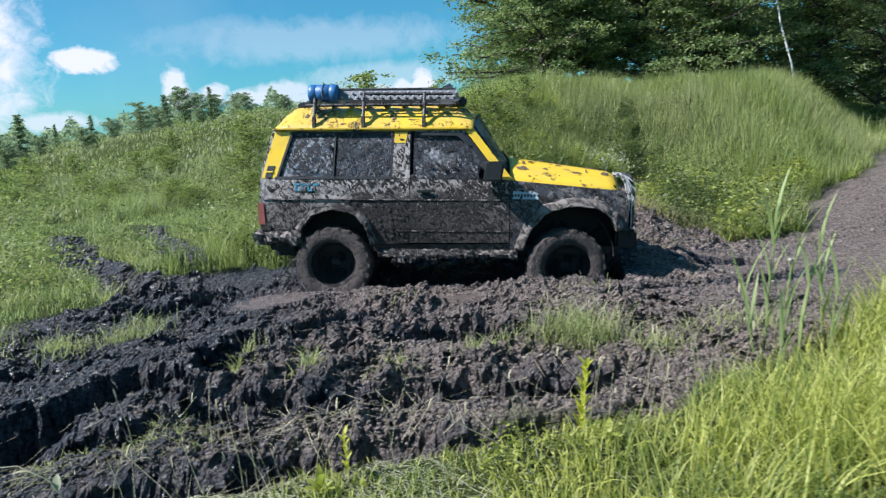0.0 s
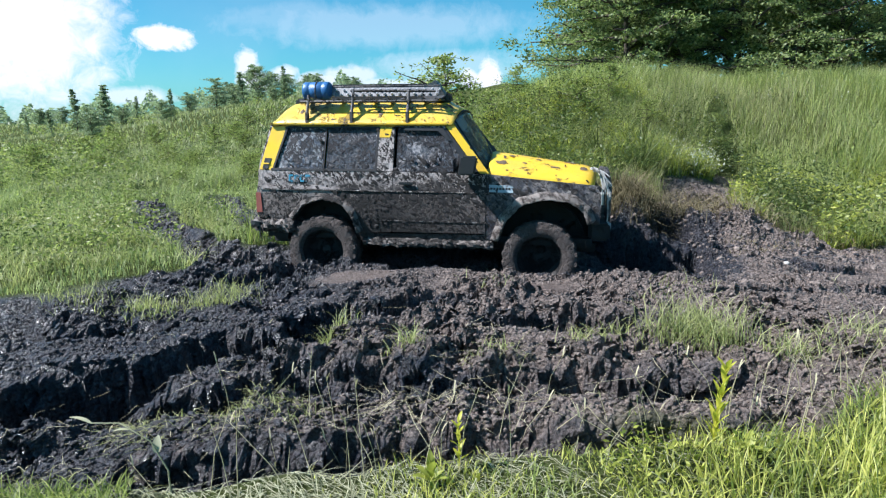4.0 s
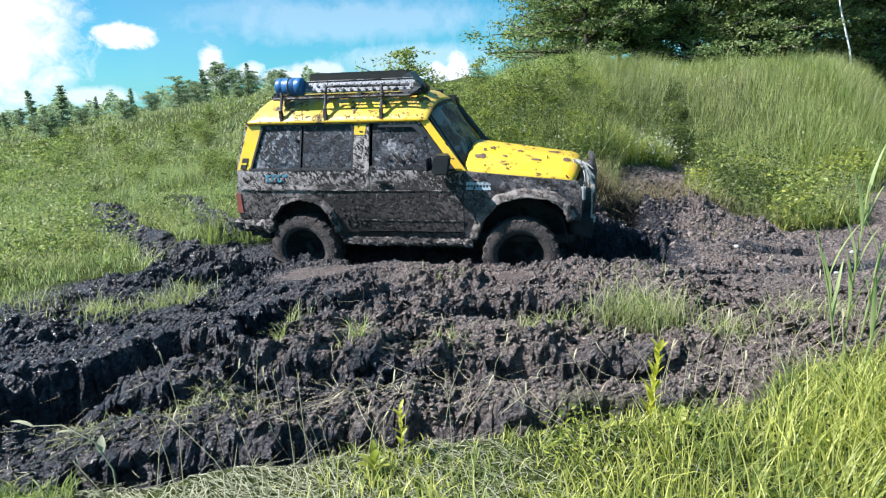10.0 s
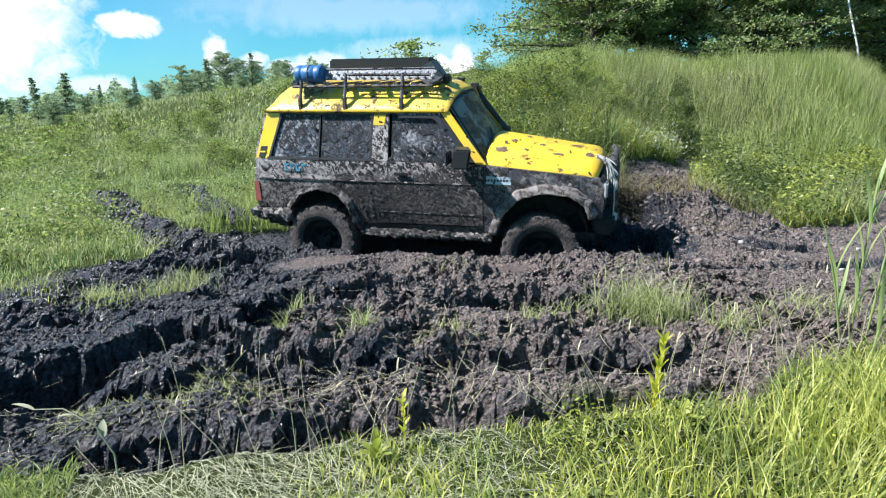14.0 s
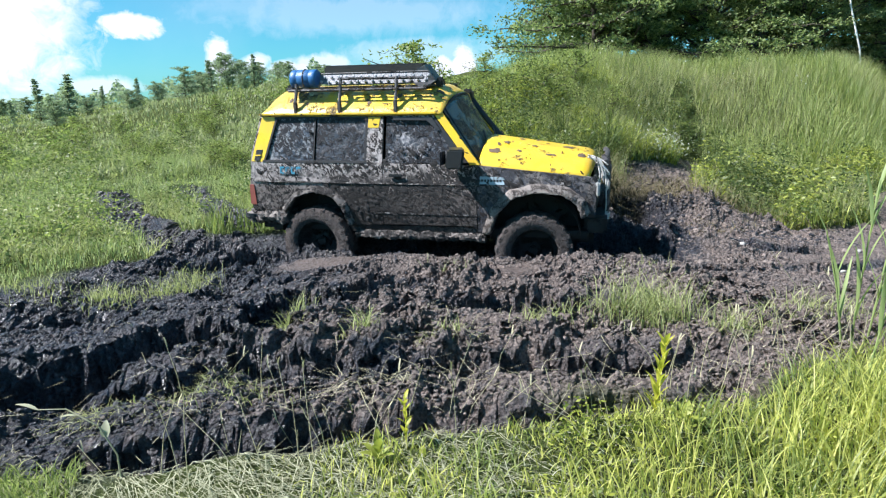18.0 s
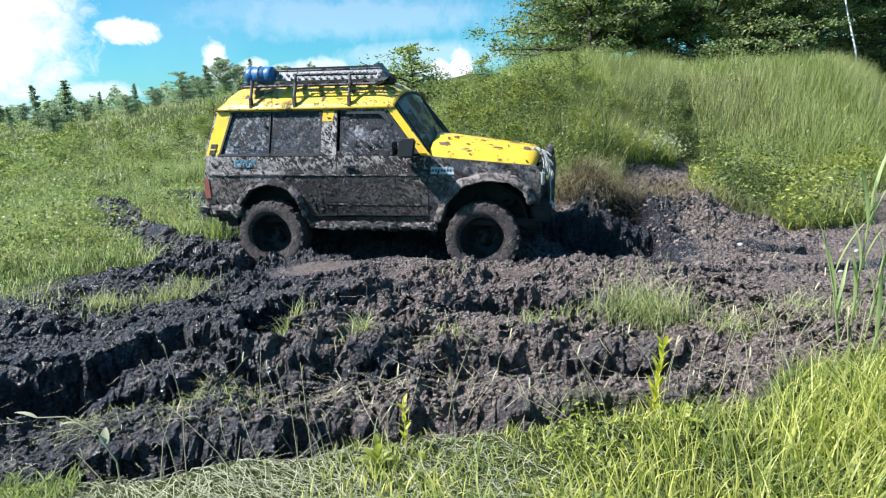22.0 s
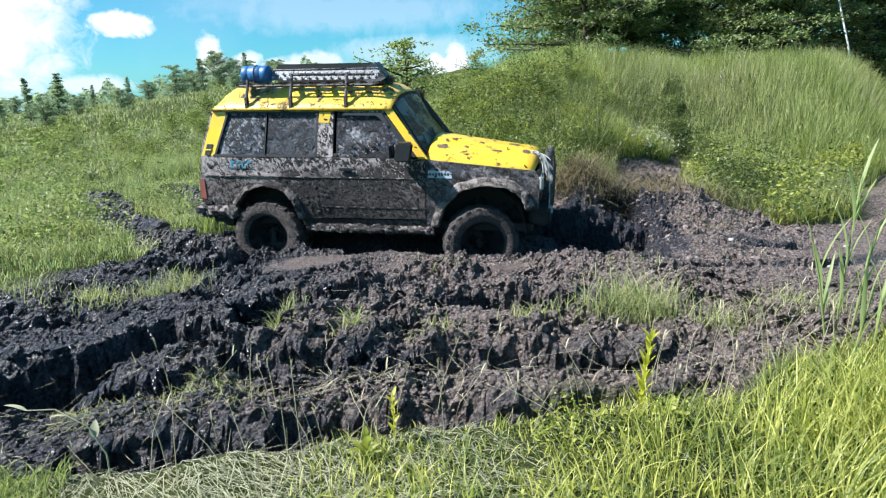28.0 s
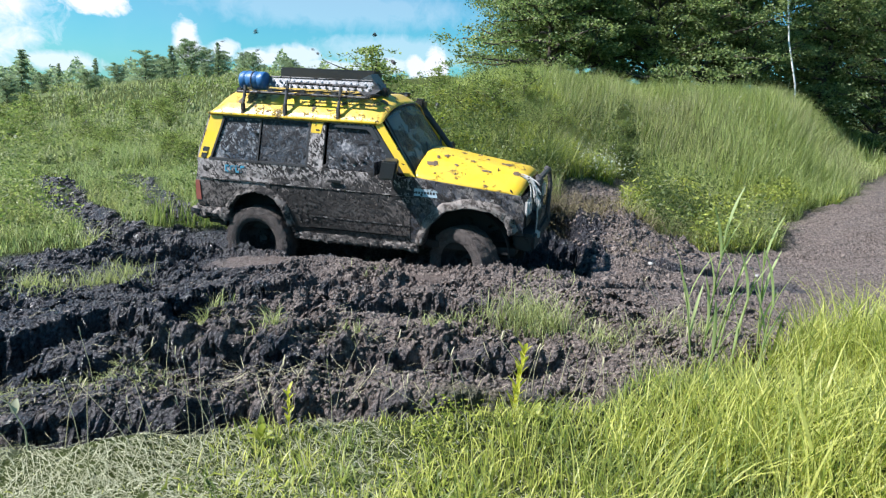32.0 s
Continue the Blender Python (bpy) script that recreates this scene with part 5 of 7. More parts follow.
        part(name, bm, SILL_MUD if lip < 0.09 else CAKED, car, "flared arch caked with grey mud", True)
    # dark wheel housing
    for cx, top in ((-1.17, 0.95), (1.18, 0.99)):
        a_ = np.linspace(0.0, math.pi, 15)
        liner = surface(lambda u, v: (cx + 0.46 * math.cos(math.pi * u), side * (0.30 + 0.50 * v), 0.50 + (top - 0.50) * math.sin(math.pi * u)), 14, 2, 0.01, (0, 0, 0.3))
        part("wheel_housing", liner, UNDER, car)
    part("inner_wing", box(0.62, 1.70, side * 0.40 - 0.10, side * 0.40 + 0.10, 0.45, 1.12, 0.01), UNDER, car)
    part("inner_panel", box(-1.90, 0.55, side * 0.52 - 0.06, side * 0.52 + 0.06, 0.55, 1.24, 0.01), UNDER, car)
    part("housing_top", box(0.70, 1.70, side * 0.60 - 0.19, side * 0.60 + 0.19, 1.01, 1.05, 0.005), UNDER, car)
    part("housing_top", box(-1.62, -0.75, side * 0.60 - 0.19, side * 0.60 + 0.19, 0.98, 1.02, 0.005), UNDER, car)
    # mirror on its arm
    mir = box(0.30, 0.47, side * 1.0 - 0.125, side * 1.0 + 0.125, 1.255, 1.445, 0.018)
    for v in mir.verts:
        v.co.x += (v.co.z - 1.35) * 0.18 + (0.06 if side * v.co.y > 1.0 else 0)
    mirror = part("door_mirror", mir, BLACK_PLASTIC, car, "dark mirror housing")
    part("mirror_glass", box(0.285, 0.299, side * 1.0 - 0.10, side * 1.0 + 0.10, 1.285, 1.415, 0.003), GLASS_MUD, mirror)
    part("mirror_arm", pipe([(0.43, side * 0.80, 1.30), (0.40, side * 0.95, 1.30)], 0.02), BLACK_PLASTIC, mirror)
    part("door_handle", box(-0.33, -0.17, side * 0.862 - 0.012, side * 0.862 + 0.012, 1.135, 1.165, 0.008), BLACK_PLASTIC, door)
    lamp = panel("tail_lamp", [(-1.985, 0.80), (-1.985, 1.02), (-1.925, 1.02), (-1.91, 0.80)], RED_LAMP, car, side, 0.008, 0.06, "red and orange tail lamp")
    part("head_lamp", box(1.755, 1.80, side * 0.58 - 0.12, side * 0.58 + 0.12, 0.93, 1.10, 0.02), PALE_LAMP, car)

for x0, sz in ((-1.60, 0.26),):
    panel("sticker", [(x0, 1.135), (x0, 1.235), (x0 + 0.27, 1.235), (x0 + 0.27, 1.135)], GREY_BODY, car, -1, 0.003, 0.004, "blue lettered sticker under mud")
# rows of bars stand for the sticker's covered letters
for i in range(4):
    x0 = -1.585 + i * 0.065
    panel("sticker_mark", [(x0, 1.145), (x0, 1.225), (x0 + 0.018, 1.225), (x0 + 0.018, 1.145)], STICKER_BLUE, car, -1, 0.008, 0.004)
    panel("sticker_mark", [(x0 + 0.02, 1.205), (x0 + 0.02, 1.225), (x0 + 0.05, 1.225), (x0 + 0.05, 1.205)], STICKER_BLUE, car, -1, 0.008, 0.004)
    if i != 3:
        panel("sticker_mark", [(x0 + 0.02, 1.145), (x0 + 0.02, 1.165), (x0 + 0.05, 1.165), (x0 + 0.05, 1.145)], STICKER_BLUE, car, -1, 0.008, 0.004)
panel("wing_sticker", [(0.63, 1.075), (0.63, 1.15), (0.88, 1.145), (0.88, 1.07)], STICKER_PALE, car, -1, 0.005, 0.004, "pale blue sticker smeared with mud")
for i in range(7):
    panel("sticker_mark", [(0.645 + 0.031 * i, 1.098), (0.645 + 0.031 * i, 1.122), (0.666 + 0.031 * i, 1.121), (0.666 + 0.031 * i, 1.097)], BLACK_PLASTIC, car, -1, 0.008, 0.004)
panel("wing_number", [(1.42, 1.075), (1.42, 1.125), (1.53, 1.12), (1.53, 1.07)], TRIM_PALE, car, -1, 0.006, 0.004, "worn white mark")


def roof_at(u, v):
    x = -1.815 + 2.04 * u
    a_ = 2 * v - 1
    drop = 0.20 * max(0.0, (0.10 - u) / 0.10) ** 2 + 0.10 * max(0.0, (u - 0.88) / 0.12) ** 2
    rise = (0.275 - drop) * (1 - abs(a_) ** 3.2)
    rib = 0.008 * (1 if (int(u * 22) % 2 == 0) else 0) * (1 if abs(a_) < 0.78 else 0)
    return (x + 0.03 * (1 - abs(a_) ** 2) * (1 if u > 0.5 else -1), a_ * 0.745, 1.772 + rise + rib)


part("roof", surface(roof_at, 46, 28), YELLOW_ROOF, car, "yellow roof splashed with mud", True)
for side in (-1, 1):
    part("roof_gutter", box(-1.82, 0.17, side * 0.748 - 0.014, side * 0.748 + 0.014, 1.762, 1.782, 0.005), YELLOW, car)


def hood_at(u, v):
    x = 0.60 + 1.14 * u
    a_ = 2 * v - 1
    edge = 1.262 - 0.108 * u - 0.05 * max(0.0, (u - 0.9) / 0.1) ** 2
    wide = 0.775 - 0.10 * u ** 2
    bulge = 0.02 * (1 if abs(a_) < 0.5 else 0)
    return (x - 0.06 * abs(a_) ** 3 * u, a_ * wide, edge + (0.205 - 0.055 * u) * (1 - abs(a_) ** 2.6) + bulge)


part("bonnet", surface(hood_at, 26, 24), YELLOW, car, "yellow bonnet spotted with mud", True)
part("cowl", surface(lambda u, v: (0.46 + 0.15 * u, (2 * v - 1) * 0.74, 1.30 - 0.02 * u + 0.075 * (1 - abs(2 * v - 1) ** 2.5)), 3, 16), BLACK_PLASTIC, car)


def screen_at(u, v):
    a_ = 2 * v - 1
    top, foot = Vector((0.205, a_ * 0.63, 1.955 - 0.14 * abs(a_) ** 2.5)), Vector((0.575, a_ * 0.70, 1.36 - 0.07 * abs(a_) ** 2))
    p = foot.lerp(top, u)
    p.x += 0.06 * (1 - a_ * a_)
    return p


windscreen = part("windscreen", surface(screen_at, 8, 16, 0.008, (-0.8, 0, -0.6)), SCREEN, car, "dirty greenish windscreen", True)
for off in (-0.45, 0.1):
    part("wiper", pipe([(0.63, off, 1.36), (0.60, off + 0.15, 1.45), (0.53, off + 0.32, 1.55)], 0.009, 5), BLACK_PLASTIC, windscreen)
for a_ in (-0.96, 0.96):
    part("screen_seal", pipe([tuple(screen_at(t_, (a_ + 1) / 2)) for t_ in np.linspace(0, 1, 6)], 0.013, 6), DARK_SEAL, windscreen)
part("screen_seal", pipe([tuple(screen_at(0.98, t_)) for t_ in np.linspace(0.03, 0.97, 9)], 0.012, 6), DARK_SEAL, windscreen)

# front, rear and floor
part("grille", box(1.72, 1.775, -0.66, 0.66, 0.80, 1.14, 0.015), BLACK_PLASTIC, car)
for i in range(6):
    part("grille_bar", box(1.772, 1.785, -0.45, 0.45, 0.85 + i * 0.045, 0.865 + i * 0.045, 0.004), RACK_METAL, car)
part("front_bumper", roughen(box(1.66, 1.88, -0.72, 0.72, 0.58, 0.76, 0.03), 0.012, 0.1), UNDER, car, "steel bumper black with mud")
for y_ in (-0.45, 0.45):
    part("bull_bar", pipe([(1.86, y_, 0.70), (1.87, y_, 1.10), (1.84, y_, 1.27), (1.82, y_ * 0.8, 1.30)], 0.028), RACK_METAL, car)
part("bull_bar", pipe([(1.84, -0.42, 1.28), (1.85, 0, 1.30), (1.84, 0.42, 1.28)], 0.028), RACK_METAL, car)
part("winch", box(1.68, 1.86, -0.28, 0.28, 0.76, 0.92, 0.03), RACK_METAL, car)
part("tailgate", surface(lambda u, v: (-1.96 + 0.13 * max(0, u - 0.55) / 0.45 + 0.01 * math.sin(math.pi * v), (2 * v - 1) * (0.80 - 0.10 * max(0, u - 0.55) / 0.45), 0.72 + 1.06 * u), 8, 8, 0.03, (1, 0, 0)), GREY_BODY, car, "muddy tailgate")
part("rear_window", surface(lambda u, v: (-1.945 + 0.12 * u, (2 * v - 1) * 0.55, 1.32 + 0.38 * u), 3, 3, 0.01, (-1, 0, 0)), GLASS_MUD, car)
part("rear_bumper", roughen(roughen(box(-2.07, -1.50, -0.80, 0.80, 0.575, 0.735, 0.03), 0.02, 0.12), 0.01, 0.04), SILL_MUD, car, "rear bumper lumped with mud")
for side in (-1, 1):
    part("bumper_mud", lumpy_bar([(-2.02, side * 0.80, 0.66), (-1.52, side * 0.84, 0.68)], 0.085, 9 + side), SILL_MUD, car, "mud caked on the bumper end")
part("floor_pan", box(-1.9, 1.7, -0.74, 0.74, 0.52, 0.60, 0.01), UNDER, car)
for y_ in (-0.42, 0.42):
    part("chassis_rail", box(-1.95, 1.75, y_ - 0.05, y_ + 0.05, 0.42, 0.52, 0.01), UNDER, car)
for x_ in (-1.2, 1.16):
    part("axle", pipe([(x_, -0.66, 0.39), (x_, 0.66, 0.39)], 0.05), UNDER, car)
    part("axle_case", box(x_ - 0.12, x_ + 0.12, -0.02, 0.24, 0.28, 0.50, 0.05), UNDER, car)
part("cabin_lining", box(-1.72, 0.15, -0.62, 0.62, 1.05, 1.10, 0.02), UNDER, car)
for y_ in (-0.38, 0.38):
    seat_ = part("seat", box(-0.45, 0.05, y_ - 0.24, y_ + 0.24, 0.95, 1.12, 0.05), BLACK_PLASTIC, car)
    part("seat_back", box(-0.52, -0.40, y_ - 0.23, y_ + 0.23, 1.10, 1.62, 0.05), BLACK_PLASTIC, seat_)

# snorkel on the far pillar
snork = part("snorkel", pipe([(0.95, 0.84, 1.20), (0.66, 0.86, 1.26), (0.52, 0.85, 1.42), (0.32, 0.81, 1.68), (0.17, 0.78, 1.88)], 0.045, 10), BLACK_PLASTIC, car, "black raised air intake", True)
part("intake_head", box(0.08, 0.22, 0.71, 0.86, 1.84, 1.98, 0.03), BLACK_PLASTIC, snork)

# roof rack and what is lashed to it
rack = part("roof_rack", pipe([(-1.50, -0.66, 2.015), (0.05, -0.66, 2.015)], 0.016), RACK_METAL, car, "dark steel roof rack")
part("rack_rail", pipe([(-1.50, 0.66, 2.015), (0.05, 0.66, 2.015)], 0.016), RACK_METAL, rack)
part("rack_rail", pipe([(-0.92, -0.64, 2.13), (0.02, -0.64, 2.12)], 0.014), RACK_METAL, rack)
for x_ in (-1.40, -0.89, -0.27):
    for side in (-1, 1):
        part("rack_post", box(x_ - 0.018, x_ + 0.018, side * 0.715 - 0.02, side * 0.715 + 0.02, 1.76, 1.90, 0.005), RACK_METAL, rack)
        part("rack_post", pipe([(x_, side * 0.715, 1.89), (x_, side * 0.68, 1.98), (x_, side * 0.64, 2.14)], 0.017), RACK_METAL, rack)
for i in range(9):
    x_ = -1.48 + i * 0.19
    part("rack_slat", box(x_ - 0.03, x_ + 0.03, -0.66, 0.66, 2.03, 2.05, 0.005), RACK_METAL, rack)
# perforated recovery plate along the near rail
plate_thing = part("recovery_plate", surface(lambda u, v: (-1.20 + 1.24 * u, -0.58 + 0.05 * v, 2.075 + 0.10 * v), 12, 3, 0.02, (0, 1, 0)), PLATE_ALLOY, car, "grey perforated recovery plate")
stud = bmesh.new()
r_ = bmesh.ops.create_cone(stud, cap_ends=True, segments=8, radius1=0.017, radius2=0.010, depth=0.014)
bmesh.ops.rotate(stud, verts=r_["verts"], cent=(0, 0, 0), matrix=Matrix.Rotation(radians(90), 3, "X"))
first = part("stud", stud, PLATE_STUD, plate_thing)
for i in range(30):
    ob = first if i == 0 else new("stud", first.data)
    ob.parent = plate_thing
    ob.location = (-1.14 + (i % 15) * 0.083 + 0.03 * (i // 15), -0.585 + 0.02 * (i // 15), 2.10 + 0.045 * (i // 15))
part("plate_edge", pipe([(-1.2, -0.53, 2.185), (0.04, -0.53, 2.185)], 0.008, 6), RACK_METAL, plate_thing)
part("cargo_box", box(-1.52, -0.26, 0.30, 0.52, 2.06, 2.29, 0.02), BLACK_PLASTIC, car, "long black box lashed on the rack")
fold = bmesh.new()
fold.faces.new([fold.verts.new(p_) for p_ in ((-0.24, -0.46, 2.13), (-0.03, -0.44, 2.25), (0.08, -0.40, 2.09), (-0.05, -0.44, 2.0))])
r_ = bmesh.ops.extrude_face_region(fold, geom=fold.faces[:])
for v in r_["geom"]:
    if isinstance(v, bmesh.types.BMVert):
        v.co.y += 0.22
        v.co.z += 0.01
bmesh.ops.recalc_face_normals(fold, faces=fold.faces[:])
part("folded_panel", fold, PLATE_ALLOY, car, "tilted grey plate on the rack front")
part("front_lamp", box(0.06, 0.14, -0.36, -0.24, 2.02, 2.12, 0.02), BLACK_PLASTIC, car)
drum = bmesh.new()
prof = [(-1.475, 0.05), (-1.47, 0.088), (-1.455, 0.097), (-1.40, 0.097), (-1.395, 0.093), (-1.385, 0.093), (-1.38, 0.097), (-1.26, 0.097), (-1.255, 0.093), (-1.245, 0.093), (-1.24, 0.097), (-1.185, 0.097), (-1.175, 0.088), (-1.17, 0.05)]
rings = [[drum.verts.new((x_, -0.585 + r_ * math.cos(k_ * math.pi / 12), 2.135 + r_ * math.sin(k_ * math.pi / 12))) for k_ in range(24)] for x_, r_ in prof]
for r0, r1 in zip(rings, rings[1:]):
    for k_ in range(24):
        drum.faces.new((r0[k_], r0[(k_ + 1) % 24], r1[(k_ + 1) % 24], r1[k_]))
drum.faces.new(rings[0])
drum.faces.new(rings[-1])
bmesh.ops.recalc_face_normals(drum, faces=drum.faces[:])
part("blue_drum", drum, BLUE_DRUM, car, "blue plastic drum tied to the rack", True)
for x_ in (-1.315,):
    part("lashing", pipe([(x_, -0.585 + 0.099 * math.cos(t_), 2.135 + 0.099 * math.sin(t_)) for t_ in np.linspace(0, 6.2, 16)], 0.008, 5), RACK_METAL, car)
part("work_lamp", box(-1.66, -1.56, -0.42, -0.28, 1.99, 2.07, 0.02), BLACK_PLASTIC, car)
part("strap", pipe([(-1.50, 0.2, 2.16), (-1.62, 0.0, 2.12), (-1.70, -0.25, 2.06)], 0.008, 5), BLACK_PLASTIC, car)

# rope bundle on the bull bar
rs = np.random.RandomState(31)
bundle = bmesh.new()
for i in range(20):
    r_ = rs.randn(9)
    a_, b_, c_ = Vector((1.70 + 0.02 * r_[0], -0.47 + 0.04 * r_[1], 1.31 + 0.015 * r_[2])), Vector((1.80 + 0.03 * r_[3], -0.51 + 0.03 * r_[4], 1.30 + 0.03 * r_[5])), Vector((1.84 + 0.025 * r_[6], -0.48 + 0.03 * r_[7], 1.13 + 0.04 * r_[8]))
    pipe([tuple(a_.lerp(b_, t_).lerp(b_.lerp(c_, t_), t_)) for t_ in np.linspace(0, 1, 8)], 0.0065, 5, bundle)
part("rope_bundle", bundle, ROPE_PALE, car, "tangle of pale rope hung on the bull bar")
strap = bmesh.new()
for off in (0, 0.02, 0.035):
    pipe([(1.82, -0.48 + off, 1.22), (1.85 + off, -0.48, 1.05), (1.86, -0.48 + off, 0.88), (1.86, -0.47, 0.74)], 0.008, 5, strap)
part("hanging_strap", strap, ROPE_PALE, car, "strap end hanging before the grille")
part("shackle", roughen(box(1.83, 1.90, -0.50, -0.42, 0.66, 0.76, 0.02), 0.008, 0.05), ROPE_PALE, car)

# mud thrown in lumps on the flank, bonnet and roof
rs = np.random.RandomState(32)
lumps = bmesh.new()
for i in range(900):
    if i < 620:
        # the fan thrown forwards and up from the rear wheel
        f_ = rs.rand() ** 0.7
        x_ = -0.95 + 1.5 * f_ + 0.12 * rs.randn()
        z_ = 0.92 + 0.16 * f_ + (0.16 - 0.04 * f_) * rs.randn()
    else:
        x_ = rs.uniform(-1.9, 1.7)
        z_ = 0.66 + 0.62 * rs.rand() ** 0.8 if rs.rand() < 0.85 else rs.uniform(1.28, 1.72)
    if (abs(x_ + 1.2) < 0.38 or abs(x_ - 1.18) < 0.46) and z_ < 1.0 or not 0.64 < z_ < 1.72 or x_ > 0.5 and z_ > 1.2:
        continue
    p_ = Vector((x_, -half_width(x_, z_) - 0.002, z_))
    s_ = 0.005 + 0.022 * rs.rand() ** 2.5
    r_ = bmesh.ops.create_icosphere(lumps, subdivisions=1, radius=s_)
    slant = Matrix.Rotation(radians(rs.uniform(15, 60)), 3, "Y")
    sq = Vector((1 + 1.6 * rs.rand(), 0.35, 0.7 + 0.4 * rs.rand()))
    for v in r_["verts"]:
        c_ = v.co * (0.7 + 0.6 * rs.rand())
        v.co = p_ + slant @ Vector((c_.x * sq.x, c_.y * sq.y, c_.z * sq.z))


def splat(bm, at, u, v, ru, rv, rs):
    """A flat ragged splash of mud lying on a curved panel."""
    ring = []
    for i in range(16):
        a = i * math.pi / 8
        r = 0.55 + 0.75 * rs.rand()
        ring.append(bm.verts.new(Vector(at(min(0.98, max(0.02, u + ru * r * math.cos(a))), min(0.98, max(0.02, v + rv * r * math.sin(a))))) + Vector((0, 0, 0.004))))
    mid_ = bm.verts.new(Vector(at(u, v)) + Vector((0, 0, 0.013)))
    for i in range(16):
        bm.faces.new((ring[i], ring[(i + 1) % 16], mid_))


rs = np.random.RandomState(77)
for name, at, spots in (("bonnet_splash", hood_at, [(0.75, 0.42, 0.055, 0.045), (0.62, 0.20, 0.05, 0.02), (0.12, 0.16, 0.06, 0.03), (0.33, 0.2, 0.025, 0.02), (0.45, 0.3, 0.03, 0.02), (0.2, 0.3, 0.035, 0.03), (0.55, 0.45, 0.02, 0.02), (0.88, 0.25, 0.03, 0.02), (0.3, 0.5, 0.03, 0.02)]),
                        ("roof_splash", roof_at, [(0.16, 0.10, 0.014, 0.02), (0.6, 0.07, 0.012, 0.012), (0.75, 0.12, 0.02, 0.02), (0.95, 0.2, 0.02, 0.03)])):
    spots = spots + [(rs.rand(), rs.rand() * 0.6, 0.006 + 0.016 * rs.rand() ** 2, 0.006 + 0.012 * rs.rand() ** 2) for i in range(14)]
    bm = bmesh.new()
    for u_, v_, ru, rv in spots:
        splat(bm, at, u_, v_, ru, rv, rs)
    part(name, bm, SPLAT, car, "drying splashes of brown mud")["kind"] = "stuff"
lump_ob = part("mud_splash", lumps, UNDER, car, "dried lumps of thrown mud")
lump_ob["kind"] = "stuff"


def make_wheel(side):
    """A lugged tyre with its rim, axle along y."""
    R_ = 0.395
    w = 0.135
    bm = bmesh.new()
    prof_ = [(-w * 0.8, 0.235), (-w, 0.27), (-w * 1.02, 0.32), (-w * 0.98, 0.365), (-w * 0.85, 0.385), (0, 0.388), (w * 0.85, 0.385), (w * 0.98, 0.365), (w * 1.02, 0.32), (w, 0.27), (w * 0.8, 0.235)]
    seg = 40
    rings_ = [[bm.verts.new((r_ * math.cos(6.2832 * k_ / seg), y_, r_ * math.sin(6.2832 * k_ / seg))) for k_ in range(seg)] for y_, r_ in prof_]
    for r0, r1 in zip(rings_, rings_[1:]):
        for k_ in range(seg):
            bm.faces.new((r0[k_], r0[(k_ + 1) % seg], r1[(k_ + 1) % seg], r1[k_]))
    bmesh.ops.recalc_face_normals(bm, faces=bm.faces[:])
    roughen(bm, 0.006, 0.05, side)
    wheel = part("wheel", bm, RUBBER, car, "lugged off-road tyre clogged with mud", True)
    lug = bmesh.new()
    for v in bmesh.ops.create_cube(lug, size=1.0)["verts"]:
        v.co = Vector((v.co.x * 0.05, v.co.y * 0.105, v.co.z * 0.036 - (0.012 if v.co.y < 0 else 0)))
    bmesh.ops.bevel(lug, geom=lug.edges[:], offset=0.006, segments=1, affect="EDGES")
    first = part("lug", lug, RUBBER, wheel)
    for k_ in range(44):
        s_ = -1 if k_ % 2 else 1
        ob = first if k_ == 0 else new("lug", first.data)
        ob.parent = wheel
        ob.matrix_basis = Matrix.Rotation(6.2832 * k_ / 44, 4, "Y") @ pose(0, s_ * 0.082, R_ - 0.014, 0, 0, 0 if s_ < 0 else 180)
    rim = surface(lambda u, v: ((0.24 - 0.235 * u ** 1.2) * math.cos(6.2832 * v), side * (0.10 - 0.17 * math.sin(min(1.0, u * 1.5) * 1.57)), (0.24 - 0.235 * u ** 1.2) * math.sin(6.2832 * v)), 8, 28, 0.012, (0, -side, 0))
    part("rim", rim, RIM_DARK, wheel, "dark steel rim packed with mud")
    hub = bmesh.new()
    r_ = bmesh.ops.create_cone(hub, cap_ends=True, segments=16, radius1=0.05, radius2=0.04, depth=0.08)
    bmesh.ops.rotate(hub, verts=r_["verts"], cent=(0, 0, 0), matrix=Matrix.Rotation(radians(90 * side), 3, "X"))
    bmesh.ops.translate(hub, verts=r_["verts"], vec=(0, -side * 0.05, 0))
    part("hub", hub, RIM_DARK, wheel)
    for k_ in range(6):
        a_ = 6.2832 * k_ / 6
        part("wheel_nut", box(0.1 * math.cos(a_) - 0.012, 0.1 * math.cos(a_) + 0.012, -side * 0.065 - 0.012, -side * 0.065 + 0.012, 0.1 * math.sin(a_) - 0.012, 0.1 * math.sin(a_) + 0.012, 0.004), RIM_DARK, wheel)
    return wheel


WHEELS = {}
for fx, lx in (("rear", -1.20), ("front", 1.165)):
    for side in (-1, 1):
        w_ = make_wheel(side)
        w_.matrix_basis = pose(lx, side * 0.74, 0.39)
        WHEELS[fx, side] = (w_, Vector((lx, side * 0.74, 0.39)))


# ---- plants and clods on and beside the mud ----


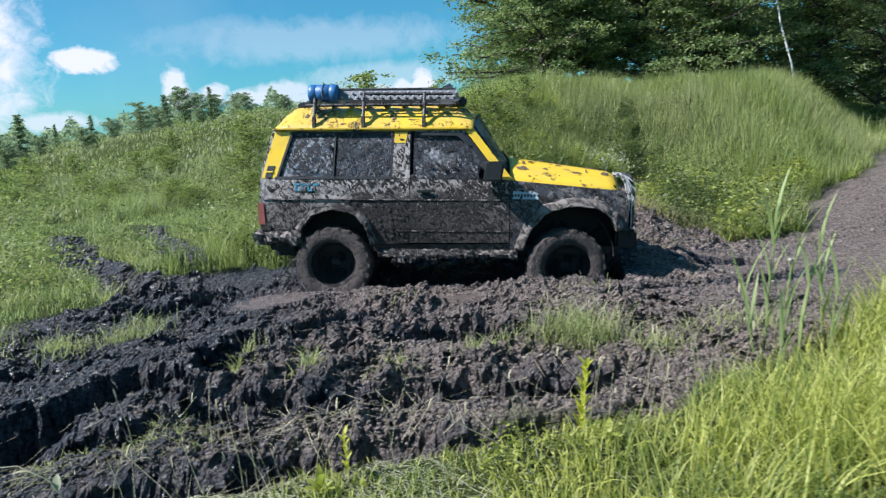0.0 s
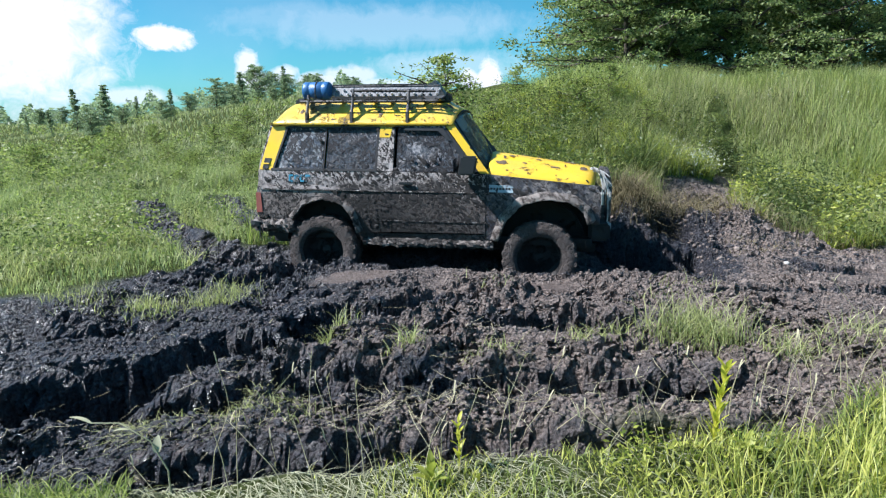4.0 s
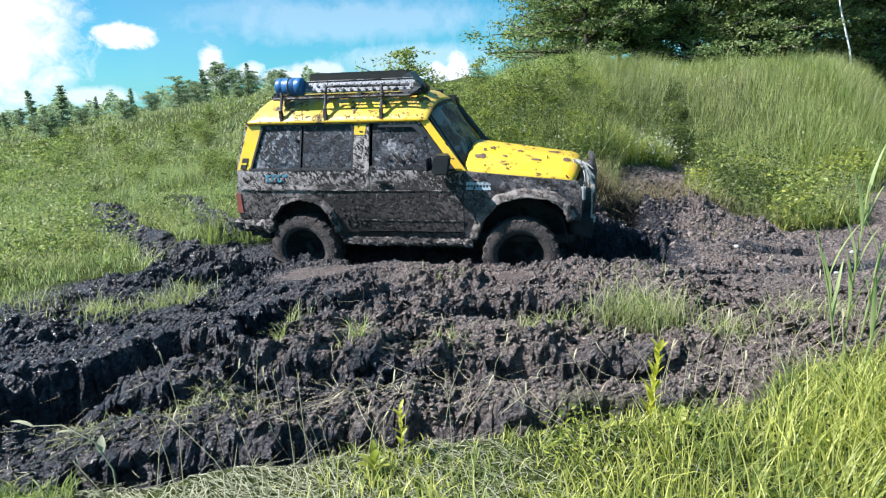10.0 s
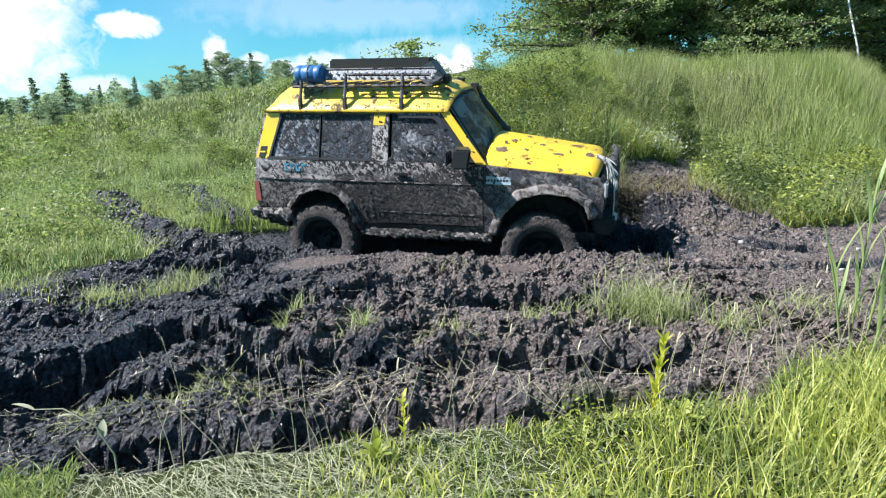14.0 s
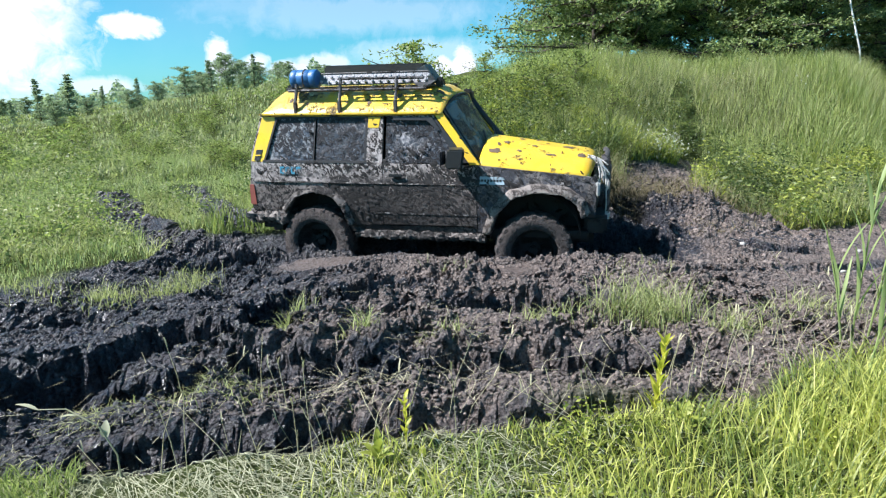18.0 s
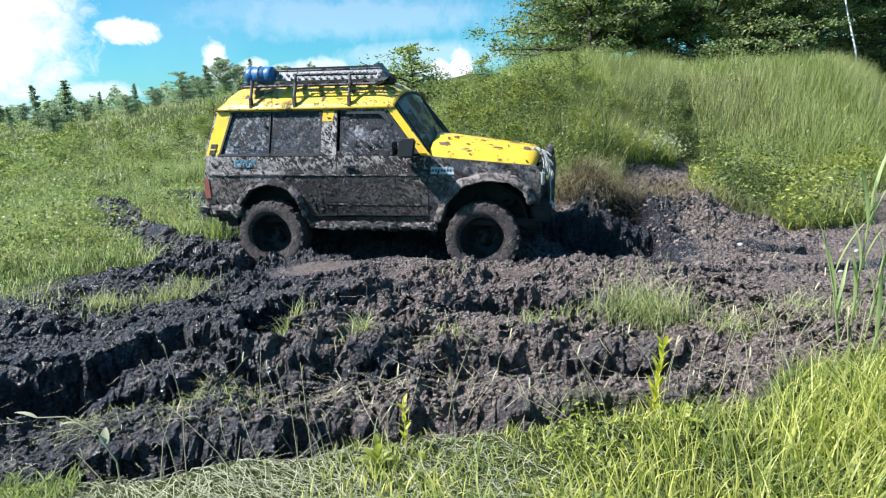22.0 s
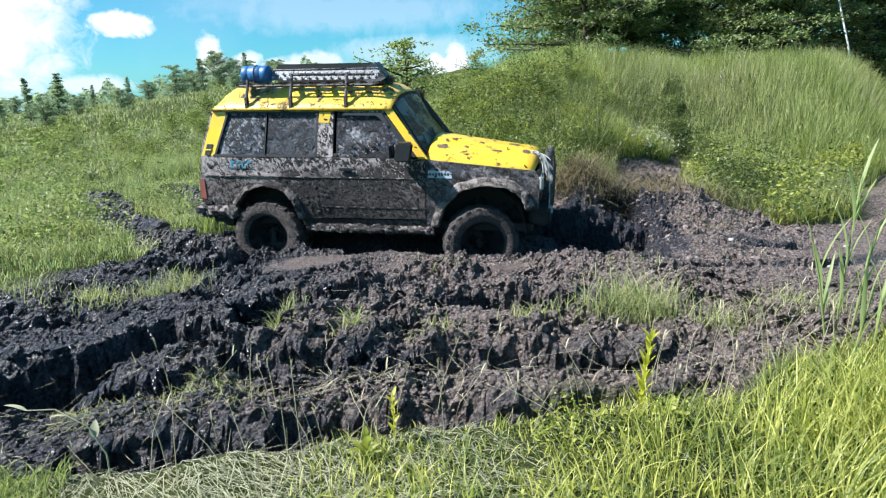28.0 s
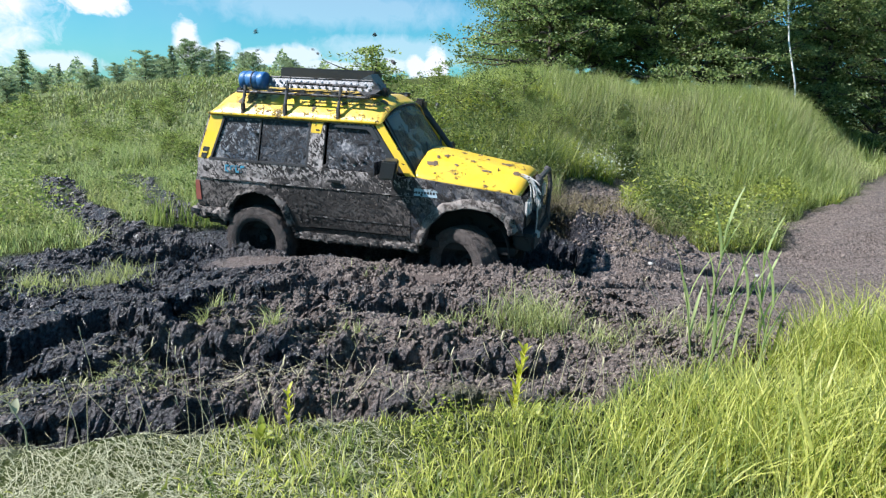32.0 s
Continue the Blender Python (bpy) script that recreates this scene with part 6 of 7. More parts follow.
def clods(name, label, xy, sizes, seed, material=CLOD):
    """Many broken lumps of mud lying on the ground."""
    bm = bmesh.new()
    bmesh.ops.create_icosphere(bm, subdivisions=1, radius=1.0)
    shape = np.array([v.co[:] for v in bm.verts])
    tri = np.array([[v.index for v in f.verts] for f in bm.faces])
    bm.free()
    rs = np.random.RandomState(seed)
    n = len(xy)
    pts = shape[None] * (0.30 + 1.15 * rs.rand(n, len(shape), 1)) * (sizes * 1.0)[:, None, None] * (0.7 + 0.7 * rs.rand(n, 1, 3))
    ang = rs.rand(n) * 6.28
    c, s = np.cos(ang)[:, None], np.sin(ang)[:, None]
    x = pts[..., 0] * c - pts[..., 1] * s
    y = pts[..., 0] * s + pts[..., 1] * c
    z = height(xy[:, 0], xy[:, 1]) + sizes * 0.25
    verts = np.stack([x + xy[:, :1], y * 0.8 + xy[:, 1:], pts[..., 2] * 0.7 + z[:, None] - sizes[:, None] * 0.2], -1).reshape(-1, 3)
    faces = (tri[None] + (np.arange(n) * len(shape))[:, None, None]).reshape(-1, 3)
    me = bpy.data.meshes.new(name)
    me.vertices.add(len(verts))
    me.vertices.foreach_set("co", verts.astype(np.float32).ravel())
    me.loops.add(len(faces) * 3)
    me.loops.foreach_set("vertex_index", faces.astype(np.int32).ravel())
    me.polygons.add(len(faces))
    me.polygons.foreach_set("loop_start", np.arange(0, len(faces) * 3, 3, dtype=np.int32))
    me.update(calc_edges=True)
    me.materials.append(material)
    return tagged(new(name, me), label, "mud", kind="stuff")


def clear_of_car(x, y):
    c, s = math.cos(CAR_YAW), math.sin(CAR_YAW)
    u, v = (x + 0.25) * c + (y - 7.45) * s, -(x + 0.25) * s + (y - 7.45) * c
    return (np.abs(v) > 1.15) | (u < -2.6) | (u > 2.6)


xy = scatter(130000, (-4.2, 3.4, 2.4, 7.4), 301, lambda x, y, rs: (mud_share(x, y) > 0.75) & clear_of_car(x, y) & (pads(x, y) < 0.3) & (fbm(x, y, 0.5, 2, 303) > 0.30 - 1.0 * rs.rand(len(x))) & (rs.rand(len(x)) < np.interp(y, [2.6, 4.2, 5.5, 7], [1.0, 0.8, 0.5, 0.3])))
rs = np.random.RandomState(302)
wet_side = xy[:, 0] + 0.6 * rs.randn(len(xy)) < -0.9
clods("mud_clods", "broken crumbs and clods of wet black mud over the ruts", xy[wet_side], 0.005 + 0.016 * rs.rand(wet_side.sum()) ** 2.2, 303)
clods("drying_clods", "crumbs and clods of drying brown mud over the ruts", xy[~wet_side], 0.004 + 0.013 * rs.rand((~wet_side).sum()) ** 2.8, 304, CLOD_DRY)
xy = scatter(9000, (1.4, 6.5, 4.2, 11.0), 305, lambda x, y, rs: (mud_share(x, y) > 0.8) & clear_of_car(x, y) & (rs.rand(len(x)) < 0.2 + 0.8 * smooth(6.6, 7.6, y) * smooth(5.5, 4, x)))
clods("dug_earth", "loose earth dug out in front of the wheels", xy, 0.008 + 0.034 * rs.rand(len(xy)) ** 4, 306, CLOD_DRY)


xy = scatter(9000, (1.9, 4.8, 7.3, 11.4), 307, lambda x, y, rs: (mud_share(x, y) > 0.7) & clear_of_car(x, y) & (fbm(x, y, 0.5, 2, 308) > 0.2 - 0.8 * rs.rand(len(x))))
spoil = 0.007 + 0.024 * np.random.RandomState(309).rand(len(xy)) ** 2.5
clods("spoil_clods", "dark clods heaped on the dug slope", xy[::2], spoil[::2], 310, CLOD)
clods("spoil_crumbs", "drying crumbs of earth on the dug slope", xy[1::2], spoil[1::2], 311, CLOD_DRY)


old = scatter(26000, (-6.6, -2.2, 6.4, 11.6), 312, lambda x, y, rs: (mud_share(x, y) > 0.55) & clear_of_car(x, y) & (fbm(x, y, 0.4, 2, 313) > 0.25 - 0.8 * rs.rand(len(x))))
clods("track_clods", "rough wet clods along the old wheel tracks", old, 0.012 + 0.040 * np.random.RandomState(314).rand(len(old)) ** 2.2, 315)


def tuft(x, y, n, tall, spread, seed, label="tuft of green grass standing in the mud", wide=0.0048, material=GRASS_NEAR, bend=0.7):
    rs = np.random.RandomState(seed)
    xy = np.column_stack([x + rs.randn(n) * spread, y + rs.randn(n) * spread * 0.55])
    ob = grass("grass_tuft", label, xy, tall, wide, bend, material, 4, seed, category="grass", kind="stuff")
    return tagged(ob, group="grass tufts on the mud")


TUFTS = [(1.16, 3.66, 520, 0.24, 0.15), (0.60, 3.74, 120, 0.10, 0.12), (0.72, 3.62, 70, 0.10, 0.10), (1.62, 3.46, 160, 0.13, 0.09), (1.95, 3.6, 150, 0.11, 0.18), (2.4, 3.9, 160, 0.14, 0.18), (-1.10, 3.98, 120, 0.14, 0.07), (-0.55, 3.50, 80, 0.12, 0.05), (-0.05, 3.46, 90, 0.09, 0.08),
         (-2.35, 5.16, 260, 0.15, 0.17), (-2.76, 4.86, 280, 0.16, 0.13), (-2.30, 5.50, 120, 0.14, 0.13), (-2.62, 4.60, 90, 0.10, 0.12), (-3.3, 4.85, 160, 0.14, 0.2), (-1.66, 3.04, 110, 0.07, 0.13), (-1.15, 2.96, 120, 0.07, 0.12), (-3.6, 5.3, 160, 0.16, 0.2), (0.1, 5.2, 25, 0.13, 0.12), (1.6, 5.2, 40, 0.12, 0.14), (1.3, 4.6, 40, 0.11, 0.2), (-0.45, 2.74, 90, 0.15, 0.05)]
for i, (x, y, n, tall, spread) in enumerate(TUFTS):
    tuft(x, y, n, tall, spread, 400 + i, material=GRASS_TUFT)
for i, (x, y, n, tall, spread) in enumerate([(-1.75, 2.92, 420, 0.045, 0.14), (-1.25, 3.0, 420, 0.045, 0.16), (-0.35, 3.05, 70, 0.14, 0.2), (0.25, 3.15, 60, 0.14, 0.2), (0.9, 3.1, 50, 0.14, 0.2)]):
    tuft(x, y, n, tall, spread, 430 + i, "pale dry grass pressed flat into the mud", 0.0035, STRAW if i > 1 else GRASS_TUFT, 2.2)
# loose straw in the mud
xy = scatter(1900, (-2.4, 3.4, 2.5, 4.4), 451, lambda x, y, rs: (mud_share(x, y) > 0.5) & (rs.rand(len(x)) < smooth(4.4, 2.9, y)))
grass("loose_straw", "loose straw and stalks trodden into the mud", xy, 0.06, 0.0028, 2.2, STRAW, 4, 452, lift=0.025)


def leaf_sheet(length, wide, fold, curl, n=6):
    """A broad leaf from its stalk, along x."""
    v, q = [], []
    for i in range(n + 1):
        s = i / n
        w = wide * math.sin(math.pi * min(0.999, 0.06 + 0.94 * s) ** 0.8) ** 0.8 * 0.5 + 0.002
        x, z = length * s, length * (0.25 * s - curl * s * s)
        v += [(x, -w, z + fold * w), (x, 0, z), (x, w, z + fold * w)]
    for i in range(n):
        q += [(3 * i, 3 * i + 3, 3 * i + 4, 3 * i + 1), (3 * i + 1, 3 * i + 4, 3 * i + 5, 3 * i + 2)]
    return np.array(v, float), np.array(q)


def leafy_plant(name, label, x, y, leaves, stem, material, category="plant", stem_r=0.004):
    """A plant with a stem and single broad leaves: height on the stem, turn, tilt up, length, width."""
    thing = tagged(new(name), label, category)
    thing.matrix_basis = pose(x, y, float(height([x], [y])[0]) - 0.01)
    sv, sq = tube(np.array(stem, float), np.linspace(stem_r, stem_r * 0.5, len(stem)), 6)
    st = new("stem", quad_mesh("stem", sv, sq, material))
    st.parent = thing
    zs = [p[2] for p in stem]
    for z, turn, up, ln, wd in leaves:
        v, q = leaf_sheet(ln, wd, 0.35, 0.25)
        lf = new("leaf", quad_mesh("leaf", v, q, material))
        lf.parent = thing
        lf.matrix_basis = pose(np.interp(z, zs, [p[0] for p in stem]), np.interp(z, zs, [p[1] for p in stem]), z, 0, -up, turn)
    return thing


leafy_plant("dock_plant", "broad bright green dock leaves in the verge grass", -0.33, 2.36, [(0.07, -70, 66, 0.085, 0.034), (0.09, 100, 74, 0.08, 0.030), (0.04, 200, 30, 0.09, 0.040), (0.05, 160, 35, 0.085, 0.036), (0.04, -20, 25, 0.08, 0.034), (0.03, 30, 40, 0.075, 0.03), (0.06, 250, 55, 0.07, 0.028)], [(0, 0, 0), (0.0, 0.01, 0.1), (-0.01, 0.01, 0.16)], WEED_BRIGHT)
leafy_plant("dock_plant", "dark green dock leaves near the mud", 0.98, 2.55, [(0.04, 180, 30, 0.10, 0.04), (0.04, -60, 20, 0.09, 0.038), (0.04, 60, 40, 0.09, 0.036), (0.05, 250, 30, 0.08, 0.034)], [(0, 0, 0), (0, 0, 0.08)], WEED_BRIGHT)
rs = np.random.RandomState(461)
leafy_plant("yellow_weed", "upright weed with narrow yellow-green leaves", 0.90, 2.72, [(0.06 + 0.0155 * i, i * 137, 50 + 12 * rs.rand(), 0.075 + 0.03 * (1 - i / 24), 0.019) for i in range(24)], [(0, 0, 0), (0.01, 0, 0.2), (0.045, 0, 0.45)], WEED_YELLOW)
leafy_plant("yellow_weed", "small yellow-green weed by the mud", -0.22, 2.45, [(0.05 + 0.016 * i, i * 137, 45, 0.05, 0.013) for i in range(12)], [(0, 0, 0), (0, 0, 0.25)], WEED_YELLOW)
leafy_plant("bent_weed", "pale weed stem bent over the mud with one leaf", -1.42, 2.42, [(0.20, 100, 60, 0.07, 0.035), (0.33, 170, 10, 0.10, 0.018), (0.30, 190, 0, 0.07, 0.015)], [(0, 0, 0), (0.0, 0.0, 0.12), (-0.06, 0.0, 0.25), (-0.18, 0, 0.33), (-0.3, 0, 0.33)], GRASS_DRY)
for x, y, tall, lean, seed in ((2.22, 3.40, 0.92, 0.06, 1), (2.10, 3.30, 0.62, -0.14, 2), (2.34, 3.44, 0.66, 0.10, 3), (2.30, 3.20, 0.60, 0.08, 4), (2.55, 3.35, 0.7, -0.05, 5), (2.02, 2.95, 0.45, 0.08, 6), (2.42, 3.1, 0.55, 0.04, 7)):
    rs = np.random.RandomState(470 + seed)
    ob = leafy_plant("reed", "tall reed with long upright leaves at the verge", x, y, [(0.12 + 0.11 * i, (i % 2) * 180 + rs.randn() * 40, 66 + 8 * rs.rand(), 0.36, 0.016) for i in range(int(tall / 0.13))], [(0, 0, 0), (lean * 0.4, 0, tall * 0.5), (lean, 0.0, tall)], REED, "reed", 0.006)
    tagged(ob, group="reeds on the verge")
# single stalks
rs = np.random.RandomState(481)
for i in range(64):
    x = rs.uniform(-1.5, 2.2)
    y = np.interp(x, [-1.5, 0, 1.2, 2.2], [2.45, 2.6, 2.8, 3.3]) + rs.randn() * 0.18
    h_ = 0.2 + 0.25 * rs.rand()
    b_ = rs.randn() * 0.12
    ob = leafy_plant("grass_stalk", "thin dry grass stalk at the mud's edge", x, y, [(h_ * 0.9, rs.rand() * 360, 60, 0.05, 0.0028)], [(0, 0, 0), (b_ * 0.3, 0, h_ * 0.5), (b_, rs.randn() * 0.04, h_)], STRAW, "grass", 0.0022)
    tagged(ob, group="stalks at the mud's edge")

# weeds and brush on the bank


def clumps(name, label, centres, per, spread, size, material, seed, tall=0.35, flat=height):
    rs = np.random.RandomState(seed)
    n = len(centres)
    base = np.repeat(centres, per, 0) + rs.randn(n * per, 2) * np.repeat(spread * (0.6 + 0.8 * rs.rand(n)), per)[:, None]
    top = np.repeat(tall * (0.5 + rs.rand(n)), per)
    z = flat(base[:, 0], base[:, 1]) + top * rs.rand(n * per) ** 0.7
    at = np.column_stack([base, z])
    if flat is height:
        at = at[mud_share(base[:, 0], base[:, 1]) < 0.45]
    v, q = leaf_cloud(rs, at, size)
    return tagged(new(name, quad_mesh(name, v, q, material)), label, "weeds", kind="stuff")


c = scatter(150, (0.2, 3.4, 1.3, 2.6), 540, lambda x, y, rs: (mud_share(x, y) < 0.3) & (fbm(x, y, 0.5, 2, 541) > -0.1))
clumps("verge_leaves", "small-leaved green herbs spread through the verge", c, 50, 0.06, 0.012, WEED_BRIGHT, 542, 0.09)
c = scatter(800, (-2.5, 14, 8.2, 16), 501, lambda x, y, rs: (mud_share(x, y) < 0.25) & (fbm(x, y, 1.2, 2, 502) > 0.45 - 0.8 * smooth(4.5, 1, x) - 0.45 * smooth(10.5, 8.6, y)))
clumps("bank_weeds", "leafy green weeds growing through the bank's grass", c[::2], 90, 0.15, 0.024, WEED, 503, 0.62)
c = scatter(420, (-2.0, 6.2, 8.8, 13.5), 504, lambda x, y, rs: (mud_share(x, y) < 0.35) & (fbm(x, y, 1.0, 2, 505) > 0.30 - 0.5 * smooth(3.5, 1.0, x)))
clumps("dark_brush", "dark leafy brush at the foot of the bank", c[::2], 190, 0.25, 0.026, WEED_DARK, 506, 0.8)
g_ = np.linspace(0, 1, 26)
c = np.column_stack([4.3 + 0.9 * g_ + 0.08 * np.sin(g_ * 9), 11.0 + 3.4 * g_])
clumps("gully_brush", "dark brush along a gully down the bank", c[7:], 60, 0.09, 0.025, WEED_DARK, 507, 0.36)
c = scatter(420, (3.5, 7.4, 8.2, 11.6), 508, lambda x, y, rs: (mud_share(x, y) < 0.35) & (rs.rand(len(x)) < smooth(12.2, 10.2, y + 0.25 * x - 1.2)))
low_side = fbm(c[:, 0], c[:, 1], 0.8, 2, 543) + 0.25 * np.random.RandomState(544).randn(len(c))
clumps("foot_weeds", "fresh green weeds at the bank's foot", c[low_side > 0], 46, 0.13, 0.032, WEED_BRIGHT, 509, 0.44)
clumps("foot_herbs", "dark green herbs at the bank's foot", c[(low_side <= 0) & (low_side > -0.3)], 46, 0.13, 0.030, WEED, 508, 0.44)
# pockets of shade between the weeds, painted as dark leaves
clumps("foot_shade_leaves", "leaves at the bank's foot, darkened to stand for shaded hollows", c[low_side <= -0.3], 60, 0.14, 0.030, WEED_DARK, 545, 0.40)
c = scatter(30, (3.6, 4.5, 10.9, 12.1), 510)
clumps("dusty_weeds", "dusty pale grey-green leaves beside the dug earth", c[::2], 30, 0.10, 0.036, DUSTY_LEAF, 546, 0.30)
clumps("pale_flowers", "pale dusty weeds with white flowers by the dug earth", c, 20, 0.12, 0.014, WHITE_PETAL, 511, 0.42)
c = scatter(40, (2, 14, 12, 16), 512)
clumps("white_flowers", "scattered white meadow flowers on the bank", c, 4, 0.04, 0.016, WHITE_PETAL, 513, 0.9)
xy = scatter(1500, (1.4, 3.9, 8.5, 9.9), 514, lambda x, y, rs: rs.rand(len(x)) < 0.9)
grass("torn_roots", "torn dry roots and grass hanging from the dug bank", xy, 0.34, 0.007, 2.0, ROOTS, 4, 515, lift=0.05)
rs = np.random.RandomState(530)
xy = np.column_stack([2.0 + rs.randn(1700) * 0.26, 8.8 + rs.randn(1700) * 0.2])
grass("dry_grass_clump", "dry brown grass clump on the dug mound", xy, 0.42, 0.007, 1.1, ROOTS, 4, 531)
xy = np.column_stack([rs.uniform(2.1, 3.8, 1400), rs.uniform(7.2, 9.0, 1400)])
grass("earth_grass", "torn grass tufts scattered in the dug earth", xy[fbm(xy[:, 0], xy[:, 1], 0.4, 2, 532) > 0.35], 0.14, 0.005, 1.3, ROOTS, 3, 533)
c = np.column_stack([rs.uniform(1.2, 3.2, 60), rs.uniform(8.75, 9.7, 60)])
clumps("mound_weeds", "dark trampled weeds over the dug mound", c, 34, 0.12, 0.03, WEED_DARK, 534, 0.4)
xy = scatter(500, (3.3, 5.0, 8.2, 9.2), 516)
grass("dry_bank_grass", "dry brown grass hanging over the bank's edge", xy, 0.4, 0.008, 1.6, ROOTS, 4, 517)
c = scatter(1500, (-11.5, -1.6, 6.2, 17), 518, lambda x, y, rs: (mud_share(x, y) < 0.2) & (fbm(x, y, 1.4, 2, 519) > 0.2 - 0.35 * smooth(8, 11, y)))
clumps("meadow_weeds", "clumps of leafy weeds in the meadow", c[::4], 110, 0.24, 0.024, WEED, 520, 0.5)
clumps("pale_weeds", "pale seeding weeds standing in the meadow", c[1::6], 90, 0.22, 0.022, GRASS_HEADS, 524, 0.6)
clumps("dark_weeds", "dark leafy weeds in the meadow", c[3::6], 110, 0.26, 0.024, WEED_DARK, 525, 0.5)
rs = np.random.RandomState(526)
c = scatter(110, (-7.5, -2.3, 5.4, 10.8), 527, lambda x, y, rs: mud_share(x, y) < 0.2)
xy = np.repeat(c, 90, 0) + rs.randn(len(c) * 90, 2) * np.repeat(0.06 + 0.09 * rs.rand(len(c)), 90)[:, None]
grass("meadow_tussocks", "bright yellow-green tussocks in the meadow beside the mud", xy[mud_share(xy[:, 0], xy[:, 1]) < 0.5], 0.26, 0.008, 0.8, GRASS_TUFT, 3, 528)
rs = np.random.RandomState(521)
d = 14 + 40 * rs.rand(700) ** 1.3
a = rs.uniform(radians(93), radians(138), 700)
clumps("meadow_brush", "low dark brush scattered over the meadow", np.column_stack([d * np.cos(a), d * np.sin(a)])[fbm(d * np.cos(a), d * np.sin(a), 4.0, 2, 522) > 0.35], 36, 0.32, 0.06, WEED, 523, 0.5, land)

# a few pale stones in the dried mud
for x, y, s in ((3.5, 6.0, 0.028), (3.62, 5.7, 0.025), (4.6, 7.0, 0.03), (3.1, 6.6, 0.03)):
    bm = bmesh.new()
    bmesh.ops.create_icosphere(bm, subdivisions=2, radius=s)
    for v in bm.verts:
        v.co += noise.noise_vector(v.co * 14 + Vector((x, y, 0))) * s * 0.4
        v.co.z *= 0.7
    me = bpy.data.meshes.new("stone")
    bm.to_mesh(me)
    bm.free()
    me.materials.append(STONE)
    ob = tagged(new("stone", me), "small pale stone lying on the dried mud", "stone", "stones on the mud")
    ob.location = (x, y, float(height([x], [y])[0]) + s * 0.3)


# ---- mud flung up by the wheels ----
FLUNG = []
rs = np.random.RandomState(611)
for i in range(64):
    size_ = 0.013 + 0.020 * rs.rand() ** 1.5
    bm = bmesh.new()
    bmesh.ops.create_icosphere(bm, subdivisions=1, radius=size_)
    for v in bm.verts:
        v.co *= 0.55 + 0.9 * rs.rand()
        v.co.x *= 1.3
    me = bpy.data.meshes.new("mud_clod")
    bm.to_mesh(me)
    bm.free()
    me.materials.append(CLOD)
    ob = tagged(new("mud_clod", me), "small dark clod of mud flung up by the wheels", "mud clod", "flung mud clods")
    x_, y_ = 1.0 + rs.randn() * 0.25, 8.35 + rs.rand() * 0.35
    ob.location = (x_, y_, float(height([x_], [y_])[0]) + size_ * 0.3)
    FLUNG.append((ob, 30.1 + 1.6 * rs.rand() ** 0.6, rs.uniform(-4.2, -0.6), rs.uniform(-0.2, 0.8), rs.uniform(5.5, 7.3), size_))
# spray of small clods before the spinning front wheel
for i in range(70):
    size_ = 0.005 + 0.011 * rs.rand() ** 2
    ob = new("mud_clod", FLUNG[i % 64][0].data)
    tagged(ob, "small dark clod of mud flung up by the wheels", "mud clod", "flung mud clods")
    k_ = size_ / FLUNG[i % 64][5]
    ob.scale = (k_, k_, k_)
    x_, y_ = 1.75 + rs.rand() * 0.35, 6.75 + rs.rand() * 0.7
    ob.location = (x_, y_, float(height([x_], [y_])[0]) + size_ * 0.3)
    FLUNG.append((ob, 22.5 + 2.9 * rs.rand(), rs.uniform(-0.2, 2.0), rs.uniform(-0.5, 1.2), rs.uniform(2.0, 4.6), size_))


# ---- motion ----


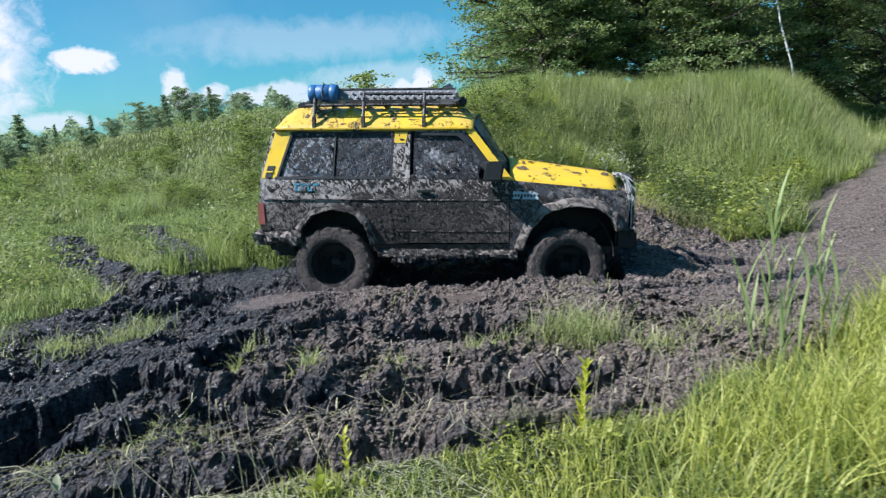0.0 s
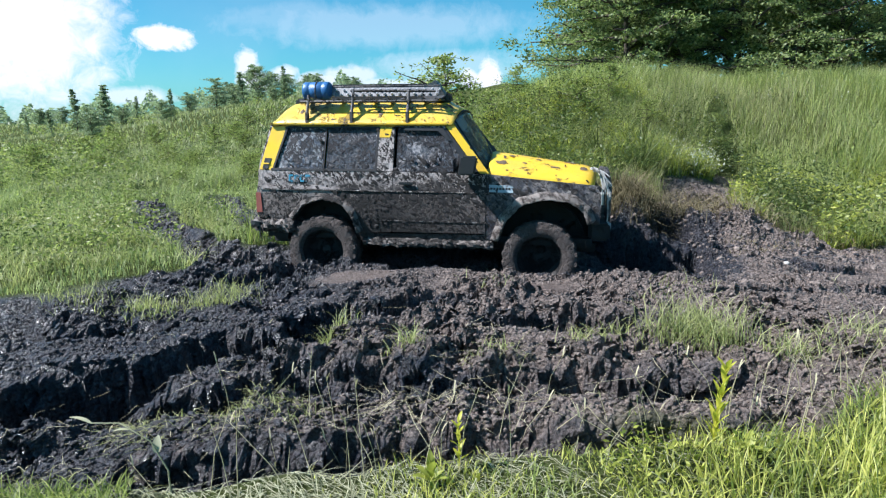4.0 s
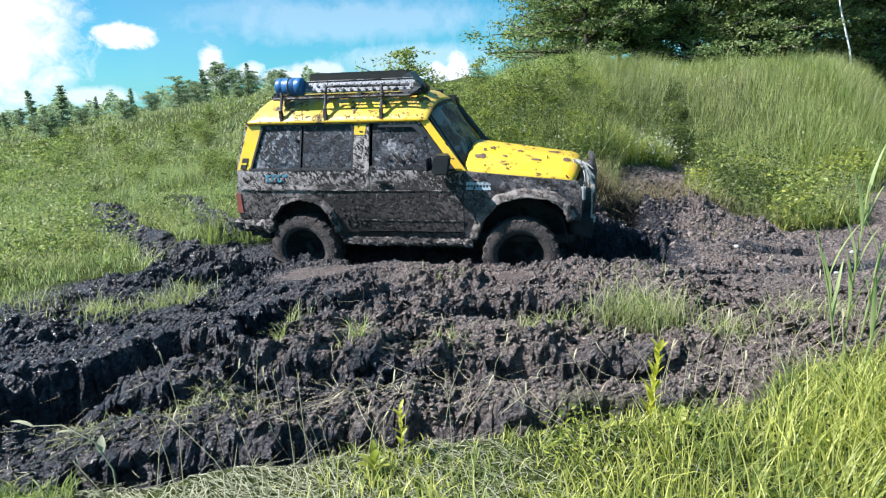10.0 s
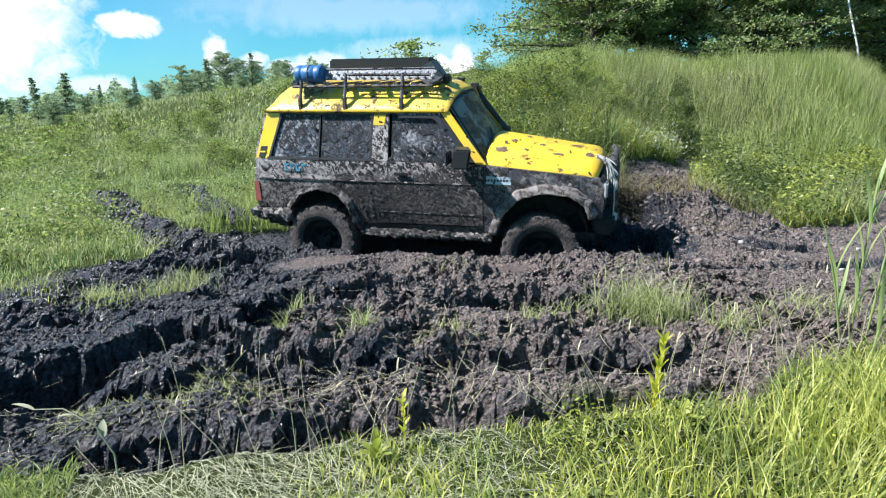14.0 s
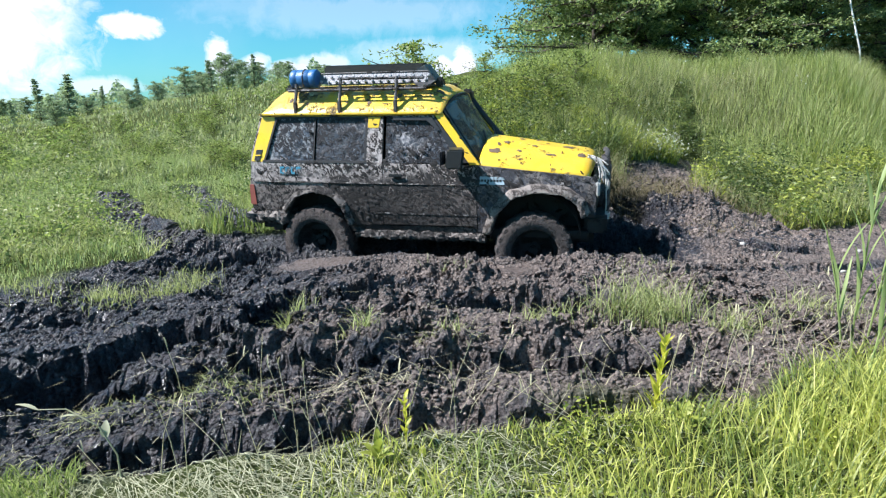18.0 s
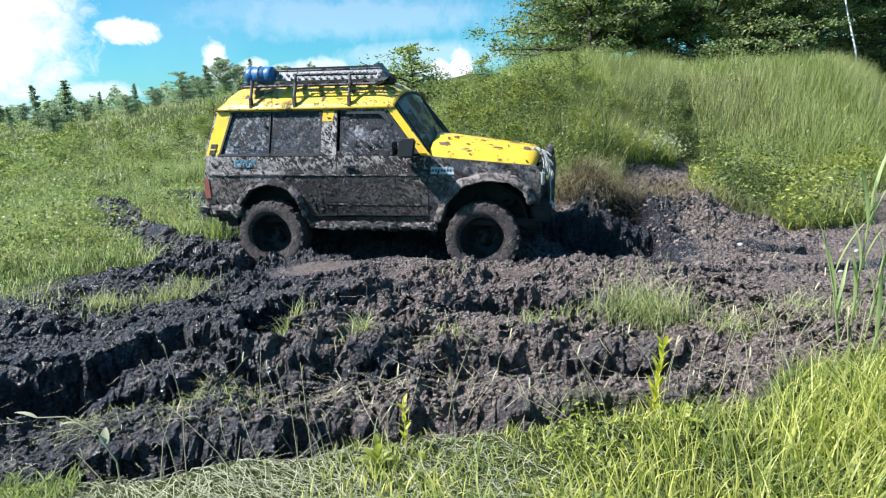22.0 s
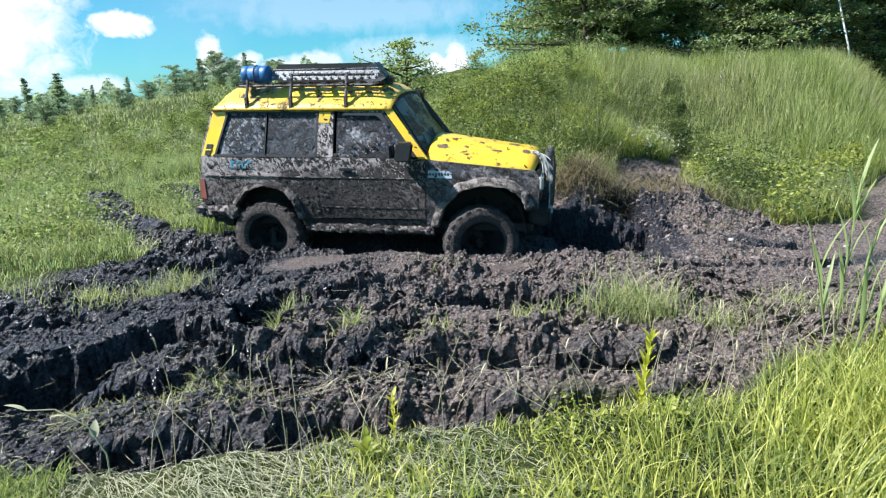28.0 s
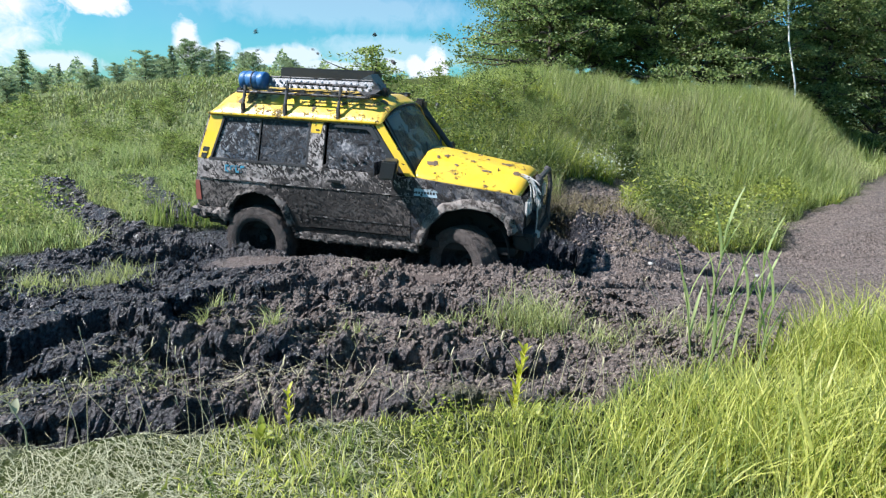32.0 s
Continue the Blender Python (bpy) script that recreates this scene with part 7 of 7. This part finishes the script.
def spin_rate(t, front):
    """How fast the wheels turn, in degrees a second; forwards is positive."""
    rows = [(0, -260), (0.6, -300), (1.4, -120), (2.0, 0), (5.0, 0), (5.6, 120), (6.2, 0), (10.1, 0), (10.4, -150), (11.0, 60), (11.4, 0), (13.1, 0), (13.4, 260), (14.1, 60), (14.4, 0),
            (18.6, 0), (19.2, 160), (19.7, -100), (20.0, 0), (21.1, 0), (21.5, -200), (22.1, -60)]
    rows += [(22.4, 700 if front else 0), (25.4, 760 if front else 0), (26.4, 0), (29.6, 0), (30.2, 420), (32.1, 560)]
    return float(np.interp(t, [r[0] for r in rows], [r[1] for r in rows]))


def steer(t):
    rows = [(0, 12), (1.0, 4), (2.0, 2), (3.5, 2), (5.5, 6), (9, 8), (10.5, 8), (13, 5), (14, 10), (20, 13), (21, 10), (22, 4), (22.6, 24), (25.5, 20), (28, 20), (29.6, 16), (30.2, -16), (31, -30), (32, -30)]
    return float(np.interp(t, [r[0] for r in rows], [r[1] for r in rows]))


def motions():
    walk(car, CAR_ROWS)
    steps = [i * 0.1 for i in range(321)]
    for (end, side), (w_, at) in WHEELS.items():
        rows, a = [], 0.0
        for t in steps:
            turn = Matrix.Rotation(radians(steer(t)), 4, "Z") if end == "front" else Matrix.Identity(4)
            rows.append((t, Matrix.Translation(at) @ turn @ Matrix.Rotation(radians(a), 4, "Y")))
            a += spin_rate(t, end == "front") * 0.1
        walk(w_, rows)
    for ob, start, vx, vy, vz, size_ in FLUNG:
        o = ob.location.copy()
        rows = [(0.0, Matrix.Translation(o)), (start, Matrix.Translation(o))]
        turn = Vector((vy, vx, 1)).normalized()
        last = min(round((32.0 - start) / 0.1), 22)
        for i in range(1, last + 1):
            t = 32.0 if start > 29 and i == last else start + 0.1 * i
            d = t - start
            p = o + Vector((vx * d, vy * d, vz * d - 4.905 * d * d))
            low = i > 2 and p.z < float(land(np.array([p.x]), np.array([p.y]))[0]) + 0.25
            ground_z = float(height([p.x], [p.y])[0]) + size_ * 0.3 if low else -9.0
            down = low and p.z <= ground_z
            if down:
                p.z = ground_z
            rows.append((t, Matrix.Translation(p) @ Matrix.Rotation(d * 8.0, 4, turn)))
            if down:
                break
        if rows[-1][0] < 32.0:
            rows.append((32.0, rows[-1][1]))
        walk(ob, rows)


motions()
